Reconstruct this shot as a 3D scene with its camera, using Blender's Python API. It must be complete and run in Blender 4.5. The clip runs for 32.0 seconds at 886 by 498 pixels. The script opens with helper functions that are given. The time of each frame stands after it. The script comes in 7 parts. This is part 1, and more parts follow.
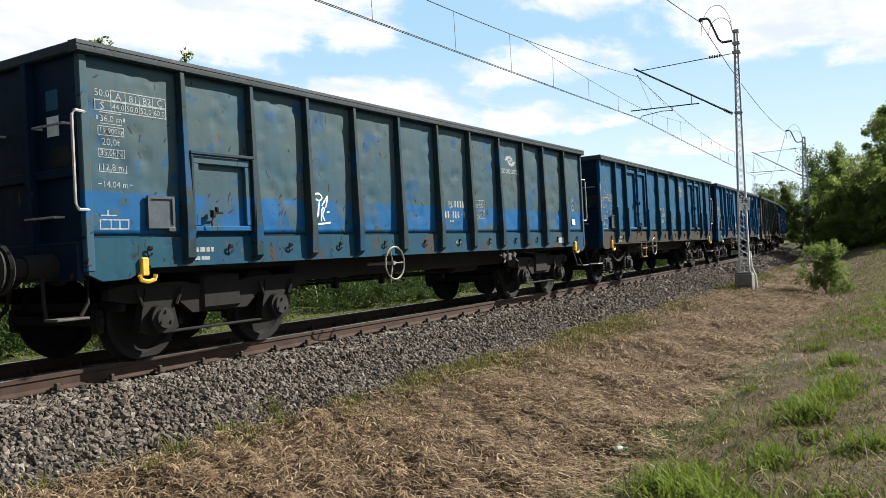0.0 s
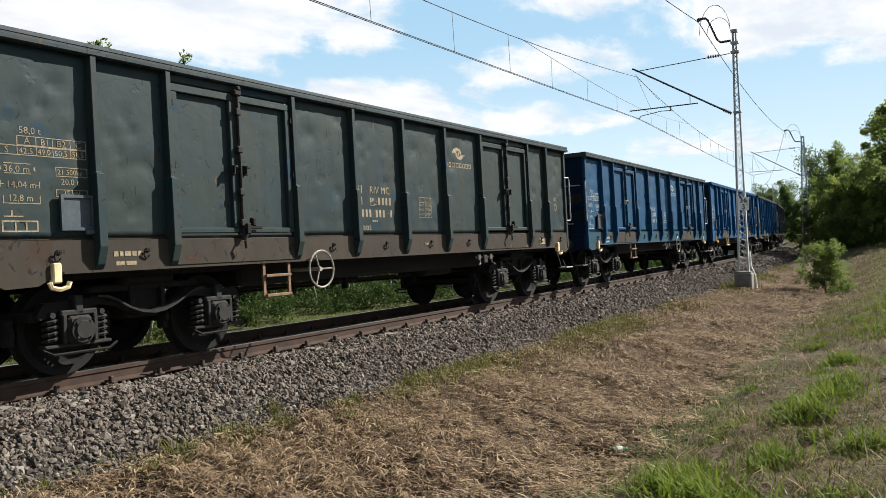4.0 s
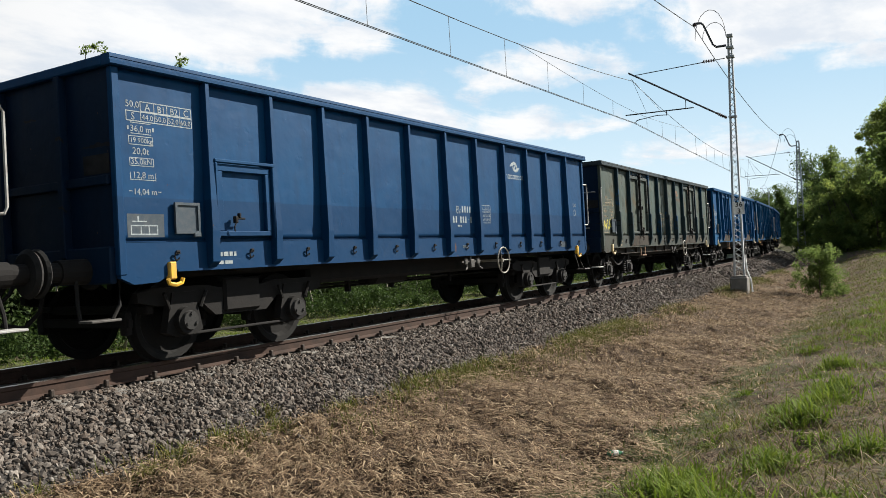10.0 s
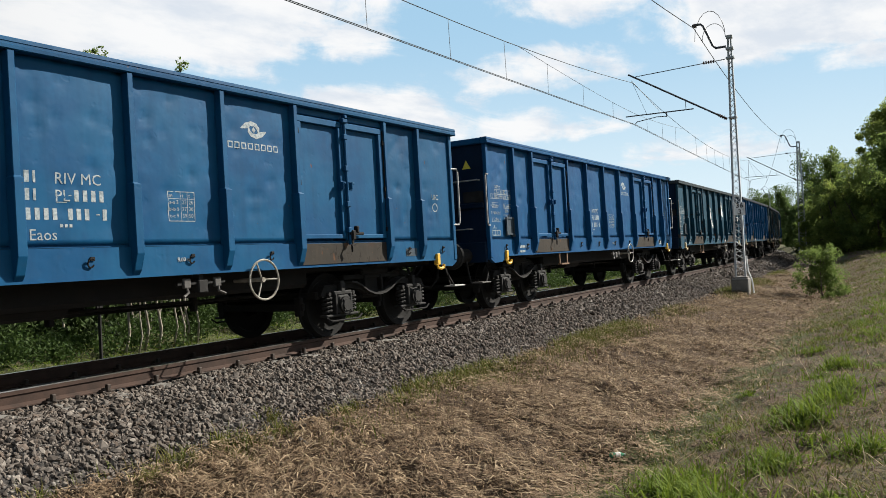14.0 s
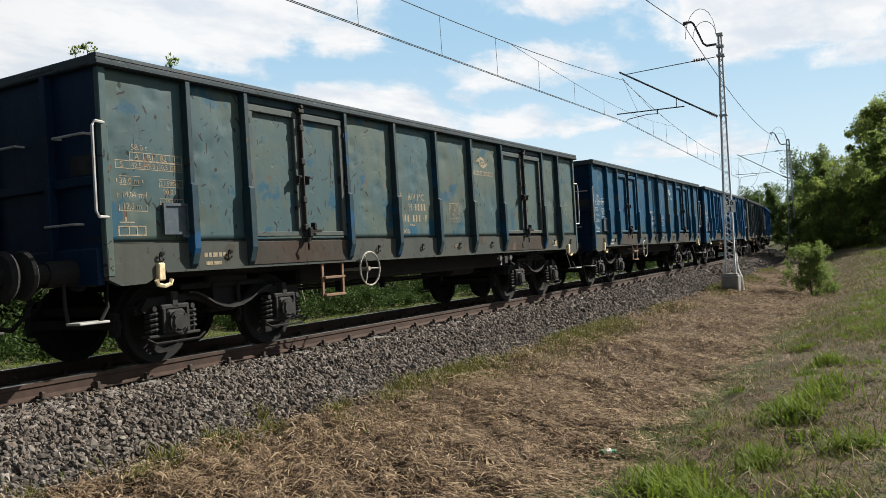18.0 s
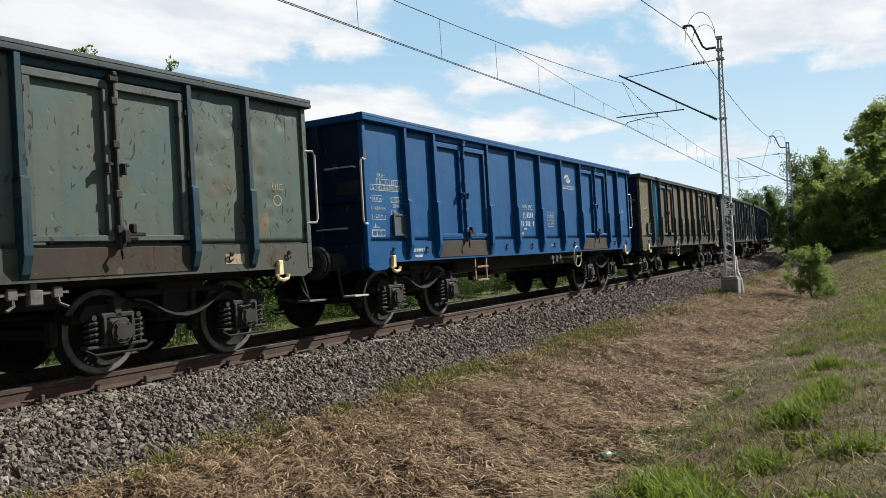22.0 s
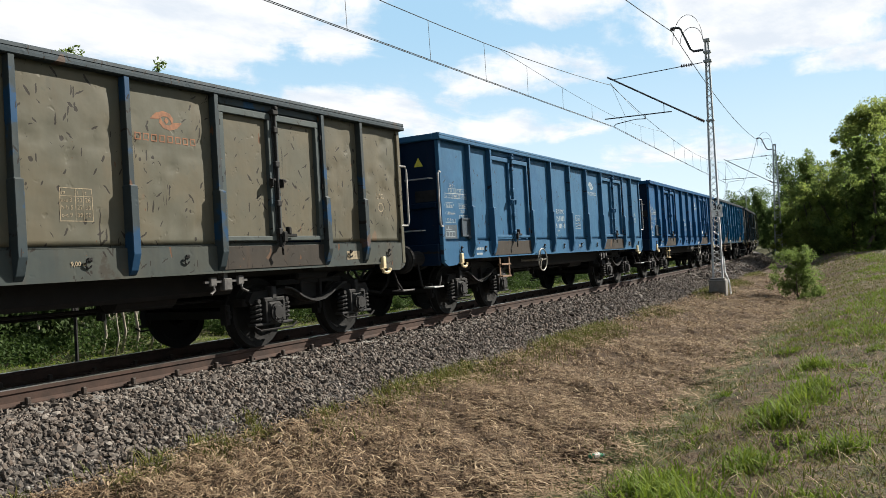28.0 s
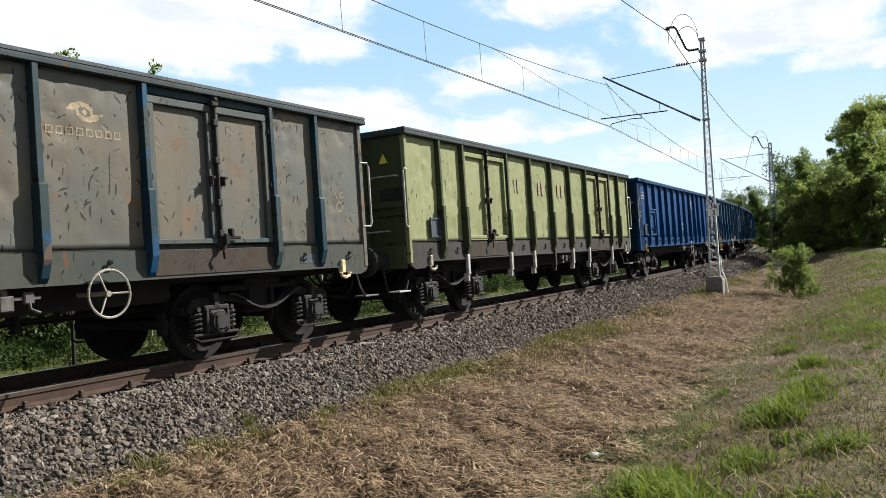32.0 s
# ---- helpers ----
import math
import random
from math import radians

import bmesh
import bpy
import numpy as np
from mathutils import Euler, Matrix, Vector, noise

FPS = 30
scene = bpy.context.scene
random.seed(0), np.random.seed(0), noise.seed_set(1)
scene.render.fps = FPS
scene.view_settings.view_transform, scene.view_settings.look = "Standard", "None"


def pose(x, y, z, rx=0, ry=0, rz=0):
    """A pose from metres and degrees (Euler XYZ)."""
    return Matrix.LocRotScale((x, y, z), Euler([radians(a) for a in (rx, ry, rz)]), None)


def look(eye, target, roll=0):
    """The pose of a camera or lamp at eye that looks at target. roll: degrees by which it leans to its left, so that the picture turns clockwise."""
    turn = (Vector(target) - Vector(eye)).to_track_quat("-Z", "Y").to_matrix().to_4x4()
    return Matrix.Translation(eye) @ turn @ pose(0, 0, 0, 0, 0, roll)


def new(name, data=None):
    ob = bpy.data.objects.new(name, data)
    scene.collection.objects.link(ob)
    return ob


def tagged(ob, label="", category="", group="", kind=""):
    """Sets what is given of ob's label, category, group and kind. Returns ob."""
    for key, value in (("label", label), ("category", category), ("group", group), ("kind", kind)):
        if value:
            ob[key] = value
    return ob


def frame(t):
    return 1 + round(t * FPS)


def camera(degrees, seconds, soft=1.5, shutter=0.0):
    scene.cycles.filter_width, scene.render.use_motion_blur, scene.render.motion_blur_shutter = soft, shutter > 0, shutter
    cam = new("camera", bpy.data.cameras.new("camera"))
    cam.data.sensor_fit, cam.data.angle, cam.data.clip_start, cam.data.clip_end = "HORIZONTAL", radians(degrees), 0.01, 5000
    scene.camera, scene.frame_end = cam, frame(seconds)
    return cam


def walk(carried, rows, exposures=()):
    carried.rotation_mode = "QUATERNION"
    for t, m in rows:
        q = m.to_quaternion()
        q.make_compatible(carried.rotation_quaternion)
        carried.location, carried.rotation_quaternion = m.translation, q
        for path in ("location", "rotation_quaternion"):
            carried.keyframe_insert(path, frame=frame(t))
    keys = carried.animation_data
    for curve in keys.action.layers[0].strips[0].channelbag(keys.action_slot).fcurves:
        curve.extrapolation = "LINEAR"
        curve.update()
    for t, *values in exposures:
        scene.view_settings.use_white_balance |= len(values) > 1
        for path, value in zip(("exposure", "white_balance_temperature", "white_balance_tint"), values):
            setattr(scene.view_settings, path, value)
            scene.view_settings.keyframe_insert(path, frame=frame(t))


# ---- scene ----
EYE = Vector((0.0, -8.371, 1.132))


def aim(yaw, pitch, roll):
    """The camera's pose on its spot, turned by degrees: yaw from the track's line to its left."""
    a, b = radians(yaw), radians(pitch)
    way = Vector((math.cos(a) * math.cos(b), math.sin(a) * math.cos(b), math.sin(b)))
    return look(EYE, EYE + 10 * way, roll)


cam = camera(58.07, 32.0, soft=0.45)
walk(cam, [
    (0.0, aim(32.690, -0.166, -2.173)), (0.5, aim(32.714, -0.148, -2.230)), (1.0, aim(32.701, -0.139, -2.269)),
    (1.5, aim(32.754, -0.115, -2.297)), (2.0, aim(32.754, -0.165, -2.311)), (2.5, aim(32.701, -0.190, -2.274)),
    (3.0, aim(32.703, -0.169, -2.315)), (3.5, aim(32.652, -0.148, -2.366)), (5.5, aim(32.619, -0.028, -2.373)),
    (6.0, aim(32.543, -0.009, -2.299)), (6.5, aim(32.468, -0.021, -2.352)), (7.0, aim(32.354, 0.049, -2.413)),
    (7.5, aim(32.309, 0.051, -2.372)), (8.0, aim(32.347, 0.076, -2.367)), (8.5, aim(32.354, 0.110, -2.368)),
    (9.0, aim(32.403, 0.100, -2.317)), (9.5, aim(32.354, 0.165, -2.347)), (10.0, aim(32.354, 0.153, -2.337)),
    (10.5, aim(32.354, 0.191, -2.389)), (11.0, aim(32.305, 0.248, -2.386)), (11.5, aim(32.329, 0.281, -2.479)),
    (12.0, aim(32.369, 0.266, -2.588)), (12.5, aim(32.376, 0.324, -2.588)), (13.0, aim(32.412, 0.269, -2.616)),
    (13.5, aim(32.396, 0.289, -2.629)), (14.0, aim(32.409, 0.334, -2.637)), (14.5, aim(32.486, 0.314, -2.660)),
    (16.5, aim(31.898, -0.010, -2.641)), (17.0, aim(31.839, 0.029, -2.639)), (17.5, aim(31.793, 0.055, -2.611)),
    (18.0, aim(31.793, 0.095, -2.618)), (18.5, aim(31.852, 0.101, -2.625)), (19.0, aim(31.851, 0.169, -2.608)),
    (19.5, aim(31.848, 0.172, -2.580)), (20.0, aim(31.860, 0.241, -2.607)), (20.5, aim(31.796, 0.224, -2.606)),
    (21.0, aim(31.766, 0.256, -2.608)), (21.5, aim(31.763, 0.299, -2.631)), (22.0, aim(31.768, 0.306, -2.602)),
    (22.5, aim(31.792, 0.353, -2.607)), (23.0, aim(31.710, 0.398, -2.601)), (23.5, aim(31.643, 0.388, -2.613)),
    (24.0, aim(31.542, 0.446, -2.606)), (24.5, aim(31.509, 0.519, -2.665)), (25.0, aim(31.515, 0.479, -2.623)),
    (25.5, aim(31.519, 0.324, -2.619)), (27.5, aim(30.942, 0.324, -2.633)), (28.0, aim(30.963, 0.372, -2.621)),
    (28.5, aim(30.979, 0.384, -2.622)), (29.0, aim(30.987, 0.274, -2.735)), (29.5, aim(30.765, 0.288, -2.734)),
    (30.0, aim(30.773, 0.288, -2.738)), (30.5, aim(30.761, 0.354, -2.802)), (31.0, aim(30.691, 0.397, -2.884)),
    (31.5, aim(30.710, 0.401, -3.011)), (32.0, aim(30.749, 0.411, -3.015)),
], exposures=((0.0, 1.34), (3.0, 1.27), (6.0, 1.26), (10.0, 1.19), (14.0, 1.13), (20.0, 1.14), (25.0, 1.18), (28.0, 1.28), (30.0, 1.33), (32.0, 1.36)))

# ---- daylight: half-clouded sky, sun from down the line ----
SUN_TO = Vector((0.83, -0.56, 0.0)).normalized()
SUN_ELEVATION = radians(37)
scene.view_settings.exposure = 1.2

world = bpy.data.worlds.new("sky")
scene.world = world
world.use_nodes = True


def node(nt, kind, **sockets):
    n = nt.nodes.new(kind)
    for key, value in sockets.items():
        key = key.replace("_", " ")
        if isinstance(value, bpy.types.NodeSocket):
            nt.links.new(value, n.inputs[key])
        else:
            n.inputs[key].default_value = value
    return n


def maths(nt, op, a, b=None, clamp=False):
    n = nt.nodes.new("ShaderNodeMath")
    n.operation, n.use_clamp = op, clamp
    for i, value in enumerate((a, b)):
        if isinstance(value, bpy.types.NodeSocket):
            nt.links.new(value, n.inputs[i])
        elif value is not None:
            n.inputs[i].default_value = value
    return n.outputs[0]


def blend(nt, factor, a, b, kind="MIX"):
    n = nt.nodes.new("ShaderNodeMix")
    n.data_type, n.blend_type = "RGBA", kind
    for i, value in ((0, factor), (6, a), (7, b)):
        if isinstance(value, bpy.types.NodeSocket):
            nt.links.new(value, n.inputs[i])
        else:
            n.inputs[i].default_value = (*value, 1) if isinstance(value, tuple) and len(value) == 3 else value
    return n.outputs[2]


def steps(nt, factor, low, high, smooth=True):
    n = nt.nodes.new("ShaderNodeMapRange")
    n.interpolation_type = "SMOOTHSTEP" if smooth else "LINEAR"
    nt.links.new(factor, n.inputs[0])
    n.inputs[1].default_value, n.inputs[2].default_value = low, high
    return n.outputs[0]


def build_sky():
    nt = world.node_tree
    nt.nodes.clear()
    sky = nt.nodes.new("ShaderNodeTexSky")
    sky.sky_type, sky.sun_disc = "NISHITA", False
    sky.sun_elevation = SUN_ELEVATION
    sky.sun_rotation = math.atan2(SUN_TO.x, SUN_TO.y)
    sky.air_density, sky.dust_density, sky.ozone_density = 1.0, 0.6, 1.4
    co = nt.nodes.new("ShaderNodeTexCoord")
    sep = nt.nodes.new("ShaderNodeSeparateXYZ")
    nt.links.new(co.outputs["Generated"], sep.inputs[0])
    up = maths(nt, "ADD", maths(nt, "MAXIMUM", sep.outputs[2], 0.0), 0.12)
    flat = nt.nodes.new("ShaderNodeCombineXYZ")
    nt.links.new(maths(nt, "DIVIDE", sep.outputs[0], up), flat.inputs[0])
    nt.links.new(maths(nt, "DIVIDE", sep.outputs[1], up), flat.inputs[1])
    shift = nt.nodes.new("ShaderNodeMapping")
    nt.links.new(flat.outputs[0], shift.inputs[0])
    shift.inputs["Location"].default_value = CLOUD_SHIFT
    shift.inputs["Rotation"].default_value = (0, 0, radians(25))
    shift.inputs["Scale"].default_value = (0.8, 1.15, 1)
    big = node(nt, "ShaderNodeTexNoise", Vector=shift.outputs[0], Scale=0.75, Detail=9.0, Roughness=0.62, Distortion=0.35)
    cover = steps(nt, big.outputs[0], 0.44, 0.56)
    fine = node(nt, "ShaderNodeTexNoise", Vector=shift.outputs[0], Scale=3.2, Detail=6.0, Roughness=0.6)
    cover = maths(nt, "MULTIPLY", cover, maths(nt, "ADD", maths(nt, "MULTIPLY", fine.outputs[0], 0.7), 0.55), True)
    # the cloud banks over the bend: bearing, height, half width, half height in degrees, thickness
    bearing = maths(nt, "MULTIPLY", maths(nt, "ARCTAN2", sep.outputs[1], sep.outputs[0]), 57.296)
    height = maths(nt, "MULTIPLY", maths(nt, "ARCSINE", sep.outputs[2]), 57.296)
    puff = node(nt, "ShaderNodeTexNoise", Vector=co.outputs["Generated"], Scale=7.0, Detail=8.0, Roughness=0.62)
    veil = node(nt, "ShaderNodeTexNoise", Vector=shift.outputs[0], Scale=2.4, Detail=7.0, Roughness=0.6, Distortion=0.5)
    bank = None
    for a, h, wa, wh, thick in CLOUDS:
        u = maths(nt, "DIVIDE", maths(nt, "SUBTRACT", bearing, a), wa)
        v = maths(nt, "DIVIDE", maths(nt, "SUBTRACT", height, h), wh)
        one = maths(nt, "MULTIPLY", maths(nt, "SUBTRACT", 1.0, maths(nt, "ADD", maths(nt, "MULTIPLY", u, u), maths(nt, "MULTIPLY", v, v))), thick)
        bank = one if bank is None else maths(nt, "MAXIMUM", bank, one)
    bank = maths(nt, "MAXIMUM", bank, -0.9)
    ragged = maths(nt, "ADD", maths(nt, "MULTIPLY", maths(nt, "SUBTRACT", puff.outputs[0], 0.5), 3.4), maths(nt, "MULTIPLY", maths(nt, "SUBTRACT", veil.outputs[0], 0.5), 3.2))
    banks = steps(nt, maths(nt, "ADD", bank, ragged), -0.25, 0.65)
    u = maths(nt, "DIVIDE", maths(nt, "SUBTRACT", bearing, 33.0), 48.0)
    v = maths(nt, "DIVIDE", height, 27.0)
    seen = steps(nt, maths(nt, "SUBTRACT", 1.0, maths(nt, "ADD", maths(nt, "MULTIPLY", u, u), maths(nt, "MULTIPLY", v, v))), 0.0, 0.3)
    n = nt.nodes.new("ShaderNodeMix")
    nt.links.new(seen, n.inputs[0])
    nt.links.new(cover, n.inputs[2])
    nt.links.new(banks, n.inputs[3])
    cover = n.outputs[0]
    shade = steps(nt, fine.outputs[0], 0.30, 0.62)
    high = steps(nt, sep.outputs[2], 0.35, 0.85)
    cloud = blend(nt, shade, (7.9, 8.6, 9.5), (10.5, 10.6, 10.7))
    cloud = blend(nt, high, cloud, (4.6, 4.9, 5.4))
    pale = blend(nt, 0.85, sky.outputs[0], (4.7, 7.6, 10.0))
    pale = blend(nt, high, pale, sky.outputs[0])
    haze = blend(nt, steps(nt, maths(nt, "SUBTRACT", 0.30, sep.outputs[2]), 0.0, 0.36), pale, (9.0, 10.4, 11.0))
    # a hazy sky is brightest on the sun's side and duller opposite
    side = maths(nt, "ADD", maths(nt, "MULTIPLY", sep.outputs[0], SUN_TO.x), maths(nt, "MULTIPLY", sep.outputs[1], SUN_TO.y))
    dull = maths(nt, "ADD", maths(nt, "MULTIPLY", steps(nt, side, -0.8, 0.1), 0.62), 0.38)
    grey = nt.nodes.new("ShaderNodeCombineColor")
    for i in range(3):
        nt.links.new(dull, grey.inputs[i])
    whole = blend(nt, 1.0, blend(nt, cover, haze, cloud), grey.outputs[0], "MULTIPLY")
    bg = node(nt, "ShaderNodeBackground", Color=whole, Strength=0.0415)
    out = nt.nodes.new("ShaderNodeOutputWorld")
    nt.links.new(bg.outputs[0], out.inputs[0])


CLOUD_SHIFT = (2.1, 0.4, 0)
CLOUDS = ((52, 18.0, 20, 5.2, 1.5), (62, 13.5, 11, 5.5, 1.2), (36.5, 10.3, 8.5, 1.9, 0.9), (25.5, 12.3, 6.5, 1.7, 0.9), (27.0, 9.0, 6.0, 1.2, 0.35),
          (22.5, 17.2, 6.5, 1.3, 0.5), (7.5, 15.2, 10.0, 3.6, 1.4), (3.5, 11.0, 4.5, 1.0, 0.8), (14.0, 6.5, 3.5, 0.9, 0.3), (45, 6.0, 14, 2.0, 0.4))
build_sky()

sun = new("sun", bpy.data.lights.new("sun", "SUN"))
sun.data.energy, sun.data.angle, sun.data.color = 5.0, radians(0.6), (1.0, 0.945, 0.845)
sun.matrix_world = look((0, 0, 60), Vector((0, 0, 60)) - Vector((*(SUN_TO * math.cos(SUN_ELEVATION)).xy, math.sin(SUN_ELEVATION))))

# ---- materials ----
def blank(name, rough=0.6, metal=0.0):
    m = bpy.data.materials.new(name)
    m.use_nodes = True
    nt = m.node_tree
    b = nt.nodes["Principled BSDF"]
    b.inputs["Specular IOR Level"].default_value = 0.3
    b.inputs["Roughness"].default_value, b.inputs["Metallic"].default_value = rough, metal
    return m, nt, b


def coords(nt, stretch=(1, 1, 1), loose=True):
    co = nt.nodes.new("ShaderNodeTexCoord").outputs["Object"]
    if loose:
        info = nt.nodes.new("ShaderNodeObjectInfo")
        add = nt.nodes.new("ShaderNodeVectorMath")
        add.operation = "ADD"
        nt.links.new(co, add.inputs[0])
        mul = nt.nodes.new("ShaderNodeCombineXYZ")
        nt.links.new(maths(nt, "MULTIPLY", info.outputs["Random"], 61.0), mul.inputs[0])
        nt.links.new(maths(nt, "MULTIPLY", info.outputs["Random"], 23.0), mul.inputs[2])
        nt.links.new(mul.outputs[0], add.inputs[1])
        co = add.outputs[0]
    mp = nt.nodes.new("ShaderNodeMapping")
    nt.links.new(co, mp.inputs[0])
    mp.inputs["Scale"].default_value = stretch
    return mp.outputs[0]


def bump(nt, b, height, strength, distance):
    n = node(nt, "ShaderNodeBump", Height=height, Strength=strength, Distance=distance)
    nt.links.new(n.outputs[0], b.inputs["Normal"])


def noise_of(nt, co, scale, detail=4.0, rough=0.55):
    return node(nt, "ShaderNodeTexNoise", Vector=co, Scale=scale, Detail=detail, Roughness=rough).outputs[0]


def simple(name, color, rough=0.6, metal=0.0, second=None, scale=6.0, relief=0.004):
    """A plain surface with two scales of variation and a little relief."""
    m, nt, b = blank(name, rough, metal)
    co = coords(nt)
    second = second or tuple(c * 0.6 for c in color)
    a = noise_of(nt, co, scale)
    f = noise_of(nt, co, scale * 9)
    c = blend(nt, steps(nt, a, 0.35, 0.7), color, second)
    c = blend(nt, maths(nt, "MULTIPLY", steps(nt, f, 0.5, 0.8), 0.35), c, tuple(x * 0.5 for x in color))
    nt.links.new(c, b.inputs["Base Color"])
    bump(nt, b, f, 0.5, relief)
    return m


def tone(r, g, b):
    """A paint's base colour from its swatch, 0 to 255."""
    cool = b > 1.3 * r and r < 48
    return tuple((((v / 255 + 0.055) / 1.055) ** 2.4 if v > 10 else v / 255 / 12.92) / d for v, d in ((r, 3.3 if cool else 1.95), (g, 1.95 if cool else 1.86), (b, 1.80 if cool else 1.84)))


RUST = (0.085, 0.042, 0.022)


def scars_of(nt, turn, size, share, reach=0.32):
    """Sparse ragged strokes, size metres across and along, in a share of the cells of a stretched grid."""
    mp = nt.nodes.new("ShaderNodeMapping")
    co = coords(nt)
    wob = node(nt, "ShaderNodeTexNoise", Vector=co, Scale=14.0, Detail=4.0, Roughness=0.65)
    off = nt.nodes.new("ShaderNodeVectorMath")
    off.operation = "MULTIPLY_ADD"
    nt.links.new(wob.outputs["Color"], off.inputs[0])
    off.inputs[1].default_value = (0.032, 0.03, 0.07)
    nt.links.new(co, off.inputs[2])
    nt.links.new(off.outputs[0], mp.inputs[0])
    mp.vector_type = "TEXTURE"
    mp.inputs["Rotation"].default_value = (0, radians(turn), 0)
    mp.inputs["Scale"].default_value = (size[0], 1.0, size[1])
    v = node(nt, "ShaderNodeTexVoronoi", Vector=mp.outputs[0], Scale=1.0)
    pick = nt.nodes.new("ShaderNodeSeparateColor")
    nt.links.new(v.outputs["Color"], pick.inputs[0])
    some = maths(nt, "LESS_THAN", pick.outputs[0], maths(nt, "MULTIPLY", steps(nt, noise_of(nt, co, 1.3, 3), 0.36, 0.66), 1.35 * share))
    grown = maths(nt, "MULTIPLY", maths(nt, "ADD", pick.outputs[1], 0.35), reach)
    inside = maths(nt, "SUBTRACT", grown, v.outputs["Distance"])
    return maths(nt, "MULTIPLY", steps(nt, inside, 0.0, 0.05), some)


def paint(name, first, second, patch=None, rust=0.25, patches=0.56, band=None, rough=0.55, scars=None):
    """Weathered wagon paint: two fading tones, streaks, chips and scars down to rust, and patches of another coat."""
    scars = rust if scars is None else scars
    m, nt, b = blank(name, rough)
    b.inputs["Specular IOR Level"].default_value = 0.12
    co = coords(nt)
    streak = coords(nt, (3.0, 3.0, 0.35))
    c = blend(nt, steps(nt, noise_of(nt, co, 0.9, 6, 0.6), 0.38, 0.6), first, second)
    c = blend(nt, maths(nt, "MULTIPLY", steps(nt, noise_of(nt, streak, 2.2, 5), 0.42, 0.75), 0.4), c, tuple(0.62 * x for x in first))
    c = blend(nt, maths(nt, "MULTIPLY", steps(nt, noise_of(nt, co, 3.4, 6, 0.65), 0.5, 0.7), 0.3), c, tuple(1.35 * x for x in second))
    if patch:
        c = blend(nt, maths(nt, "MULTIPLY", steps(nt, noise_of(nt, co, 1.7, 6, 0.6), patches, patches + 0.05), 0.85), c, patch)
    if band:
        z = nt.nodes.new("ShaderNodeSeparateXYZ")
        nt.links.new(nt.nodes.new("ShaderNodeTexCoord").outputs["Object"], z.inputs[0])
        edge = maths(nt, "ADD", z.outputs[2], maths(nt, "MULTIPLY", noise_of(nt, coords(nt), 2.0), band[2]))
        c = blend(nt, maths(nt, "MULTIPLY", steps(nt, maths(nt, "SUBTRACT", band[1], edge), -0.008, 0.008), maths(nt, "SUBTRACT", 1.0, maths(nt, "MULTIPLY", steps(nt, noise_of(nt, co, 1.3, 5, 0.6), 0.52, 0.56), 0.85)) if band[2] else 0.85), c, band[0])
    lot = nt.nodes.new("ShaderNodeObjectInfo").outputs["Random"]
    c = blend(nt, maths(nt, "MULTIPLY", lot, 0.22), c, tuple(0.6 * x for x in first))
    dust = steps(nt, noise_of(nt, co, 7.0, 6, 0.7), 0.48, 0.75)
    c = blend(nt, maths(nt, "MULTIPLY", dust, 0.04 + 0.2 * rust), c, (0.075, 0.068, 0.056))
    stain = maths(nt, "MULTIPLY", steps(nt, noise_of(nt, streak, 1.3, 4), 0.58, 0.75), 0.4 * rust, True)
    c = blend(nt, stain, c, (0.085, 0.048, 0.026))
    chip = coords(nt, (1.0, 1.0, 0.45))
    chips = steps(nt, noise_of(nt, chip, 5.5, 3, 0.5), 0.74 - 0.09 * rust, 0.75 - 0.09 * rust)
    speck = steps(nt, noise_of(nt, co, 22.0, 2, 0.5), 0.76 - 0.06 * rust, 0.78 - 0.06 * rust)
    wear = maths(nt, "MAXIMUM", chips, speck)
    c = blend(nt, maths(nt, "MULTIPLY", wear, 0.85), c, RUST)
    if scars > 0.12:
        for turn, size, share, reach in ((5, (0.026, 0.15), 0.055, 0.36), (-38, (0.030, 0.14), 0.055, 0.38), (28, (0.026, 0.10), 0.050, 0.38), (62, (0.022, 0.13), 0.040, 0.38), (2, (0.020, 0.55), 0.020, 0.40), (0, (0.055, 0.07), 0.035, 0.34)):
            marks = scars_of(nt, turn, size, share * (0.35 + 1.35 * scars), reach)
            c = blend(nt, maths(nt, "MULTIPLY", marks, 0.88), c, (0.015, 0.012, 0.010))
            wear = maths(nt, "MAXIMUM", wear, marks)
        # rubbed marks down to the red primer
        c = blend(nt, maths(nt, "MULTIPLY", scars_of(nt, 20, (0.16, 0.34), 0.09 * scars * scars, 0.36), 0.45), c, (0.13, 0.070, 0.040))
    nt.links.new(c, b.inputs["Base Color"])
    nt.links.new(maths(nt, "ADD", maths(nt, "MULTIPLY", dust, 0.2), rough), b.inputs["Roughness"])
    h = maths(nt, "ADD", maths(nt, "MULTIPLY", noise_of(nt, co, 2.6, 3), 1.0), maths(nt, "MULTIPLY", wear, -0.08))
    h = maths(nt, "ADD", h, maths(nt, "MULTIPLY", steps(nt, noise_of(nt, co, 6.5, 2), 0.62, 0.75), -0.35 * (0.3 + scars)))
    h = maths(nt, "ADD", h, maths(nt, "MULTIPLY", noise_of(nt, co, 30.0, 2), 0.03))
    bump(nt, b, h, 0.6, 0.014)
    return m


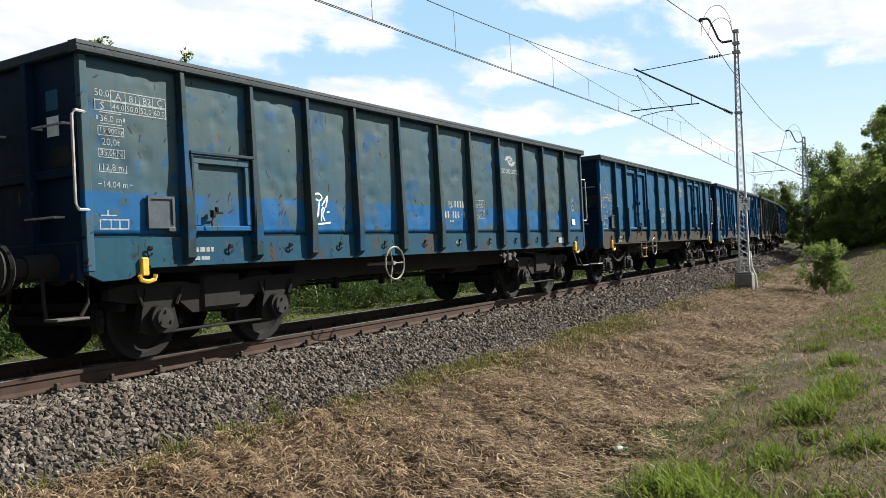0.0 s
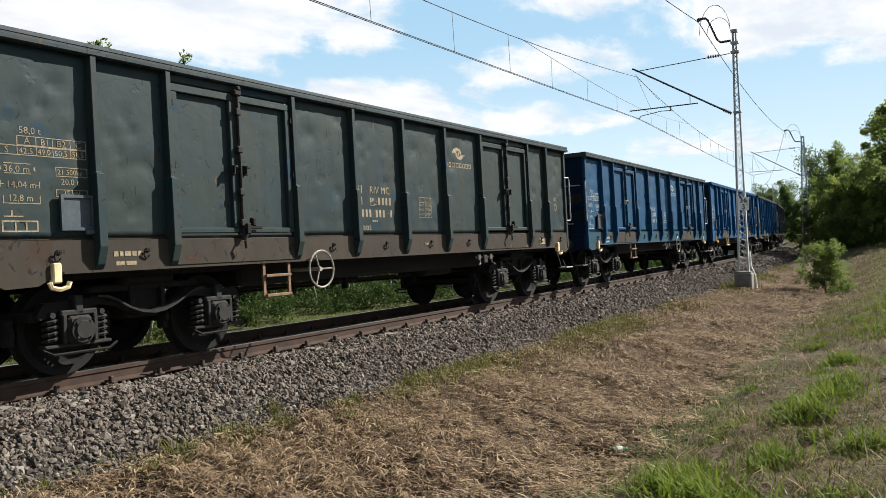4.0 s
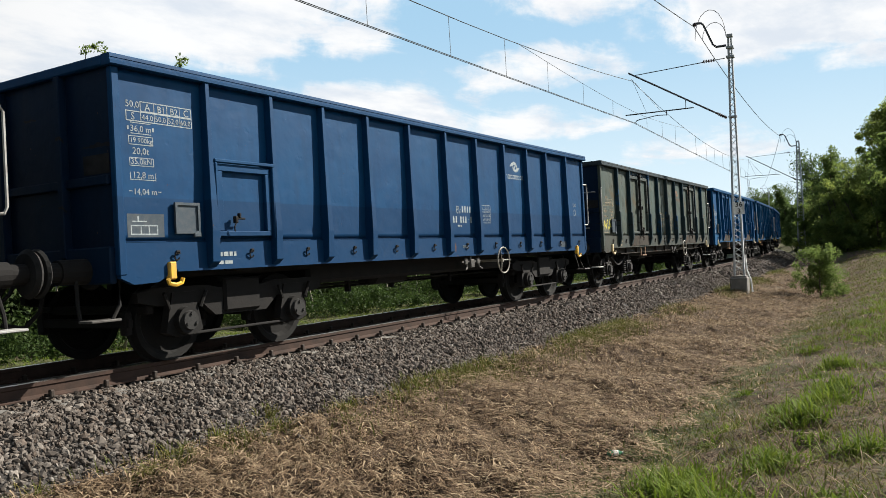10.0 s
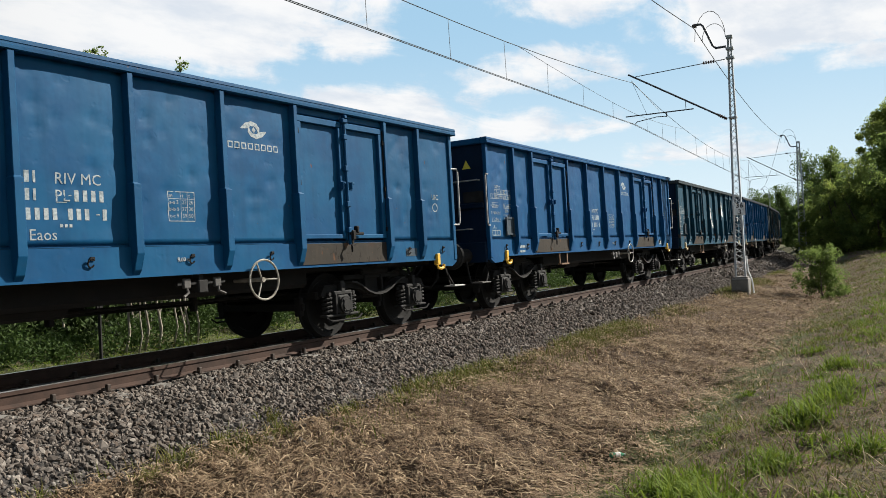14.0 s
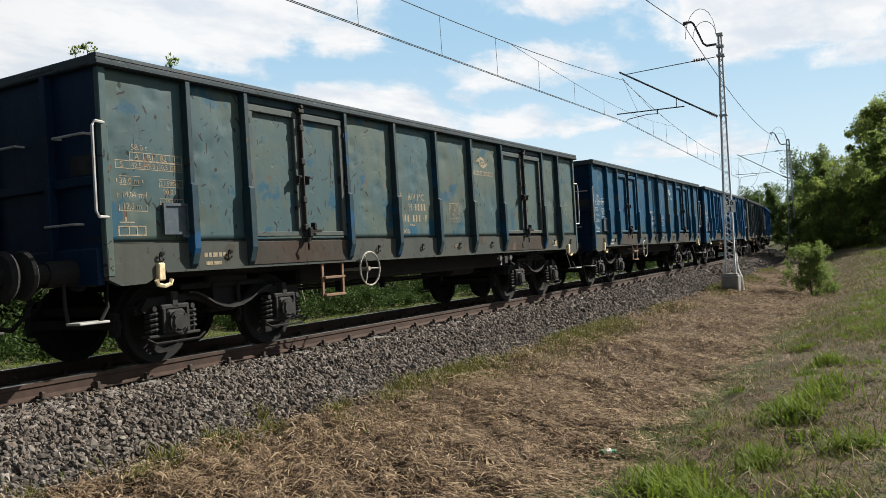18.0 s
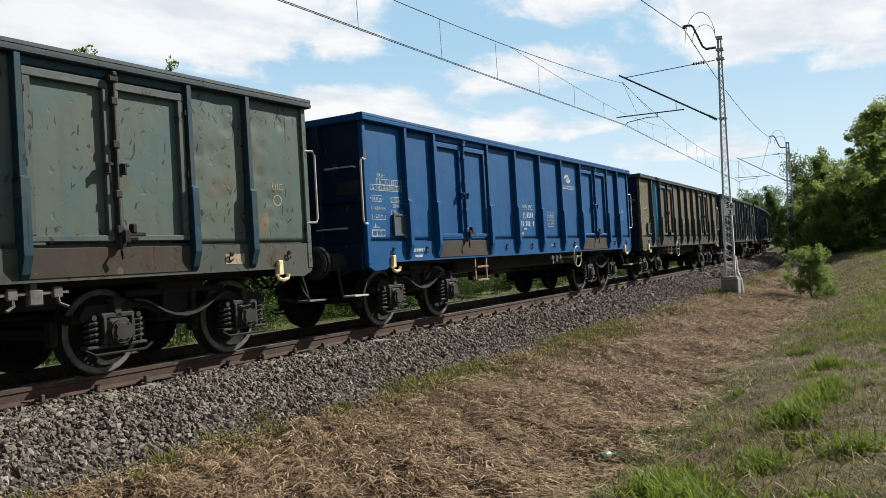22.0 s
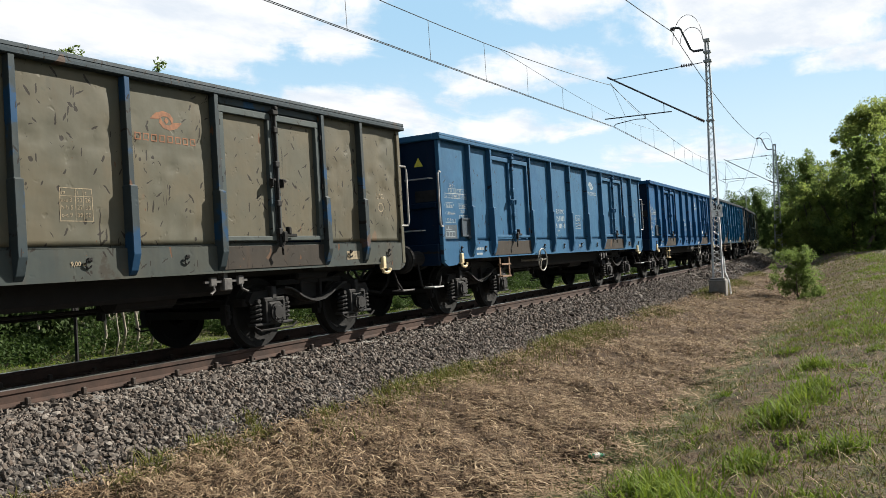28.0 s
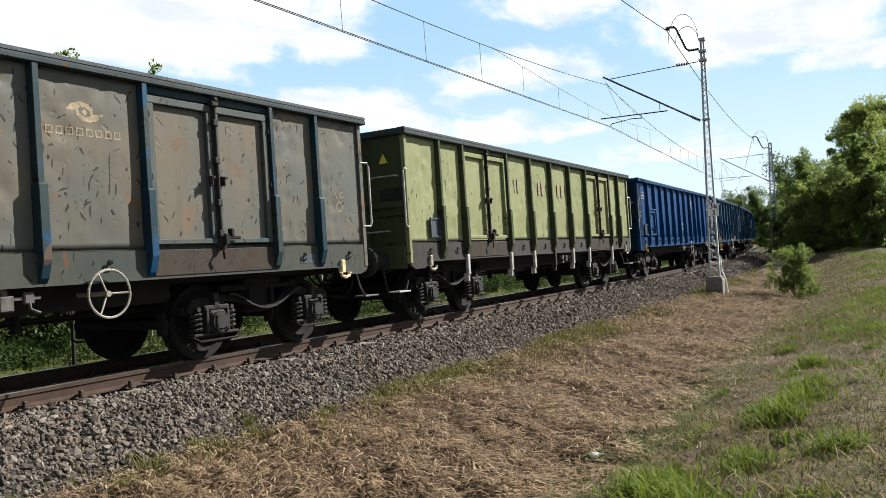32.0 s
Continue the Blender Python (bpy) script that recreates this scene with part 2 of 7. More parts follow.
paint_bright_blue = paint("paint_bright_blue", tone(22, 91, 148), tone(25, 99, 152), None, 0.05, rough=0.45)
paint_blue = paint("paint_blue", tone(27, 88, 136), tone(36, 104, 146), None, 0.15, rough=0.47)
paint_dented_blue = paint("paint_dented_blue", tone(36, 106, 140), tone(47, 119, 146), tone(72, 104, 120), 0.3, 0.62)
paint_teal = paint("paint_teal", tone(31, 93, 116), tone(43, 104, 120), tone(76, 94, 96), 0.45, 0.6)
paint_dark_blue = paint("paint_dark_blue", tone(25, 73, 96), tone(34, 86, 106), tone(23, 75, 122), 0.3, 0.58)
paint_slate = paint("paint_slate", tone(34, 73, 100), tone(41, 84, 110), None, 0.1)
paint_navy = paint("paint_navy", tone(18, 70, 124), tone(22, 78, 130), None, 0.05, rough=0.45)
# navy of the end walls, with the shade on them put into the colour
paint_shaded_end = paint("paint_shaded_end", tone(13, 37, 62), tone(16, 43, 70), None, 0.15)
paint_steel = paint("paint_steel", tone(58, 114, 146), tone(67, 123, 150), None, 0.1)
paint_olive = paint("paint_olive", tone(84, 90, 78), tone(92, 94, 80), tone(54, 84, 98), 0.5, 0.62)
paint_olive_dark = paint("paint_olive_dark", tone(58, 65, 61), tone(68, 73, 65), tone(46, 62, 66), 0.35, 0.6)
paint_tan = paint("paint_tan", tone(118, 104, 74), tone(106, 96, 76), tone(82, 92, 94), 0.6, 0.64)
paint_tan_grey = paint("paint_tan_grey", tone(104, 98, 90), tone(96, 93, 88), tone(104, 88, 68), 0.6, 0.6)
paint_green = paint("paint_green", tone(152, 156, 112), tone(162, 164, 122), tone(142, 144, 106), 0.25, 0.6)
paint_green_dark = paint("paint_green_dark", tone(72, 80, 55), tone(84, 90, 63), None, 0.25)
paint_rib_faded = paint("paint_rib_faded", tone(44, 66, 78), tone(62, 76, 78), tone(25, 84, 126), 0.35, 0.57)
paint_rib_blue = paint("paint_rib_blue", tone(66, 76, 80), tone(72, 77, 76), tone(38, 82, 120), 0.4, 0.56)
paint_leaf_frame = paint("paint_leaf_frame", tone(84, 92, 92), tone(94, 98, 94), tone(66, 86, 96), 0.35, 0.6)
paint_rim = paint("paint_rim", tone(72, 82, 88), tone(66, 76, 82), tone(84, 70, 58), 0.4, 0.62)
paint_rusty_sill = paint("paint_rusty_sill", tone(66, 60, 54), tone(74, 66, 59), tone(72, 55, 46), 0.45, 0.58, rough=0.7)
paint_grey_sill = paint("paint_grey_sill", tone(76, 82, 80), tone(86, 86, 78), tone(70, 62, 54), 0.45, 0.60, rough=0.65)
paint_blue_sill = paint("paint_blue_sill", tone(31, 80, 106), tone(41, 86, 102), tone(78, 66, 57), 0.55, 0.57, rough=0.65)

# the coat of each wagon in turn: two tones, a patching tone, where it starts, rust, scars
COATS = {
    0: ((64, 98, 114), (80, 100, 104), (38, 91, 130), 0.56, 0.2, 0.25),
    1: ((21, 93, 137), (30, 97, 133), (62, 96, 108), 0.57, 0.2, 0.35),
    2: ((23, 89, 133), (34, 99, 137), (72, 102, 114), 0.62, 0.3, 0.45),
    3: ((50, 66, 70), (60, 70, 68), (34, 65, 83), 0.6, 0.3, 0.3),
    4: ((28, 84, 120), (25, 78, 118), (51, 91, 109), 0.58, 0.35, 0.7),
    5: ((20, 84, 132), (25, 91, 137), None, 0.6, 0.1, 0.2),
    6: ((23, 88, 135), (29, 96, 139), None, 0.6, 0.1, 0.22),
    7: ((102, 98, 78), (92, 99, 90), (36, 91, 137), 0.66, 0.45, 0.75),
    8: ((15, 74, 118), (18, 80, 124), None, 0.6, 0.04, 0.1),
    9: ((100, 104, 93), (88, 102, 98), (106, 92, 70), 0.6, 0.4, 0.5),
    10: ((15, 87, 137), (19, 95, 140), None, 0.6, 0.04, 0.12),
    11: ((19, 85, 128), (27, 96, 136), None, 0.6, 0.06, 0.1),
    12: ((20, 86, 135), (28, 95, 141), None, 0.6, 0.07, 0.11),
    13: ((28, 72, 92), (36, 82, 100), (74, 72, 64), 0.62, 0.35, 0.4),
    14: ((23, 87, 133), (33, 97, 139), (62, 98, 116), 0.64, 0.2, 0.35),
    15: ((94, 106, 98), (74, 100, 106), (38, 89, 113), 0.57, 0.45, 0.55),
    16: ((26, 84, 117), (36, 89, 115), (86, 90, 82), 0.56, 0.35, 0.4),
    17: ((25, 90, 130), (36, 101, 138), (51, 104, 132), 0.6, 0.2, 0.4),
    18: ((94, 102, 92), (80, 101, 101), (102, 86, 66), 0.62, 0.5, 0.8),
    19: ((14, 80, 132), (18, 88, 137), None, 0.6, 0.04, 0.1),
    20: ((116, 104, 84), (104, 98, 82), (104, 78, 58), 0.62, 0.55, 0.95),
    21: ((88, 99, 95), (76, 92, 96), (36, 89, 126), 0.6, 0.35, 0.65),
    22: ((98, 108, 100), (86, 103, 104), (26, 94, 168), 0.55, 0.25, 0.4),
    23: ((74, 81, 73), (84, 88, 76), (56, 76, 84), 0.62, 0.4, 0.5),
    24: ((117, 107, 88), (106, 102, 88), (98, 96, 84), 0.64, 0.45, 0.85),
    25: ((56, 104, 142), (64, 112, 147), None, 0.6, 0.08, 0.15),
    26: ((35, 89, 136), (43, 99, 143), (96, 116, 132), 0.66, 0.12, 0.3),
    27: ((36, 103, 141), (44, 110, 145), (69, 110, 130), 0.62, 0.22, 0.5),
    28: ((124, 114, 101), (106, 109, 106), (126, 102, 80), 0.6, 0.45, 0.85),
}


# a lower strip of the plates in another coat: its tone, upper edge, unevenness of the edge
BANDS = {0: (tone(26, 106, 164), 1.80, 0.03), 8: (tone(13, 64, 104), 1.80, 0.0)}


def coat(number):
    if number not in COATS:
        return None
    first, second, patch, start, rust, scars = COATS[number]
    return paint("paint_coat", tone(*first), tone(*second), tone(*patch) if patch else None, rust, start, BANDS.get(number), scars=scars)


# undercarriage iron and wheels: grime, plus the shade below the wagons in the colour
iron = simple("grimy_shaded_iron", (0.0050, 0.0046, 0.0045), 0.9, 0.0, (0.0080, 0.0068, 0.0062), 5.0)
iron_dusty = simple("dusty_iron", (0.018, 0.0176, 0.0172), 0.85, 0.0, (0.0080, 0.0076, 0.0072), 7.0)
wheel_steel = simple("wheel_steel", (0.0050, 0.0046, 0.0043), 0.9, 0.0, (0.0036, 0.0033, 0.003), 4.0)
worn_steel = simple("worn_grey_steel", (0.085, 0.08, 0.075), 0.6, 0.1, (0.04, 0.037, 0.035), 9.0)
bare_steel = simple("pale_painted_steel", (0.33, 0.33, 0.32), 0.5, 0.0, (0.22, 0.21, 0.2), 8.0)
wheel_white = simple("aged_white_enamel", (0.26, 0.245, 0.21), 0.5, 0.0, (0.15, 0.135, 0.11), 12.0)
hook_yellow = simple("worn_yellow_paint", (0.62, 0.36, 0.03), 0.5, 0.0, (0.45, 0.27, 0.06), 14.0)
hook_cream = simple("dirty_cream_paint", (0.55, 0.46, 0.28), 0.6, 0.0, (0.35, 0.27, 0.16), 14.0)
step_rust = simple("rusty_step_steel", (0.16, 0.095, 0.055), 0.75, 0.0, (0.10, 0.06, 0.035), 12.0)
step_yellow = simple("faded_yellow_step", (0.30, 0.24, 0.12), 0.7, 0.0, (0.2, 0.14, 0.08), 12.0)
rust_stencil = simple("rusted_stencil", (0.19, 0.085, 0.042), 0.8, 0.0, (0.12, 0.06, 0.035), 20.0, 0.0005)
stencil = simple("chalky_white_stencil", (0.27, 0.30, 0.31), 0.75, 0.0, (0.13, 0.16, 0.18), 30.0, 0.0005)
stencil_cream = simple("faded_cream_stencil", (0.24, 0.19, 0.12), 0.75, 0.0, (0.12, 0.10, 0.07), 30.0, 0.0005)
graffiti_cream = simple("cream_spray_paint", (0.72, 0.66, 0.46), 0.55, 0.0, (0.6, 0.53, 0.36), 12.0, 0.0005)
graffiti_white = simple("white_spray_paint", (0.68, 0.68, 0.64), 0.55, 0.0, (0.55, 0.55, 0.52), 12.0, 0.0005)
graffiti_pink = simple("pink_spray_paint", (0.50, 0.12, 0.20), 0.55, 0.0, (0.4, 0.1, 0.18), 12.0, 0.0005)
sign_yellow = simple("yellow_warning_sticker", (0.65, 0.55, 0.06), 0.5, 0.0, (0.5, 0.42, 0.06), 20.0, 0.0005)
plate_dark = simple("dark_label_plate", (0.03, 0.045, 0.06), 0.45, 0.0, (0.05, 0.06, 0.07), 14.0)
rail_side = simple("rusty_rail_side", (0.044, 0.025, 0.018), 0.9, 0.0, (0.026, 0.016, 0.012), 5.0)
rail_top = simple("polished_rail_head", (0.42, 0.40, 0.38), 0.3, 0.85, (0.30, 0.27, 0.25), 3.0, 0.0008)
clip_iron = simple("black_rail_clip", (0.028, 0.022, 0.018), 0.7, 0.0, (0.045, 0.03, 0.022), 15.0)
concrete = simple("weathered_concrete", (0.162, 0.153, 0.141), 0.85, 0.0, (0.120, 0.114, 0.105), 5.0)
galvanised = simple("galvanised_steel", (0.36, 0.38, 0.40), 0.55, 0.0, (0.27, 0.29, 0.31), 4.0)
cable = simple("dark_copper_wire", (0.045, 0.05, 0.055), 0.5, 0.3, (0.06, 0.065, 0.065), 3.0)
tube_dark = simple("dark_bracket_tube", (0.05, 0.055, 0.07), 0.5, 0.3, (0.08, 0.085, 0.09), 4.0)
insulator = simple("brown_insulator", (0.07, 0.045, 0.04), 0.3, 0.0, (0.05, 0.035, 0.03), 8.0)
sign_white = simple("white_sign_enamel", (0.84, 0.84, 0.82), 0.5, 0.0, (0.55, 0.55, 0.53), 6.0, 0.0005)
sign_black = simple("black_sign_enamel", (0.02, 0.02, 0.025), 0.5)


def island_mix(nt, colors, spread=1.0):
    geo = nt.nodes.new("ShaderNodeNewGeometry")
    ramp = nt.nodes.new("ShaderNodeValToRGB")
    ramp.color_ramp.interpolation = "LINEAR"
    e = ramp.color_ramp.elements
    while len(e) < len(colors):
        e.new(0.5)
    for i, c in enumerate(colors):
        e[i].position, e[i].color = i / (len(colors) - 1), (*c, 1)
    nt.links.new(geo.outputs["Random Per Island"], ramp.inputs[0])
    return ramp.outputs[0]


def scatter_material(name, colors, rough=0.8, translucent=0.0, grain=40.0, clump=0.5):
    m, nt, b = blank(name, rough)
    b.inputs["Specular IOR Level"].default_value = 0.12
    co = coords(nt, loose=False)
    c = island_mix(nt, colors)
    c = blend(nt, maths(nt, "MULTIPLY", steps(nt, noise_of(nt, co, 2.8, 4, 0.6), 0.45, 0.68), clump), c, tuple(0.5 * x for x in colors[0]))
    c = blend(nt, maths(nt, "MULTIPLY", steps(nt, noise_of(nt, co, grain, 3), 0.4, 0.75), 0.35), c, tuple(0.45 * x for x in colors[0]))
    nt.links.new(c, b.inputs["Base Color"])
    if translucent:
        t = node(nt, "ShaderNodeBsdfTranslucent", Color=c)
        mix = nt.nodes.new("ShaderNodeMixShader")
        mix.inputs[0].default_value = translucent
        nt.links.new(b.outputs[0], mix.inputs[1])
        nt.links.new(t.outputs[0], mix.inputs[2])
        nt.links.new(mix.outputs[0], nt.nodes["Material Output"].inputs[0])
    return m


stone_mat = scatter_material("crushed_stone", [(0.034, 0.028, 0.024), (0.086, 0.073, 0.063), (0.135, 0.118, 0.104), (0.090, 0.068, 0.054), (0.205, 0.182, 0.160)], 0.9, clump=0.2)
straw_mat = scatter_material("dry_cut_grass", [(0.120, 0.079, 0.050), (0.280, 0.198, 0.124), (0.066, 0.043, 0.028), (0.450, 0.350, 0.230), (0.180, 0.125, 0.078)], 0.8, 0.2, clump=0.25)
mixed_mat = scatter_material("half_dry_grass", [(0.115, 0.122, 0.026), (0.074, 0.102, 0.016), (0.180, 0.145, 0.056), (0.056, 0.082, 0.013)], 0.75, 0.3, clump=0.3)
green_mat = scatter_material("fresh_grass", [(0.080, 0.130, 0.013), (0.125, 0.182, 0.018), (0.170, 0.215, 0.030), (0.085, 0.130, 0.014)], 0.7, 0.4, clump=0.45)
leaf_dark = scatter_material("dark_leaves", [(0.062, 0.100, 0.030), (0.090, 0.136, 0.040), (0.118, 0.166, 0.054), (0.072, 0.112, 0.032)], 0.6, 0.6, clump=0.2)
leaf_mid = scatter_material("mid_green_leaves", [(0.094, 0.140, 0.034), (0.130, 0.182, 0.046), (0.170, 0.222, 0.064), (0.104, 0.152, 0.036)], 0.6, 0.62, clump=0.1)
# yellow-green for the wood's edge, its sunlit look put into the colour
leaf_light = scatter_material("yellow_green_leaves", [(0.175, 0.225, 0.050), (0.225, 0.280, 0.066), (0.265, 0.310, 0.085), (0.150, 0.200, 0.046)], 0.6, 0.62, clump=0.1)
# darker leaf copies for undergrowth and thicket: the trees' shade put into the colour
leaf_hedge = scatter_material("shaded_undergrowth_leaves", [(0.030, 0.056, 0.014), (0.044, 0.076, 0.018), (0.062, 0.098, 0.026), (0.034, 0.064, 0.015)], 0.6, 0.4, clump=0.4)
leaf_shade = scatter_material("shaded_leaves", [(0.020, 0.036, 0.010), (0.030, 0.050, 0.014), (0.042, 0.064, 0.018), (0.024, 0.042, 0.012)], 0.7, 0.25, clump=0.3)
bark = simple("grey_brown_bark", (0.10, 0.08, 0.06), 0.9, 0.0, (0.06, 0.048, 0.038), 6.0, 0.01)


def ground_material():
    m, nt, b = blank("meadow_soil", 0.95)
    co = nt.nodes.new("ShaderNodeTexCoord").outputs["Object"]
    att = nt.nodes.new("ShaderNodeAttribute")
    att.attribute_name = "turf"
    sep = nt.nodes.new("ShaderNodeSeparateColor")
    nt.links.new(att.outputs["Color"], sep.inputs[0])
    n1, n2, n3 = noise_of(nt, co, 0.7, 5), noise_of(nt, co, 6.0, 5), noise_of(nt, co, 45.0, 3)
    dry = blend(nt, steps(nt, n2, 0.35, 0.7), (0.070, 0.044, 0.025), (0.114, 0.075, 0.042))
    dry = blend(nt, steps(nt, n3, 0.45, 0.7), dry, (0.040, 0.026, 0.016))
    grass = blend(nt, steps(nt, n2, 0.35, 0.7), (0.054, 0.062, 0.017), (0.080, 0.082, 0.028))
    grass = blend(nt, steps(nt, n1, 0.5, 0.68), grass, (0.082, 0.066, 0.032))
    grass = blend(nt, maths(nt, "MULTIPLY", steps(nt, n3, 0.45, 0.75), 0.7), grass, (0.030, 0.045, 0.011))
    wobble = maths(nt, "ADD", sep.outputs[0], maths(nt, "MULTIPLY", maths(nt, "SUBTRACT", n2, 0.5), 0.9))
    c = blend(nt, steps(nt, wobble, 0.3, 0.7), grass, dry)
    nt.links.new(c, b.inputs["Base Color"])
    bump(nt, b, maths(nt, "ADD", n2, maths(nt, "MULTIPLY", n3, 0.4)), 1.0, 0.12)
    return m


def ballast_material():
    m, nt, b = blank("ballast_bed", 0.9)
    co = nt.nodes.new("ShaderNodeTexCoord").outputs["Object"]
    v = node(nt, "ShaderNodeTexVoronoi", Vector=co, Scale=19.0)
    ramp = nt.nodes.new("ShaderNodeValToRGB")
    sepc = nt.nodes.new("ShaderNodeSeparateColor")
    nt.links.new(v.outputs["Color"], sepc.inputs[0])
    nt.links.new(sepc.outputs[0], ramp.inputs[0])
    ramp.color_ramp.elements[0].color, ramp.color_ramp.elements[1].color = (0.06, 0.053, 0.047, 1), (0.19, 0.172, 0.155, 1)
    c = blend(nt, steps(nt, v.outputs["Distance"], 0.18, 0.5), ramp.outputs[0], (0.025, 0.022, 0.02))
    nt.links.new(c, b.inputs["Base Color"])
    bump(nt, b, maths(nt, "SUBTRACT", 1.0, v.outputs["Distance"]), 1.0, 0.05)
    return m


ground_mat, ballast_mat = ground_material(), ballast_material()

# ---- the line of the track: a long left-hand bend, s metres along it ----
K0, K1 = 0.001655, 0.0000113


def bend(s):
    """The track's curvature at s."""
    return max(0.0004, min(0.00285, K0 + K1 * s))


TRACK_S = np.arange(-700, 701) * 1.0
_head, _pos = np.zeros(1401), np.zeros((1401, 2))
for _way in (1, -1):
    for _k in range(700):
        i, j = 700 + _way * _k, 700 + _way * (_k + 1)
        _mid = bend(_way * (_k + 0.5))
        _head[j] = _head[i] + _way * _mid
        _a = (_head[i] + _head[j]) / 2
        _pos[j] = _pos[i] + _way * np.array((math.cos(_a), math.sin(_a)))
TRACK_XY, TRACK_HEAD = _pos, _head


def on_track(s, lat=0.0, z=0.0):
    """The world place lat metres to the left of the centre line at s, and the heading there."""
    x, y = np.interp(s, TRACK_S, TRACK_XY[:, 0]), np.interp(s, TRACK_S, TRACK_XY[:, 1])
    h = np.interp(s, TRACK_S, TRACK_HEAD)
    return x - np.sin(h) * lat, y + np.cos(h) * lat, z + 0 * s, h


def track_coords(x, y):
    """s and lat of world places, by the nearest sample of the centre line."""
    s, lat = np.empty(len(x)), np.empty(len(x))
    for i in range(0, len(x), 4000):
        px, py = x[i:i + 4000, None], y[i:i + 4000, None]
        k = np.argmin((px - TRACK_XY[None, :, 0]) ** 2 + (py - TRACK_XY[None, :, 1]) ** 2, axis=1)
        h, dx, dy = TRACK_HEAD[k], px[:, 0] - TRACK_XY[k, 0], py[:, 0] - TRACK_XY[k, 1]
        s[i:i + 4000] = TRACK_S[k] + np.cos(h) * dx + np.sin(h) * dy
        lat[i:i + 4000] = -np.sin(h) * dx + np.cos(h) * dy
    return s, lat


def ramp01(v, a, b):
    t = np.clip((v - a) / (b - a), 0, 1)
    return t * t * (3 - 2 * t)


def ground_height(s, lat):
    """The lie of the land across the track: bed, dry slope, ditch, the verge with the path."""
    cut = np.interp(lat, (-60, -14, -9, -7.9, -7.0, -6.3, -5.7, -5.2, -4.5, -3.6, -2.9, -2.35, -2.0, 2.0, 2.6, 4.0, 8.0, 60),
                    (-0.45, -0.45, -0.46, -0.50, -0.66, -0.86, -1.0, -0.99, -0.87, -0.73, -0.64, -0.61, -0.75, -0.75, -0.62, -0.62, -0.55, -0.5))
    rise = np.interp(lat, (-60, -8, -6.6, -5.5, -4.2, -3.2, -2.5, -2.0, 2.0, 60), (0.1, 0.25, 0.18, -0.12, -0.10, -0.22, -0.66, -0.75, -0.75, -0.5))
    f = ramp01(s, 34, 54)
    return cut * (1 - f) + rise * f


def rough_ground(x, y, s, lat):
    bumpy = 0.05 * np.sin(2.1 * x + 1.3 * y) * np.sin(1.7 * y - 0.6 * x) + 0.02 * np.sin(5.3 * x - 2.2 * y + 1) * np.sin(4.1 * y + 2.7 * x)
    wave = np.sin(6.1 * x + 3.7 * y + 1.4 * np.sin(2.3 * y)) * np.sin(8.3 * y - 2.9 * x + 1.2 * np.sin(1.9 * x))
    bumpy = bumpy + 0.026 * wave + 0.012 * np.sin(17 * x + 6 * y) * np.sin(15 * y - 4 * x)
    return ground_height(s, lat) + bumpy * ramp01(np.abs(lat), 2.4, 3.2) * ramp01(90 - np.hypot(x, y), 0, 40)


def mesh_of(name, verts, faces, materials, smooth=False):
    me = bpy.data.meshes.new(name)
    me.from_pydata(verts, [], faces)
    for m in materials:
        me.materials.append(m)
    me.polygons.foreach_set("use_smooth", [smooth] * len(me.polygons))
    me.update()
    return me


def build_ground():
    xs = np.unique(np.round(np.concatenate([-np.geomspace(6, 1600, 34)[::-1], np.arange(-6, 1.9, 0.3), np.arange(2, 20, 0.11), np.arange(20.2, 46, 0.3), np.arange(46, 140, 1.5), np.geomspace(141, 1600, 28)]), 3))
    ys = np.unique(np.round(np.concatenate([-np.geomspace(14, 1600, 34)[::-1], np.arange(-14, -8.6, 0.25), np.arange(-8.5, -2.2, 0.1), np.arange(-2, 6, 0.25), np.arange(6, 34, 1.0), np.geomspace(35, 1600, 32)]), 3))
    gx, gy = np.meshgrid(xs, ys, indexing="ij")
    x, y = gx.ravel(), gy.ravel()
    s, lat = track_coords(x, y)
    z = rough_ground(x, y, s, lat)
    n, k = len(xs), len(ys)
    i = np.arange((n - 1) * k).reshape(n - 1, k)[:, :-1].ravel()
    faces = np.stack([i, i + k, i + k + 1, i + 1], 1)
    me = mesh_of("ground", np.stack([x, y, z], 1).tolist(), faces.tolist(), [ground_mat], True)
    dry = ramp01(lat, -5.9, -5.0) * ramp01(-lat, 2.2, 2.5) * (1 - 0.6 * ramp01(s, 45, 70))
    verge = 0.58 * ramp01(-lat, 5.6, 6.4) * (1 - 0.6 * ramp01(-lat, 7.6, 9.6))
    bank = 0.8 * ramp01(-lat, 5.6, 5.95) * (1 - ramp01(-lat, 6.5, 6.9)) * ramp01(s, 17, 25)
    turf = me.attributes.new("turf", "FLOAT_COLOR", "POINT")
    val = np.ones((len(x), 4))
    val[:, 0] = val[:, 1] = val[:, 2] = np.clip(np.maximum(dry + verge, bank), 0, 1)
    turf.data.foreach_set("color", val.ravel())
    return tagged(new("ground", me), "uneven meadow with mown dry slope and shallow ditch", "ground", kind="structure")


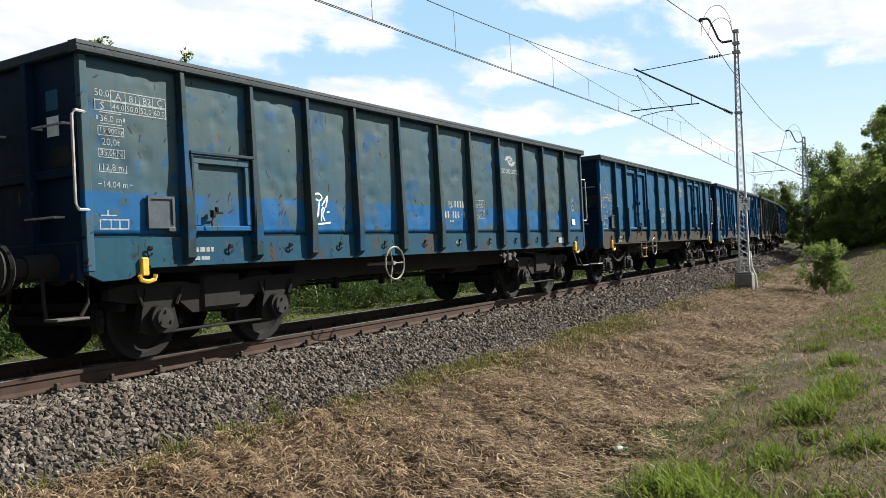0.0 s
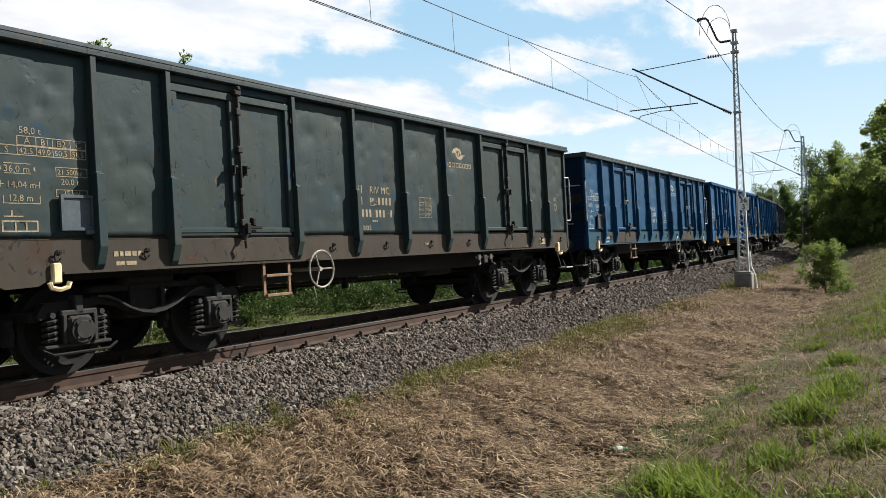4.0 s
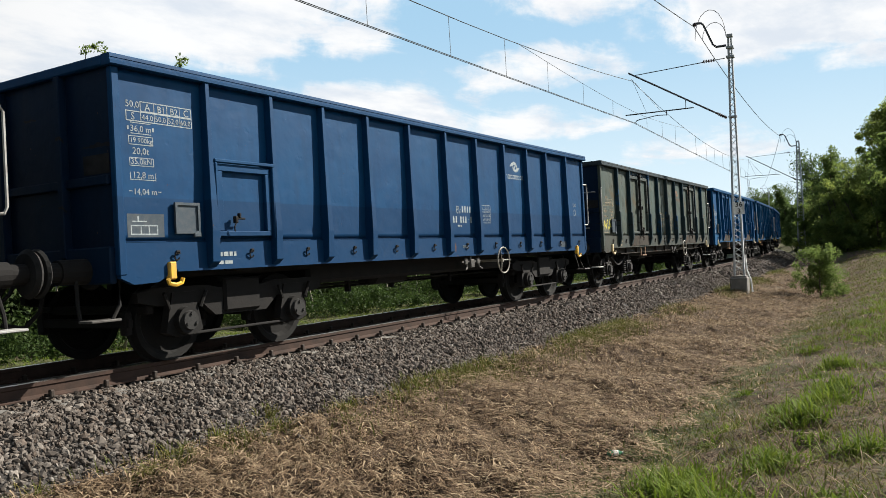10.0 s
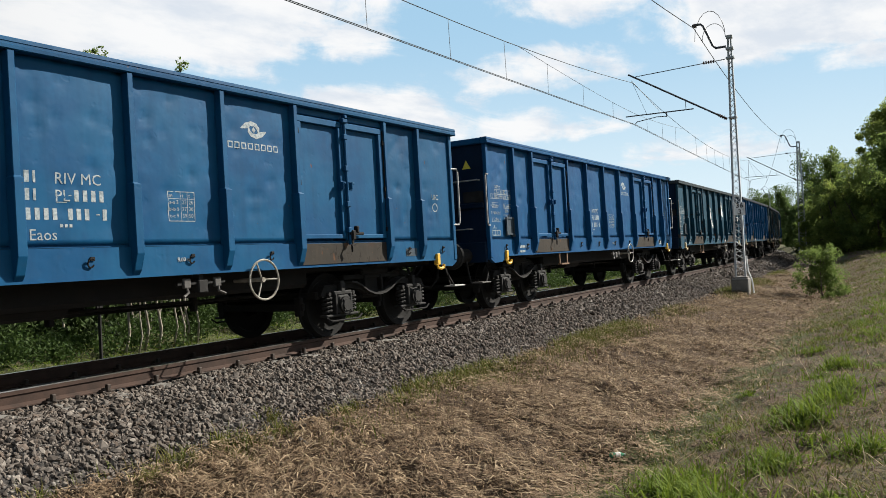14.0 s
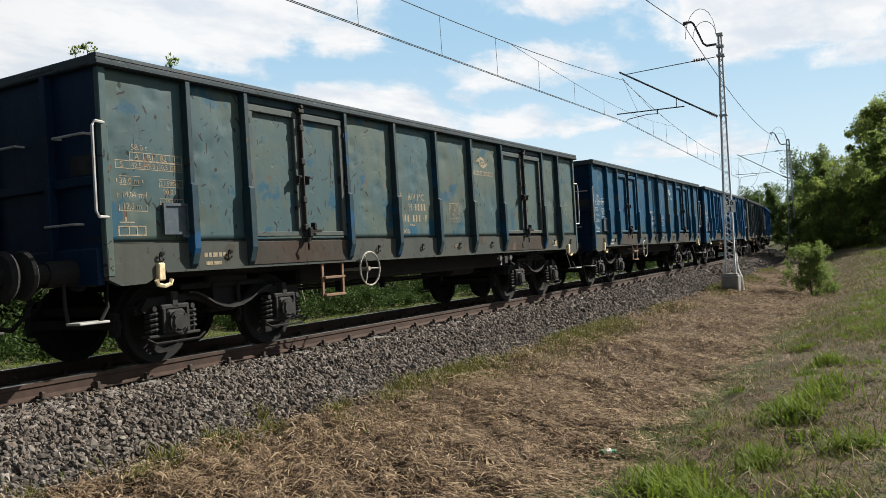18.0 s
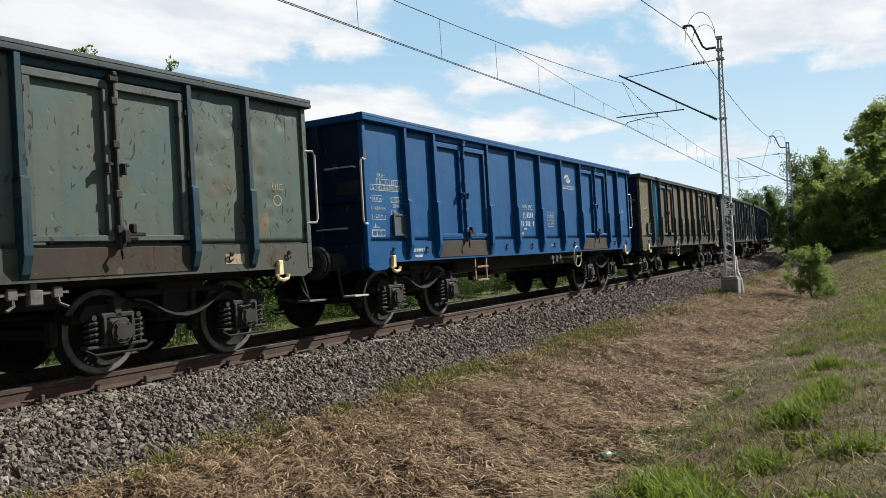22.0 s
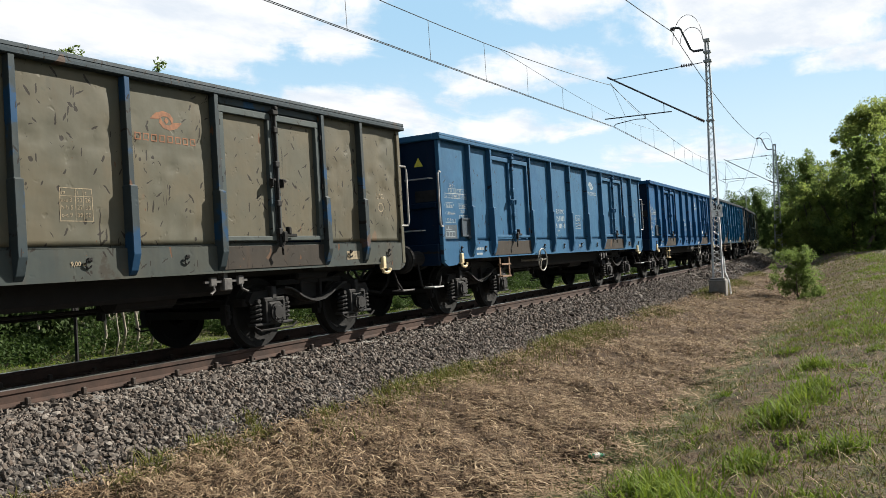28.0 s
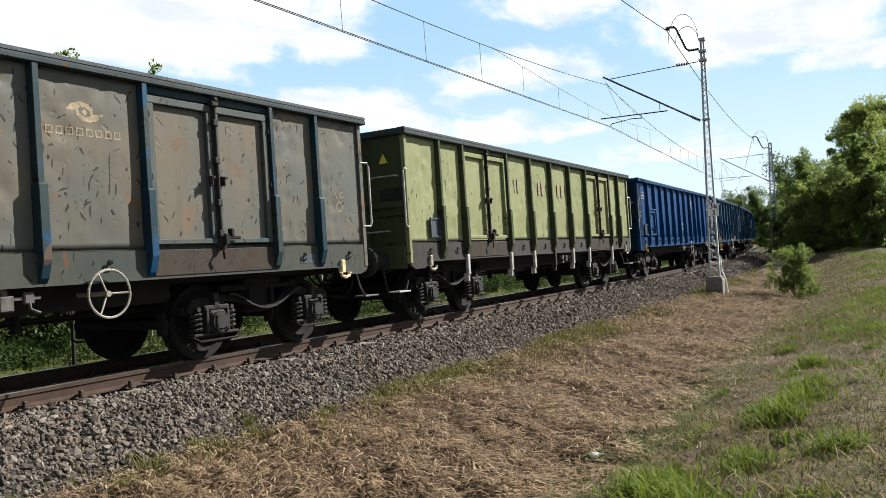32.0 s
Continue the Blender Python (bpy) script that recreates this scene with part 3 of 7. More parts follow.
def sweep(name, section, s_values, materials, closed=False, face_mat=None, lift=lambda s: 0.0):
    """A cross-section of (lat, z) pairs drawn along the track."""
    verts, faces = [], []
    m = len(section)
    for s in s_values:
        for lat, z in section:
            x, y, _, _ = on_track(s, lat)
            verts.append((float(x), float(y), z))
    cols = m if closed else m - 1
    for r in range(len(s_values) - 1):
        for c in range(cols):
            a, b = r * m + c, r * m + (c + 1) % m
            faces.append((a, b, b + m, a + m))
    me = mesh_of(name, verts, faces, materials)
    if face_mat:
        idx = [face_mat(c) for r in range(len(s_values) - 1) for c in range(cols)]
        me.polygons.foreach_set("material_index", idx)
    return me


LONG_S = list(np.concatenate([np.arange(-440, -20, 4.0), np.arange(-20, 130, 1.0), np.arange(130, 640, 4.0)]))


def build_track():
    bed = new("ballast_bed", sweep("ballast_bed", [(-2.55, -0.72), (-2.35, -0.60), (-1.72, -0.245), (-1.45, -0.212), (-0.95, -0.205), (0.0, -0.21), (0.95, -0.205), (1.7, -0.2), (2.6, -0.75)], LONG_S, [ballast_mat]))
    tagged(bed, "grey crushed-stone ballast bank under the track", "ballast", kind="structure")
    profile = [(-0.036, 0.0), (0.036, 0.0), (0.036, -0.038), (0.022, -0.050), (0.022, -0.125), (0.066, -0.152), (0.066, -0.165),
               (-0.066, -0.165), (-0.066, -0.152), (-0.022, -0.125), (-0.022, -0.050), (-0.036, -0.038)]
    for lat, label in ((-0.752, "rust-brown steel rail with polished head"), (0.752, "rust-brown steel rail with polished head")):
        sec = [(lat + a, z - 0.0128 * lat) for a, z in profile[::-1]]
        me = sweep("rail", sec, LONG_S, [rail_side, rail_top], True, lambda c: 1 if c == 10 else 0)
        tagged(new("rail", me), label, "rail", "running rails", "structure")


def bm_box(bm, x0, x1, y0, y1, z0, z1, bevel=0.0):
    vs = [bm.verts.new(v) for v in ((x0, y0, z0), (x1, y0, z0), (x1, y1, z0), (x0, y1, z0), (x0, y0, z1), (x1, y0, z1), (x1, y1, z1), (x0, y1, z1))]
    fs = [bm.faces.new([vs[i] for i in f]) for f in ((3, 2, 1, 0), (4, 5, 6, 7), (0, 1, 5, 4), (1, 2, 6, 5), (2, 3, 7, 6), (3, 0, 4, 7))]
    if bevel:
        bmesh.ops.bevel(bm, geom=list({e for f in fs for e in f.edges}), offset=bevel, segments=1, affect="EDGES")
    return vs


def as_mesh(name, bm, material=None, smooth=False):
    bmesh.ops.recalc_face_normals(bm, faces=bm.faces)
    me = bpy.data.meshes.new(name)
    bm.to_mesh(me)
    bm.free()
    if material:
        me.materials.append(material)
    if smooth:
        me.polygons.foreach_set("use_smooth", [True] * len(me.polygons))
    return me


def build_sleepers():
    """Concrete sleepers with their rail clips: one by one near the path, joined further off."""
    bm = bmesh.new()
    bm_box(bm, -0.13, 0.13, -1.27, 1.27, -0.36, -0.178, 0.015)
    sleeper_mesh = as_mesh("sleeper", bm, concrete)
    bm = bmesh.new()
    bm_box(bm, -0.07, 0.07, -0.035, 0.06, -0.172, -0.15, 0.006)
    bm_box(bm, -0.022, 0.022, -0.05, 0.0, -0.16, -0.085, 0.008)
    bm_box(bm, -0.045, 0.045, -0.015, 0.035, -0.15, -0.125, 0.006)
    clip_mesh = as_mesh("rail_clip", bm, clip_iron)
    tools = []
    for k in range(-8, 62):
        s = 4.547 + 0.6102 * k
        x, y, _, h = on_track(s)
        ob = tagged(new("sleeper", sleeper_mesh), "grey concrete sleeper bedded in ballast", "sleeper", "sleepers of the track")
        ob.matrix_basis = pose(float(x), float(y), 0, 0, 0, math.degrees(h))
        for lat, turn in ((-0.845, 0), (-0.66, 180), (0.66, 0), (0.845, 180)):
            c = new("rail_clip", clip_mesh)
            c.parent = ob
            c.matrix_basis = pose(0, lat, -0.0128 * lat, 0, 0, turn)
    verts, faces = [], []
    for k in list(range(-60, -8)) + list(range(62, 200)):
        s = 4.547 + 0.6102 * k
        x, y, _, h = on_track(s)
        for x0, x1, y0, y1, z0, z1 in ((-0.13, 0.13, -1.27, 1.27, -0.36, -0.178), (-0.05, 0.05, -0.88, -0.8, -0.17, -0.1)):
            b = len(verts)
            for px, py, pz in ((x0, y0, z0), (x1, y0, z0), (x1, y1, z0), (x0, y1, z0), (x0, y0, z1), (x1, y0, z1), (x1, y1, z1), (x0, y1, z1)):
                verts.append((float(x + px * math.cos(h) - py * math.sin(h)), float(y + px * math.sin(h) + py * math.cos(h)), pz))
            faces += [tuple(b + i for i in f) for f in ((4, 5, 6, 7), (0, 1, 5, 4), (1, 2, 6, 5), (2, 3, 7, 6), (3, 0, 4, 7))]
    far = new("far_sleepers", mesh_of("far_sleepers", verts, faces, [concrete]))
    tagged(far, "distant concrete sleepers with clips along the bend", "sleepers", kind="stuff")


def scatter_solids(name, places, sizes, base_v, base_f, material, rng, squash=(1.15, 1.0, 0.62), jitter=0.3):
    """Many small uneven solids in one mesh."""
    n, m = len(places), len(base_v)
    v = np.repeat(base_v[None], n, 0) * (1 + rng.uniform(-jitter, jitter, (n, m, 1)))
    v = v * (np.array(squash) * rng.uniform(0.75, 1.3, (n, 1, 3)))
    q = rng.normal(size=(n, 4))
    q /= np.linalg.norm(q, axis=1)[:, None]
    w, x, y, z = q.T
    r = np.stack([np.stack([1 - 2 * (y * y + z * z), 2 * (x * y - z * w), 2 * (x * z + y * w)], -1),
                  np.stack([2 * (x * y + z * w), 1 - 2 * (x * x + z * z), 2 * (y * z - x * w)], -1),
                  np.stack([2 * (x * z - y * w), 2 * (y * z + x * w), 1 - 2 * (x * x + y * y)], -1)], 1)
    v = np.einsum("nij,nmj->nmi", r, v) * sizes[:, None, None] + places[:, None, :]
    f = (base_f[None] + (np.arange(n) * m)[:, None, None]).reshape(-1, base_f.shape[1])
    return fast_mesh(name, v.reshape(-1, 3), f, material)


def fast_mesh(name, v, f, material):
    me = bpy.data.meshes.new(name)
    k = f.shape[1]
    me.vertices.add(len(v))
    me.vertices.foreach_set("co", np.ascontiguousarray(v, dtype=np.float32).ravel())
    me.loops.add(f.size)
    me.loops.foreach_set("vertex_index", np.ascontiguousarray(f, dtype=np.int32).ravel())
    me.polygons.add(len(f))
    me.polygons.foreach_set("loop_start", np.arange(0, f.size, k, dtype=np.int32))
    me.polygons.foreach_set("use_smooth", [False] * len(f))
    me.materials.append(material)
    me.update(calc_edges=True)
    me.validate()
    return me


def stone_shape():
    """A chunky solid of twenty facets, to be squashed and knocked out of shape."""
    bm = bmesh.new()
    bmesh.ops.create_icosphere(bm, subdivisions=1, radius=1.12)
    v = np.array([x.co[:] for x in bm.verts])
    bm.verts.index_update()
    f = np.array([[x.index for x in p.verts] for p in bm.faces])
    bm.free()
    return v, f


def bed_height(lat):
    return np.interp(lat, (-2.55, -2.35, -1.72, -1.45, -0.85), (-0.72, -0.60, -0.235, -0.200, -0.190))


def build_stones():
    rng = np.random.default_rng(5)
    bv, bf = stone_shape()
    sets = ((-6.0, 1.0, 420, 0.022), (1.0, 14.0, 1420, 0.0195), (14.0, 32.0, 760, 0.0245), (32.0, 75.0, 190, 0.042))
    for lo, hi, per, size in sets:
        n = int((hi - lo) * 2.1 * per)
        s, lat = rng.uniform(lo, hi, n), -0.84 - rng.uniform(0, 1, n) * 2.0
        # the bank's foot is ragged
        keep = lat > -2.40 - 0.25 * ramp01(-s, -6, -3) - 0.14 * np.sin(1.9 * s) * np.sin(0.7 * s + 1) - 0.12 * rng.random(n)
        s, lat = s[keep], lat[keep]
        # sleeper heads stay bare close to the rail
        near_tie = np.abs(((s - 4.547) / 0.6102 + 0.5) % 1 - 0.5) < 0.16
        keep = ~(near_tie & (lat > -1.12) & (rng.random(len(s)) < 0.75))
        s, lat = s[keep], lat[keep]
        x, y, _, _ = on_track(s, lat)
        sizes = size * rng.lognormal(0, 0.27, len(s))
        z = bed_height(lat) + sizes * rng.uniform(-0.8, 0.8, len(s)) + 0.012 * np.sin(3 * s) * np.sin(5 * lat)
        me = scatter_solids("ballast_stones", np.stack([x, y, z], 1), sizes, bv, bf, stone_mat, rng)
        tagged(new("ballast_stones", me), "sharp-edged grey and brownish crushed ballast stones", "gravel", kind="stuff")
    # stones strewn into the grass at the foot of the bank
    n = 500
    s, lat = rng.uniform(2, 30, n), -2.45 - np.abs(rng.normal(0, 0.16, n))
    x, y, _, _ = on_track(s, lat)
    sizes = 0.03 * rng.lognormal(0, 0.3, n)
    z = rough_ground(x, y, s, lat) + sizes * 0.3
    me = scatter_solids("strewn_stones", np.stack([x, y, z], 1), sizes, bv, bf, stone_mat, rng)
    tagged(new("strewn_stones", me), "loose ballast stones strewn in dry grass", "gravel", kind="stuff")


def blades(name, x, y, z, length, width, lean, droop, turn, material, label, rng, category="grass"):
    """Grass blades: bent ribbons of two segments and a tip, from their roots."""
    n = len(x)
    d = np.stack([np.cos(turn), np.sin(turn)], 1)
    side = np.stack([-d[:, 1], d[:, 0]], 1) * (width / 2)[:, None]
    pts = []
    for t in (0.0, 0.5, 1.0):
        a = lean + droop * t
        reach, up = length * t * np.sin(a), length * t * np.cos(a)
        c = np.stack([x + d[:, 0] * reach, y + d[:, 1] * reach, z + up], 1)
        if t < 1:
            w = side * (1.0 if t == 0 else 0.8)
            pts += [c - np.c_[w, np.zeros(n)], c + np.c_[w, np.zeros(n)]]
        else:
            pts.append(c)
    v = np.stack(pts, 1).reshape(-1, 3)
    tri = np.array([[0, 1, 3], [0, 3, 2], [2, 3, 4]])
    f = (tri[None] + (np.arange(n) * 5)[:, None, None]).reshape(-1, 3)
    return tagged(new(name, fast_mesh(name, v, f, material)), label, category, kind="stuff")


def patches(x, y, seed):
    """Smooth patchy values between 0 and 1 over the ground."""
    r = np.random.default_rng(seed)
    out = np.zeros(len(x))
    for _ in range(7):
        a, k, p = r.uniform(0, 6.28), r.uniform(0.5, 2.2), r.uniform(0, 6.28)
        out += np.sin(k * (x * math.cos(a) + y * math.sin(a)) + p)
    return 0.5 + out / 7


def build_grass():
    rng = np.random.default_rng(11)

    def field(n, s0, s1, l0, l1, power=1.6):
        m = n // 7
        s = np.concatenate([s0 + (s1 - s0) * rng.random(n) ** power, rng.uniform(s0 - 7, s0, m)])
        n = n + m
        lat = rng.uniform(l0, l1, n)
        x, y, _, _ = on_track(s, lat)
        return s, lat, x, y, rough_ground(x, y, s, lat)

    # mown dry grass lying on the slope in flattened swaths
    k = 4300
    cs, cl = np.where(np.arange(k) % 7 == 0, 2.3 - 7 * rng.random(k), 2.3 + 38 * rng.random(k) ** 1.6), rng.uniform(-5.8, -2.45, k)
    cx, cy, _, _ = on_track(cs, cl)
    way = -1.95 + 0.5 * np.sin(0.9 * cs) * np.sin(1.3 * cl) + rng.normal(0, 0.42, k)
    pick = np.repeat(np.arange(k), 30)
    n = len(pick)
    long, wide = rng.normal(0, 0.16, n), rng.normal(0, 0.036, n)
    ca, sa = np.cos(way[pick]), np.sin(way[pick])
    off = np.stack([long * ca - wide * sa, long * sa + wide * ca], 1) * (1 + np.maximum(cs[pick, None], 0) / 40)
    x, y = cx[pick] + off[:, 0], cy[pick] + off[:, 1]
    s, lat = track_coords(x, y)
    mound = rng.uniform(0.02, 0.17, k)[pick] * np.exp(-(wide ** 2) / 0.003)
    z = rough_ground(x, y, s, lat) + mound * rng.uniform(0.3, 1.0, n)
    keep = (lat < -2.42) & (rng.random(n) < 0.5 + 0.5 * patches(x, y, 3))
    x, y, z, s, pick = x[keep], y[keep], z[keep], s[keep], pick[keep]
    n = len(x)
    blades("dry_grass", x, y, z, rng.uniform(0.05, 0.22, n), rng.uniform(0.006, 0.014, n) * (1 + np.maximum(s, 0) / 22), rng.uniform(1.1, 1.6, n), rng.uniform(0, 0.4, n),
           way[pick] + rng.normal(0, 0.5, n), straw_mat, "flattened tan mown grass lying on the slope", rng)
    s, lat, x, y, z = field(16000, 2.5, 34, -5.4, -2.42)
    n = len(s)
    blades("standing_straw", x, y, z, rng.uniform(0.05, 0.16, n), rng.uniform(0.003, 0.006, n) * (1 + np.maximum(s, 0) / 25), rng.uniform(0.1, 0.9, n), rng.uniform(0, 0.6, n), rng.uniform(0, 6.28, n),
           straw_mat, "short dry stubble of the mown slope", rng)
    # greenish fringe at the foot of the ballast and in the ditch
    s, lat, x, y, z = field(70000, 2.0, 45, -3.5, -2.3)
    keep = rng.random(len(s)) < 2.4 * np.clip(patches(x, y, 8) - 0.32, 0, 1) * np.clip(1.1 - np.abs(lat + 2.55), 0, 1) ** 1.5
    s, lat, x, y, z = (a[keep] for a in (s, lat, x, y, z))
    n = len(s)
    blades("fringe_grass", x, y, z, rng.uniform(0.07, 0.22, n), rng.uniform(0.004, 0.009, n) * (1 + np.maximum(s, 0) / 30), rng.uniform(0.1, 0.7, n), rng.uniform(0.1, 0.7, n), rng.uniform(0, 6.28, n),
           mixed_mat, "thin yellow-green grass fringing the ballast", rng)
    s, lat, x, y, z = field(60000, 3.0, 48, -9.0, -5.0)
    keep = rng.random(len(s)) < np.clip(0.15 + 1.1 * ramp01(-lat, 5.0, 6.2) * patches(x, y, 5), 0, 1)
    s, lat, x, y, z = (a[keep] for a in (s, lat, x, y, z))
    n = len(s)
    blades("ditch_grass", x, y, z, rng.uniform(0.04, 0.14, n), rng.uniform(0.004, 0.009, n) * (1 + np.maximum(s, 0) / 25), rng.uniform(0.15, 1.0, n), rng.uniform(0.1, 0.7, n), rng.uniform(0, 6.28, n),
           mixed_mat, "half-dry grass in the shallow ditch", rng)
    s, lat, x, y, z = field(13000, 2.8, 50, -11.0, -5.6, 1.8)
    n = len(s)
    blades("verge_straw", x, y, z + rng.uniform(0, 0.03, n), rng.uniform(0.06, 0.24, n), rng.uniform(0.004, 0.008, n) * (1 + np.maximum(s, 0) / 22), rng.uniform(0.6, 1.5, n), rng.uniform(0, 0.4, n), rng.uniform(0, 6.28, n),
           straw_mat, "dry straw scattered through the verge", rng)
    # the green verge
    s, lat, x, y, z = field(90000, 2.8, 60, -11.0, -5.9, 2.0)
    thick = np.clip(patches(x, y, 21) * 3.4 - 1.40, 0, 1)
    keep = rng.random(len(s)) < 0.06 + 0.94 * thick * ramp01(-lat, 6.2 + 0.5 * ramp01(s, 8, 16), 7.4 + 0.5 * ramp01(s, 8, 16))
    s, lat, x, y, z = (a[keep] for a in (s, lat, x, y, z))
    n = len(s)
    blades("verge_grass", x, y, z, rng.uniform(0.05, 0.15, n) * (0.6 + 0.8 * thick[keep]), rng.uniform(0.005, 0.010, n) * (1 + np.maximum(s, 0) / 20), rng.uniform(0.1, 0.8, n), rng.uniform(0.2, 0.9, n),
           rng.uniform(0, 6.28, n), green_mat, "patchy bright green grass of the verge", rng)
    # meadow strip beyond the track
    s, lat, x, y, z = field(42000, 2.0, 75, 2.5, 7.5, 1.2)
    n = len(s)
    blades("meadow_grass", x, y, z, rng.uniform(0.04, 0.12, n), rng.uniform(0.010, 0.022, n), rng.uniform(0.2, 1.1, n), rng.uniform(0.1, 0.8, n), rng.uniform(0, 6.28, n),
           green_mat, "sunlit meadow grass beyond the track", rng)


def tufts(name, spots, material, label, rng, count, height, spread, width):
    """Clumps of grass or weeds, each a thing of its own."""
    for s0, lat0, size in spots:
        n = int(count * size)
        s, lat = s0 + rng.normal(0, spread * size, n), lat0 + rng.normal(0, spread * size, n)
        x, y, _, _ = on_track(s, lat)
        z = np.maximum(rough_ground(x, y, s, lat), np.where(lat > -2.35, bed_height(lat), -9))
        ob = blades(name, x, y, z - 0.01, rng.uniform(0.5, 1.1, n) * height * size, rng.uniform(0.7, 1.3, n) * width, rng.uniform(0.0, 0.7, n), rng.uniform(0.2, 1.0, n), rng.uniform(0, 6.28, n), material, label, rng, "grass tuft")


build_ground()
build_track()

# ---- freight wagons: local x along the track, camera side at negative y, z from the rail head ----
MESHES = {}


def cached(key, make):
    if key not in MESHES:
        MESHES[key] = make()
        if not MESHES[key].materials:
            MESHES[key].materials.append(None)
    return MESHES[key]


def part(name, mesh, material, parent, m=None, label=""):
    """One mesh object under a thing or a part; alike parts share the mesh and carry their own paint."""
    ob = new(name, mesh)
    ob.parent = parent
    if material:
        ob.material_slots[0].link = "OBJECT"
        ob.material_slots[0].material = material
    if m is not None:
        ob.matrix_basis = m
    if label:
        tagged(ob, label)
    return ob


def bm_tube(bm, points, r, seg=6, cap=True):
    """A round bar along points."""
    rings = []
    pts = [Vector(p) for p in points]
    for i, p in enumerate(pts):
        d = (pts[min(i + 1, len(pts) - 1)] - pts[max(i - 1, 0)]).normalized()
        a = d.cross(Vector((0.31, 0.17, 0.93))).normalized()
        b = d.cross(a)
        rings.append([bm.verts.new(p + r * (math.cos(t) * a + math.sin(t) * b)) for t in (2 * math.pi * k / seg for k in range(seg))])
    for u, v in zip(rings, rings[1:]):
        for k in range(seg):
            bm.faces.new((u[k], u[(k + 1) % seg], v[(k + 1) % seg], v[k]))
    if cap:
        bm.faces.new(rings[0]), bm.faces.new(rings[-1])


def bm_disc(bm, x, y0, y1, z, r0, r1, seg=20, axis="y"):
    """A drum or cone along y (or x) from radius r0 to r1."""
    rings = []
    for y, r in ((y0, r0), (y1, r1)):
        ring = []
        for k in range(seg):
            a = 2 * math.pi * k / seg
            p = (x + r * math.cos(a), y, z + r * math.sin(a)) if axis == "y" else (y, x + r * math.cos(a), z + r * math.sin(a))
            ring.append(bm.verts.new(p))
        rings.append(ring)
    for k in range(seg):
        bm.faces.new((rings[0][k], rings[0][(k + 1) % seg], rings[1][(k + 1) % seg], rings[1][k]))
    bm.faces.new(rings[0]), bm.faces.new(rings[1])


def bm_prism(bm, outline, y0, y1):
    """An outline of (x, z) pairs with thickness along y."""
    a = [bm.verts.new((x, y0, z)) for x, z in outline]
    b = [bm.verts.new((x, y1, z)) for x, z in outline]
    n = len(outline)
    for i in range(n):
        bm.faces.new((a[i], a[(i + 1) % n], b[(i + 1) % n], b[i]))
    bm.faces.new(a), bm.faces.new(b)


def solid(build, smooth=False):
    bm = bmesh.new()
    build(bm)
    return as_mesh("part", bm, None, smooth)


SIDE, RIM_TOP, FLOOR = 1.335, 3.23, 1.36
A_POSTS = (1.08, 1.972, 3.927, 5.1635, 6.4, 7.6365, 8.873, 10.828, 11.72)
WIDE_END_POSTS = (1.25, 2.34, 4.24, 5.32, 6.4, 7.48, 8.56, 10.46, 11.55)
BAYS = {9: WIDE_END_POSTS, 14: WIDE_END_POSTS, 20: WIDE_END_POSTS, 21: WIDE_END_POSTS, 22: WIDE_END_POSTS}
B_POSTS = (1.19, 2.22, 3.22, 4.22, 5.31, 6.42, 7.49, 8.60, 9.62, 10.58, 11.68)


PLATE_RELIEF = {}


def hugging(me, key, at, z0=1.36, z1=3.118):
    """A copy of flat marks laid onto the dents of the plate behind them, at metres along it."""
    relief = PLATE_RELIEF[key]
    me = me.copy()
    n, k = relief.shape
    for v in me.vertices:
        u, w = min(max((v.co.x + at) / key[0], 0), 1) * (n - 1), min(max((v.co.z - z0) / (z1 - z0), 0), 1) * (k - 1)
        i, j = min(int(u), n - 2), min(int(w), k - 2)
        a, b = u - i, w - j
        v.co.y += (relief[i, j] * (1 - a) + relief[i + 1, j] * a) * (1 - b) + (relief[i, j + 1] * (1 - a) + relief[i + 1, j + 1] * a) * b
    return me


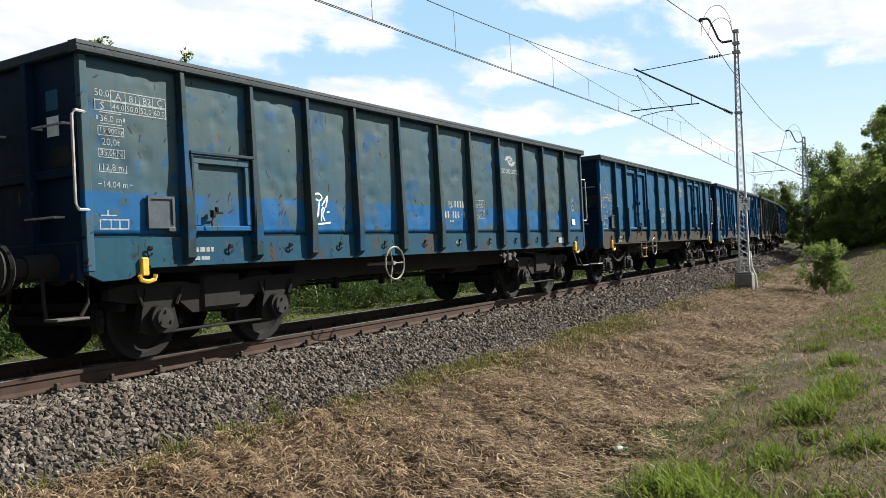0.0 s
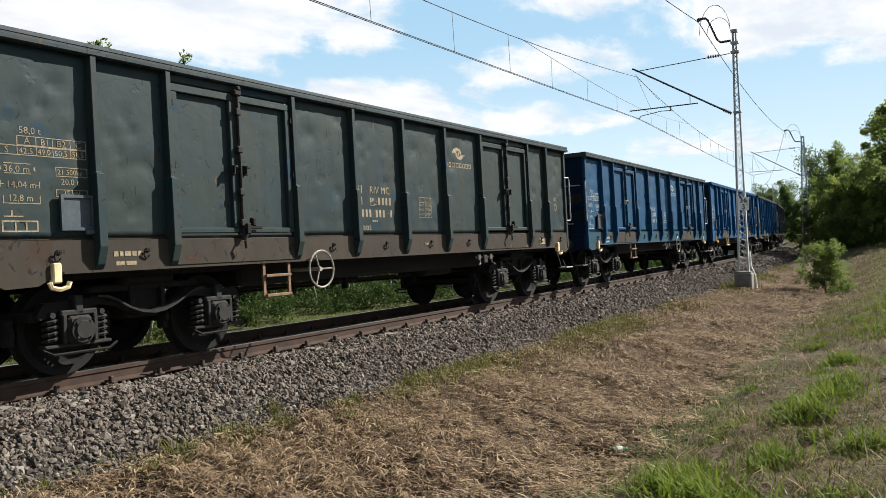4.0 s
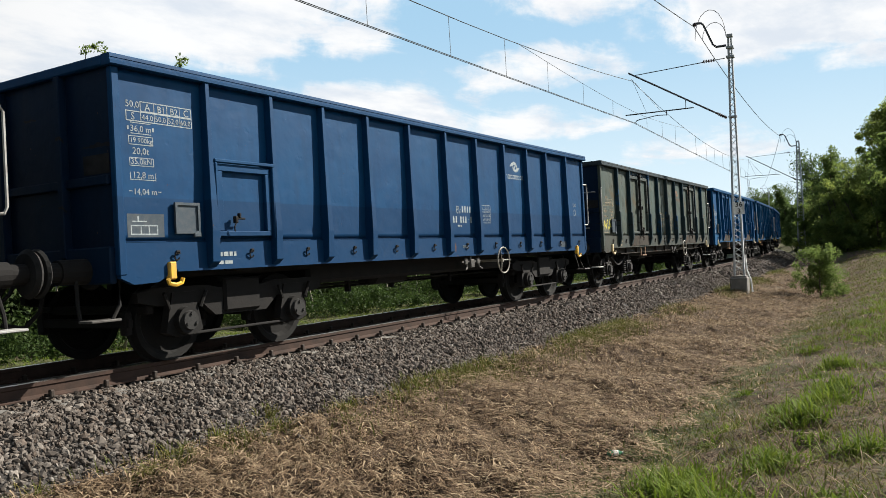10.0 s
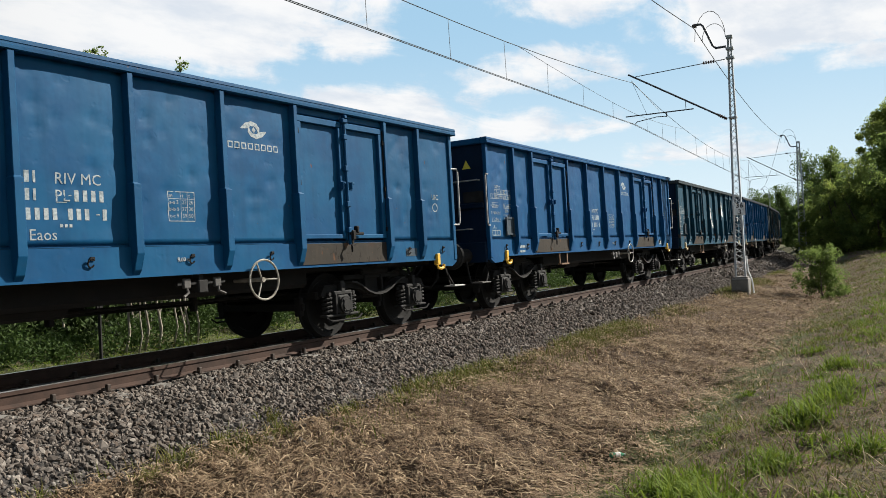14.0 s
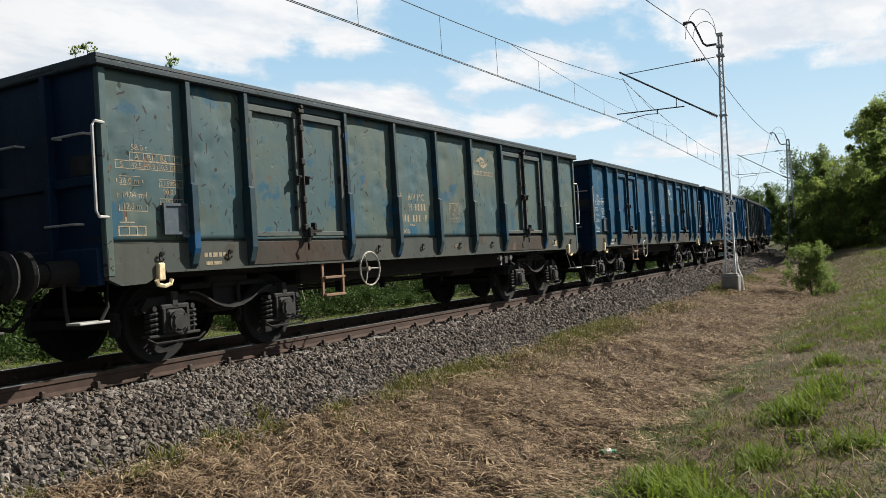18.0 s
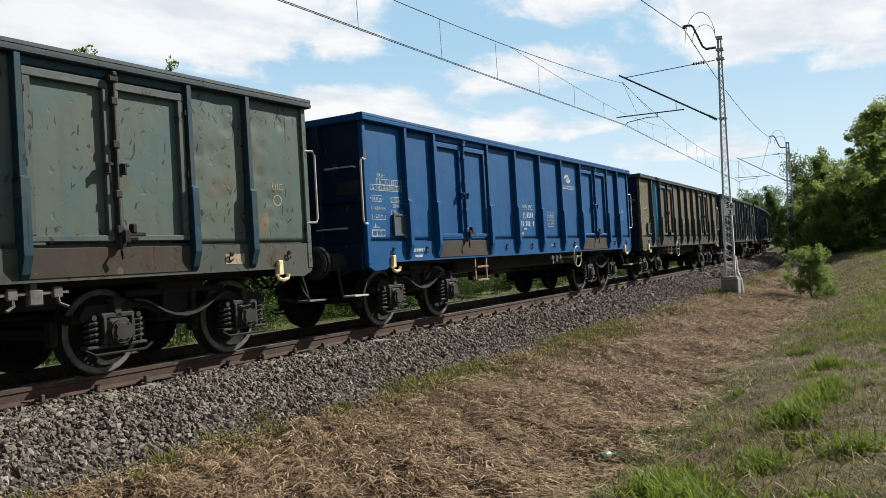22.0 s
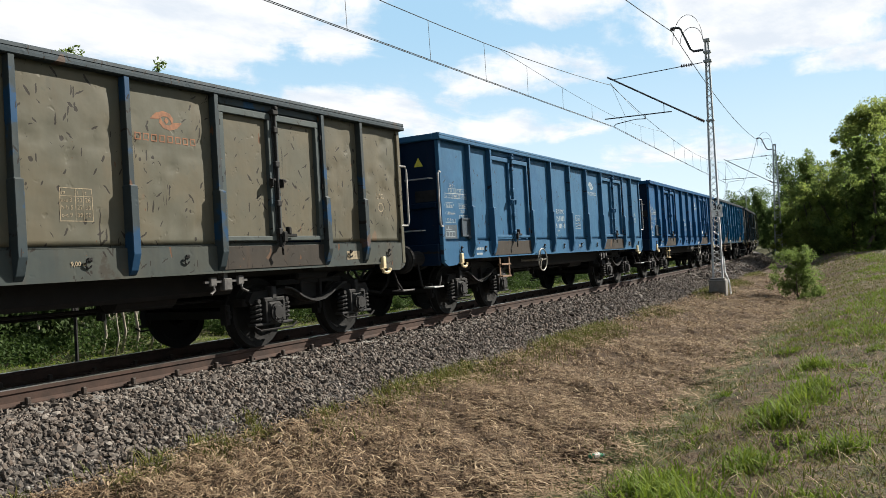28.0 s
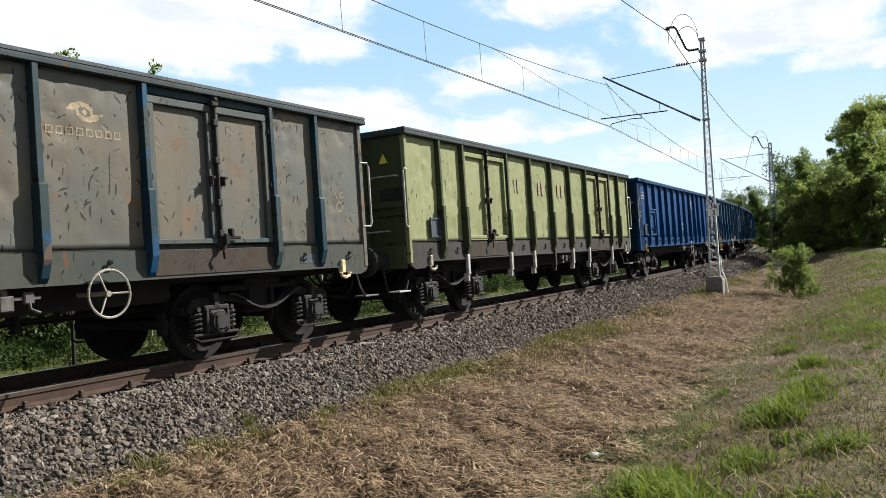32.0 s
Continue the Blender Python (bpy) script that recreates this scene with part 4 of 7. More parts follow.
def panel_mesh(width, z0, z1, variant, depth=1.0):
    """A dented steel side plate, its outer face towards -y, a thin back behind it."""
    rng = np.random.default_rng(100 * variant + int(width * 100))
    nx, nz = max(4, int(width / 0.055)), max(4, int((z1 - z0) / 0.055))
    u, v = np.meshgrid(np.linspace(0, 1, nx + 1), np.linspace(0, 1, nz + 1), indexing="ij")
    y = -0.008 * np.sin(np.pi * u) * np.sin(np.pi * v)
    for _ in range(int(5 + 14 * rng.random() * depth)):
        cu, cv, r = rng.random(), rng.random(), rng.uniform(0.05, 0.22)
        a = rng.uniform(0, 3.14)
        du, dv = (u - cu) * width, (v - cv) * (z1 - z0)
        e, f = du * math.cos(a) + dv * math.sin(a), -du * math.sin(a) + dv * math.cos(a)
        y += depth * rng.uniform(-0.005, 0.011) * np.exp(-(e / r) ** 2 - (f / (r * rng.uniform(0.35, 1))) ** 2)
    for _ in range(int(20 * depth)):
        cu, cv, r = rng.random(), rng.random(), rng.uniform(0.035, 0.065)
        y += depth * rng.uniform(0.008, 0.022) * np.exp(-(((u - cu) * width) ** 2 + ((v - cv) * (z1 - z0)) ** 2) / r ** 2)
    # a long crease or two across the plate
    for _ in range(int(2.6 * depth * rng.random() + 0.5)):
        cu, cv, a, ln = rng.random(), rng.random(), rng.uniform(-0.9, 0.9), rng.uniform(0.2, 0.5)
        du, dv = (u - cu) * width, (v - cv) * (z1 - z0)
        e, f = du * math.cos(a) + dv * math.sin(a), -du * math.sin(a) + dv * math.cos(a)
        y += depth * 0.013 * np.exp(-(e / ln) ** 4 - np.abs(f) / 0.06)
    edge = np.minimum(np.minimum(u, 1 - u) * width, np.minimum(v, 1 - v) * (z1 - z0))
    y *= np.clip(edge / 0.08, 0, 1)
    front = np.stack([u * width, y, z0 + v * (z1 - z0)], -1).reshape(-1, 3)
    n, k = nx + 1, nz + 1
    i = np.arange(nx * k).reshape(nx, k)[:, :-1].ravel()
    faces = np.stack([i, i + k, i + k + 1, i + 1], 1).tolist()
    b = len(front)
    back = [(0, 0.05, z0), (width, 0.05, z0), (width, 0.05, z1), (0, 0.05, z1)]
    faces.append((b + 3, b + 2, b + 1, b))
    bottom, top = [a * k for a in range(n)], [a * k + nz for a in range(n)]
    faces += [tuple(bottom[::-1]) + (b, b + 1), tuple(top) + (b + 2, b + 3), tuple(range(0, k)) + (b + 3, b), tuple(range((n - 1) * k + nz, (n - 1) * k - 1, -1)) + (b + 1, b + 2)]
    PLATE_RELIEF[(round(width, 3), variant, depth)] = y
    me = mesh_of("panel", front.tolist() + back, faces, [])
    me.polygons.foreach_set("use_smooth", [p < nx * nz for p in range(len(me.polygons))])
    return me


def bm_post(bm, levels):
    """An upright post from (z, half width, depth) levels."""
    rings = [[bm.verts.new(p) for p in ((-w, -1.33, z), (w, -1.33, z), (w, -d, z), (-w, -d, z))] for z, w, d in levels]
    for u, v in zip(rings, rings[1:]):
        for k in range(4):
            bm.faces.new((u[k], u[(k + 1) % 4], v[(k + 1) % 4], v[k]))
    bm.faces.new(rings[0]), bm.faces.new(rings[-1])
    bmesh.ops.bevel(bm, geom=list(bm.edges), offset=0.005, segments=1, affect="EDGES")


def rib_mesh():
    return solid(lambda bm: bm_post(bm, ((3.118, 0.033, 1.428), (1.985, 0.034, 1.434), (1.972, 0.047, 1.462), (1.26, 0.047, 1.466), (1.09, 0.046, 1.41), (1.04, 0.046, 1.37))))


def tapered_rib_mesh():
    return solid(lambda bm: bm_post(bm, ((3.118, 0.030, 1.425), (2.20, 0.036, 1.440), (1.45, 0.056, 1.468), (1.10, 0.060, 1.455), (1.04, 0.058, 1.38))))


def corner_mesh():
    def build(bm):
        bm_box(bm, -0.02, 0.07, -1.375, -1.30, 1.0, 3.118, 0.01)
    return solid(build)


def leaf_bars(width, z0, z1):
    return (0, width, z0, z0 + 0.06), (0, width, z1 - 0.085, z1), (0, 0.085, z0 + 0.06, z1 - 0.085), (width - 0.085, width, z0 + 0.06, z1 - 0.085)


def leaf_mesh(width, z0, z1, framed=True):
    """A door leaf: sunk plate inside a raised frame."""
    def build(bm):
        bm_box(bm, 0.02, width - 0.02, 0.0, 0.03, z0 + 0.02, z1 - 0.02)
        for b in leaf_bars(width, z0, z1) if framed else ():
            bm_box(bm, b[0], b[1], -0.055, 0.02, b[2], b[3], 0.008)
    return solid(build)


def leaf_frame_mesh(width, z0, z1):
    def build(bm):
        for b in leaf_bars(width, z0, z1):
            bm_box(bm, b[0], b[1], -0.058, 0.02, b[2], b[3], 0.008)
    return solid(build)


def hinge_mesh():
    """The black hinge pin and straps along a leaf's outer edge."""
    def build(bm):
        bm_tube(bm, ((0, -0.062, 1.40), (0, -0.062, 2.98)), 0.011, 6)
        for z in (1.52, 2.12, 2.80):
            bm_box(bm, -0.026, 0.026, -0.082, -0.05, z - 0.035, z + 0.035, 0.006)
    return solid(build)


def lock_mesh():
    """The upright locking bar between two leaves, with its keepers and head clasp."""
    def build(bm):
        bm_tube(bm, ((0.012, -0.085, 1.30), (0.012, -0.085, 3.06)), 0.021, 8)
        for z in (1.50, 1.86, 2.36, 2.80):
            bm_box(bm, -0.035, 0.045, -0.115, -0.05, z - 0.04, z + 0.04, 0.01)
        bm_box(bm, -0.028, 0.0, -0.07, -0.03, 1.36, 3.02, 0.005)
        bm_box(bm, -0.055, 0.06, -0.125, -0.04, 2.99, 3.06, 0.014)
        bm_box(bm, -0.02, 0.04, -0.135, -0.06, 3.05, 3.10, 0.012)
    return solid(build)


def latch_mesh():
    def build(bm):
        bm_box(bm, 0.0, 0.3, -0.12, -0.09, 1.43, 1.47, 0.008)
        bm_box(bm, 0.02, 0.10, -0.14, -0.05, 1.36, 1.50, 0.015)
        bm_box(bm, 0.13, 0.19, -0.13, -0.06, 1.46, 1.56, 0.012)
        bm_tube(bm, ((0.05, -0.12, 1.38), (-0.02, -0.14, 1.28), (0.0, -0.13, 1.2)), 0.015)
    return solid(build)


def handle_mesh():
    """A blocky catch with a bent grip."""
    def build(bm):
        bm_box(bm, -0.032, 0.032, -0.085, -0.055, 2.06, 2.18, 0.008)
        bm_box(bm, -0.030, -0.012, -0.125, -0.08, 2.07, 2.17, 0.006)
        bm_box(bm, -0.012, 0.034, -0.125, -0.105, 2.14, 2.17, 0.006)
    return solid(build)


def ring_mesh():
    def build(bm):
        pts = [(0.035 * math.cos(a), -0.02 - 0.012 * math.sin(a), 0.045 * math.sin(a)) for a in (0.9 + k * 0.55 for k in range(10))]
        bm_tube(bm, pts, 0.009, 5)
        bm_box(bm, 0.0, 0.05, -0.012, 0.004, 0.02, 0.06, 0.004)
    return solid(build)


def sill_mesh():
    def build(bm):
        prof = [(-6.4, 1.33), (6.4, 1.33), (6.4, 0.97), (6.25, 0.90), (5.95, 0.91), (5.72, 1.02), (-5.72, 1.02), (-5.95, 0.91), (-6.25, 0.90), (-6.4, 0.97)]
        bm_prism(bm, prof, -1.365, -1.30)
        bm_box(bm, -5.7, 5.7, -1.385, -1.30, 1.012, 1.035)
        bm_box(bm, -6.4, 6.4, -1.322, -1.28, 1.335, 1.362)
    return solid(build)


def rim_mesh(length):
    def build(bm):
        prof = [(-1.30, 3.118), (-1.425, 3.118), (-1.440, 3.128), (-1.442, 3.160), (-1.430, 3.166), (-1.430, 3.188), (-1.436, 3.192), (-1.434, 3.224), (-1.424, 3.232), (-1.30, 3.232)]
        a = [bm.verts.new((-length / 2, y, z)) for y, z in prof]
        b = [bm.verts.new((length / 2, y, z)) for y, z in prof]
        n = len(prof)
        for i in range(n):
            bm.faces.new((a[i], a[(i + 1) % n], b[(i + 1) % n], b[i]))
        bm.faces.new(a), bm.faces.new(b)
    return solid(build)


def end_rim_mesh():
    def build(bm):
        bm_box(bm, -6.475, -6.32, -1.30, 1.30, 3.12, 3.228, 0.015)
    return solid(build)


def end_wall_mesh():
    def build(bm):
        bm_box(bm, -6.40, -6.345, -1.30, 1.30, 1.0, 3.12)
    return solid(build)


def end_band_mesh():
    def build(bm):
        bm_box(bm, -6.45, -6.395, -1.28, 1.28, 1.93, 2.03, 0.012)
        bm_box(bm, -6.47, -6.395, -1.30, 1.30, 0.92, 1.30, 0.015)
    return solid(build)


def end_rib_mesh():
    def build(bm):
        bm_box(bm, -6.49, -6.395, -0.045, 0.045, 1.2, 3.12, 0.01)
    return solid(build)


def grab_mesh():
    def build(bm):
        bm_tube(bm, ((-6.40, -0.26, 0), (-6.50, -0.26, 0.0), (-6.50, 0.24, 0.0), (-6.40, 0.24, 0.0)), 0.013)
    return solid(build)


def handrail_mesh():
    def build(bm):
        bm_tube(bm, ((-6.36, -1.36, 2.55), (-6.50, -1.40, 2.55), (-6.53, -1.40, 2.50), (-6.53, -1.40, 1.66), (-6.50, -1.40, 1.60), (-6.36, -1.36, 1.60)), 0.016)
    return solid(build)


def buffer_mesh():
    def build(bm):
        bm_disc(bm, 0, -6.40, -6.46, 1.06, 0.20, 0.18, 16, "x")
        bm_disc(bm, 0, -6.46, -6.78, 1.06, 0.135, 0.125, 16, "x")
        bm_disc(bm, 0, -6.78, -6.97, 1.06, 0.10, 0.10, 16, "x")
    return solid(build)


def buffer_head_mesh():
    def build(bm):
        bm_disc(bm, 0, -6.95, -6.985, 1.06, 0.20, 0.245, 24, "x")
        bm_disc(bm, 0, -6.985, -7.015, 1.06, 0.245, 0.225, 24, "x")
    return solid(build)


def coupler_mesh():
    def build(bm):
        bm_box(bm, -6.72, -6.38, -0.05, 0.05, 1.0, 1.1, 0.012)
        bm_tube(bm, ((-6.66, 0, 1.10), (-6.76, 0, 1.13), (-6.80, 0, 1.05), (-6.74, 0, 0.97)), 0.035)
        bm_tube(bm, ((-6.70, -0.05, 1.03), (-6.80, -0.08, 0.86), (-6.94, -0.06, 0.74), (-7.02, 0, 0.76), (-6.94, 0.06, 0.74), (-6.80, 0.08, 0.86), (-6.70, 0.05, 1.03)), 0.022)
    return solid(build)


def hose_mesh():
    def build(bm):
        bm_tube(bm, ((-6.45, -0.32, 0.95), (-6.58, -0.32, 0.86), (-6.62, -0.31, 0.66), (-6.74, -0.22, 0.50), (-6.92, -0.1, 0.55)), 0.026)
    return solid(build)


def corner_step_mesh():
    def build(bm):
        bm_tube(bm, ((-6.30, -1.20, 0.95), (-6.34, -1.24, 0.70), (-6.45, -1.26, 0.56)), 0.02)
        bm_tube(bm, ((-6.62, -0.95, 0.98), (-6.66, -1.02, 0.70), (-6.66, -1.05, 0.56)), 0.02)
    return solid(build)


def step_plate_mesh():
    def build(bm):
        bm_box(bm, -6.72, -6.38, -1.32, -1.10, 0.545, 0.57, 0.006)
    return solid(build)


def towing_hook_mesh():
    def build(bm):
        bm_box(bm, -0.045, 0.045, -1.41, -1.33, 0.93, 1.12, 0.012)
        bm_tube(bm, ((-0.10, -1.43, 0.94), (-0.08, -1.43, 0.89), (0, -1.43, 0.87), (0.08, -1.43, 0.89), (0.10, -1.43, 0.94)), 0.024)
    return solid(build)


def brake_wheel_mesh():
    def build(bm):
        n = 28
        ring = [(0.24 * math.cos(2 * math.pi * k / n), -1.46, 0.24 * math.sin(2 * math.pi * k / n)) for k in range(n + 1)]
        bm_tube(bm, ring, 0.0135, 6, False)
        for k in range(3):
            a = 2 * math.pi * k / 3
            bm_tube(bm, ((0, -1.42, 0), (0.24 * math.cos(a), -1.46, 0.24 * math.sin(a))), 0.0105, 5)
        bm_disc(bm, 0, -1.45, -1.40, 0, 0.03, 0.03, 12)
        bm_tube(bm, ((0, -1.40, 0), (0, -0.9, 0)), 0.025)
    return solid(build)


def ladder_mesh(low):
    def build(bm):
        for x in (-0.22, 0.22):
            bm_box(bm, x - 0.02, x + 0.02, -1.36, -1.34, low, 1.03)
        for z in ((low + 0.02, low + 0.26) if low < 0.65 else (low + 0.02,)):
            bm_box(bm, -0.22, 0.22, -1.40, -1.30, z - 0.02, z + 0.015, 0.005)
    return solid(build)


def underframe_mesh():
    def build(bm):
        bm_box(bm, -6.35, 6.35, -0.35, 0.35, 0.92, 1.30, 0.02)
        bm_box(bm, -6.38, 6.38, -1.30, 1.30, 1.24, 1.335)
        bm_box(bm, -3.1, 3.1, -0.95, 0.95, 0.74, 1.0, 0.05)
        for y in (-1.0, 1.0):
            bm_box(bm, -6.0, 6.0, y - 0.06, y + 0.06, 0.95, 1.25)
        for x in (-4.5, 4.5):
            bm_box(bm, x - 1.5, x + 1.5, -0.9, 0.9, 0.94, 1.2)
        for x in (-4.5, 4.5):
            bm_box(bm, x - 0.25, x + 0.25, -1.28, 1.28, 0.98, 1.26, 0.03)
        for x in (-2.5, -1.2, 0.0, 1.2, 2.5):
            bm_box(bm, x - 0.05, x + 0.05, -1.28, 1.28, 1.02, 1.25)
    return solid(build)


def sole_beam_mesh():
    """A deep channel under the sill, tapering up before each bogie's end."""
    def build(bm):
        bm_prism(bm, [(-5.35, 1.01), (5.35, 1.01), (4.75, 0.86), (-4.75, 0.86)], -1.22, -1.19)
        bm_box(bm, -4.75, 4.75, -1.29, -1.19, 0.845, 0.865)
        for x in (-4.2, -3.2, -2.2, -1.1, 0.0, 1.1, 2.2, 3.2, 4.2):
            bm_box(bm, x - 0.012, x + 0.012, -1.28, -1.21, 0.862, 1.012)
    return solid(build)


def tank_mesh():
    def build(bm):
        bm_disc(bm, -0.62, -0.42, 0.42, 0.80, 0.17, 0.17, 14, "x")
        bm_disc(bm, -0.62, 0.42, 0.48, 0.80, 0.17, 0.08, 14, "x")
        bm_disc(bm, -0.62, -0.48, -0.42, 0.80, 0.08, 0.17, 14, "x")
        bm_box(bm, -0.3, -0.25, -0.75, -0.5, 0.8, 1.05)
        bm_box(bm, 0.25, 0.3, -0.75, -0.5, 0.8, 1.05)
    return solid(build)


def brake_gear_mesh():
    def build(bm):
        bm_tube(bm, ((-3.4, -0.45, 0.70), (3.4, -0.45, 0.66)), 0.022)
        bm_tube(bm, ((-3.2, 0.3, 0.62), (3.2, 0.3, 0.60)), 0.022)
        for x in (-1.6, -0.4, 1.5):
            bm_box(bm, x - 0.03, x + 0.03, -0.5, -0.4, 0.55, 1.05, 0.01)
        bm_box(bm, -0.5, 0.1, -0.35, 0.2, 0.62, 0.92, 0.03)
    return solid(build)


def lever_box_mesh():
    def build(bm):
        bm_box(bm, -0.07, 0.07, -1.34, -1.26, 0.80, 0.95, 0.012)
        bm_box(bm, -0.03, 0.03, -1.30, -1.20, 0.94, 1.05)
        bm_box(bm, -0.34, 0.34, -1.315, -1.285, 0.90, 0.93)
    return solid(build)


def lever_mesh(side):
    def build(bm):
        bm_tube(bm, ((0.22 * side, -1.30, 0.96), (0.22 * side, -1.34, 0.81), (0.30 * side, -1.36, 0.77)), 0.016)
        bm_box(bm, 0.22 * side - 0.05, 0.22 * side + 0.05, -1.335, -1.29, 0.86, 0.97, 0.01)
    return solid(build)


# ---- bogies ----
def bogie_side_mesh():
    def build(bm):
        top = [(-1.30, 0.62), (-1.22, 0.74), (-0.62, 0.76), (-0.42, 0.72), (-0.22, 0.62), (0, 0.58), (0.22, 0.62), (0.42, 0.72), (0.62, 0.76), (1.22, 0.74), (1.30, 0.62)]
        low = [(1.26, 0.58), (0.62, 0.69), (0.42, 0.655), (0.22, 0.565), (0, 0.53), (-0.22, 0.565), (-0.42, 0.655), (-0.62, 0.69), (-1.26, 0.58)]
        bm_prism(bm, top + low, -1.06, -0.97)
        bm_box(bm, -0.70, 0.70, -1.00, -0.90, 0.80, 0.87, 0.015)
        bm_box(bm, -0.34, 0.34, -1.06, -0.90, 0.86, 0.96, 0.03)
        for x in (-0.2, 0.2):
            bm_box(bm, x - 0.03, x + 0.03, -1.02, -0.93, 0.58, 0.85, 0.01)
    return solid(build)


def swoop_mesh():
    """The pale upper flange that dips between the axle boxes."""
    def build(bm):
        line = ((-0.68, 0.775), (-0.56, 0.76), (-0.44, 0.71), (-0.30, 0.63), (-0.15, 0.575), (0, 0.555), (0.15, 0.575), (0.30, 0.63), (0.44, 0.71), (0.56, 0.76), (0.68, 0.775))
        bm_prism(bm, [(x, z + 0.012) for x, z in line] + [(x, z - 0.012) for x, z in line[::-1]], -1.13, -0.97)
    return solid(build)


def axle_box_mesh():
    def build(bm):
        bm_box(bm, -0.13, 0.13, -1.16, -0.95, 0.33, 0.60, 0.03)
        bm_disc(bm, 0, -1.16, -1.195, 0.46, 0.125, 0.125, 18)
        bm_disc(bm, 0, -1.195, -1.215, 0.46, 0.095, 0.085, 18)
        for k in range(4):
            a = math.pi / 4 + k * math.pi / 2
            bm_disc(bm, 0.10 * math.cos(a), -1.19, -1.215, 0.46 + 0.10 * math.sin(a), 0.016, 0.014, 6)
        bm_box(bm, -0.36, 0.36, -1.12, -0.98, 0.30, 0.335, 0.01)
        bm_box(bm, -0.045, 0.045, -1.14, -1.0, 0.60, 0.80, 0.012)
        bm_box(bm, -0.20, 0.20, -1.14, -1.0, 0.60, 0.66, 0.015)
        for x in (-0.165, 0.165):
            bm_box(bm, x - 0.022, x + 0.022, -1.15, -1.04, 0.34, 0.62, 0.008)
    return solid(build)


def round_axle_box_mesh():
    """The box of the plate bogie, held between horn cheeks."""
    def build(bm):
        bm_disc(bm, 0, -1.18, -0.95, 0.46, 0.155, 0.165, 20)
        bm_prism(bm, [(-0.16, 0.78), (0.16, 0.78), (0.26, 0.34), (0.17, 0.30), (-0.17, 0.30), (-0.26, 0.34)], -1.10, -0.99)
        for x in (-0.24, 0.24):
            bm_tube(bm, ((x * 0.9, -1.12, 0.60), (x * 1.25, -1.13, 0.78)), 0.022, 6)
    return solid(build)


def box_cover_mesh():
    def build(bm):
        bm_disc(bm, 0, -1.18, -1.215, 0.46, 0.115, 0.105, 18)
        for k in range(3):
            a = math.pi / 2 + k * 2.094
            bm_disc(bm, 0.075 * math.cos(a), -1.212, -1.232, 0.46 + 0.075 * math.sin(a), 0.02, 0.018, 6)
    return solid(build)


def keeper_mesh():
    def build(bm):
        bm_tube(bm, ((-0.40, -1.14, 0.30), (-0.30, -1.15, 0.245), (0.30, -1.15, 0.245), (0.40, -1.14, 0.30)), 0.014, 5)
    return solid(build)


def spring_mesh():
    def build(bm):
        pts = [(0.065 * math.cos(a), -1.05 + 0.065 * math.sin(a), 0.345 + 0.26 * a / (2 * math.pi * 4.5)) for a in (k * math.pi / 4 for k in range(37))]
        bm_tube(bm, pts, 0.018, 5)
        bm_disc(bm, 0, -0.985, -1.115, 0.62, 0.03, 0.03, 8)
    return solid(build)


def wheelset_mesh():
    def build(bm):
        for y0, y1, tread in ((-0.83, -0.69, -1), (0.83, 0.69, 1)):
            prof = [(y0 - 0.01 * tread, 0.385), (y0, 0.455), (y0 - 0.02 * tread, 0.46), (y1 + 0.03 * tread, 0.462), (y1 + 0.02 * tread, 0.488), (y1, 0.485), (y1, 0.39), (y1 + 0.05 * tread, 0.36), (y1 + 0.05 * tread, 0.16), (y1 - 0.02 * tread, 0.13)]
            out = [(y0 + 0.03 * -tread, 0.37), (y0 + 0.065 * -tread, 0.34), (y0 + 0.065 * -tread, 0.18), (y0 + 0.01 * -tread, 0.13), (y0 + 0.01 * tread, 0.12), (y0 + 0.01 * tread, 0.0)]
            rings = []
            for y, r in out[::-1] + prof:
                rings.append([bm.verts.new((max(r, 0.002) * math.cos(2 * math.pi * k / 28), y, max(r, 0.002) * math.sin(2 * math.pi * k / 28))) for k in range(28)])
            for u, v in zip(rings, rings[1:]):
                for k in range(28):
                    bm.faces.new((u[k], u[(k + 1) % 28], v[(k + 1) % 28], v[k]))
        bm_disc(bm, 0, -0.99, 0.99, 0, 0.085, 0.085, 14)
        for k in range(3):
            a = 2.1 * k
            bm_disc(bm, 0.26 * math.cos(a), -0.786, -0.778, 0.26 * math.sin(a), 0.018, 0.016, 6)
    return solid(build)


def tyre_ring_mesh():
    """The bare face of a turned tyre, on both wheels."""
    def build(bm):
        for y in (-0.842, 0.842):
            rings = [[bm.verts.new((r * math.cos(2 * math.pi * k / 28), y * f, r * math.sin(2 * math.pi * k / 28))) for k in range(28)] for r, f in ((0.385, 1.0), (0.387, 1.006), (0.440, 1.006), (0.450, 0.99))]
            for u, v in zip(rings, rings[1:]):
                for k in range(28):
                    bm.faces.new((u[k], u[(k + 1) % 28], v[(k + 1) % 28], v[k]))
    return solid(build)


def bogie_bolster_mesh():
    def build(bm):
        bm_box(bm, -0.24, 0.24, -0.95, 0.95, 0.50, 0.92, 0.04)
        for x in (-1.28, 1.28):
            bm_box(bm, x - 0.05, x + 0.05, -1.0, 1.0, 0.56, 0.66, 0.015)
        for x in (-1.42, -0.38, 0.38, 1.42):
            bm_box(bm, x - 0.03, x + 0.03, -0.85, 0.85, 0.42, 0.52, 0.01)
            for y in (-0.76, 0.76):
                bm_box(bm, x - 0.04, x + 0.04, y - 0.06, y + 0.06, 0.34, 0.60, 0.012)
    return solid(build)


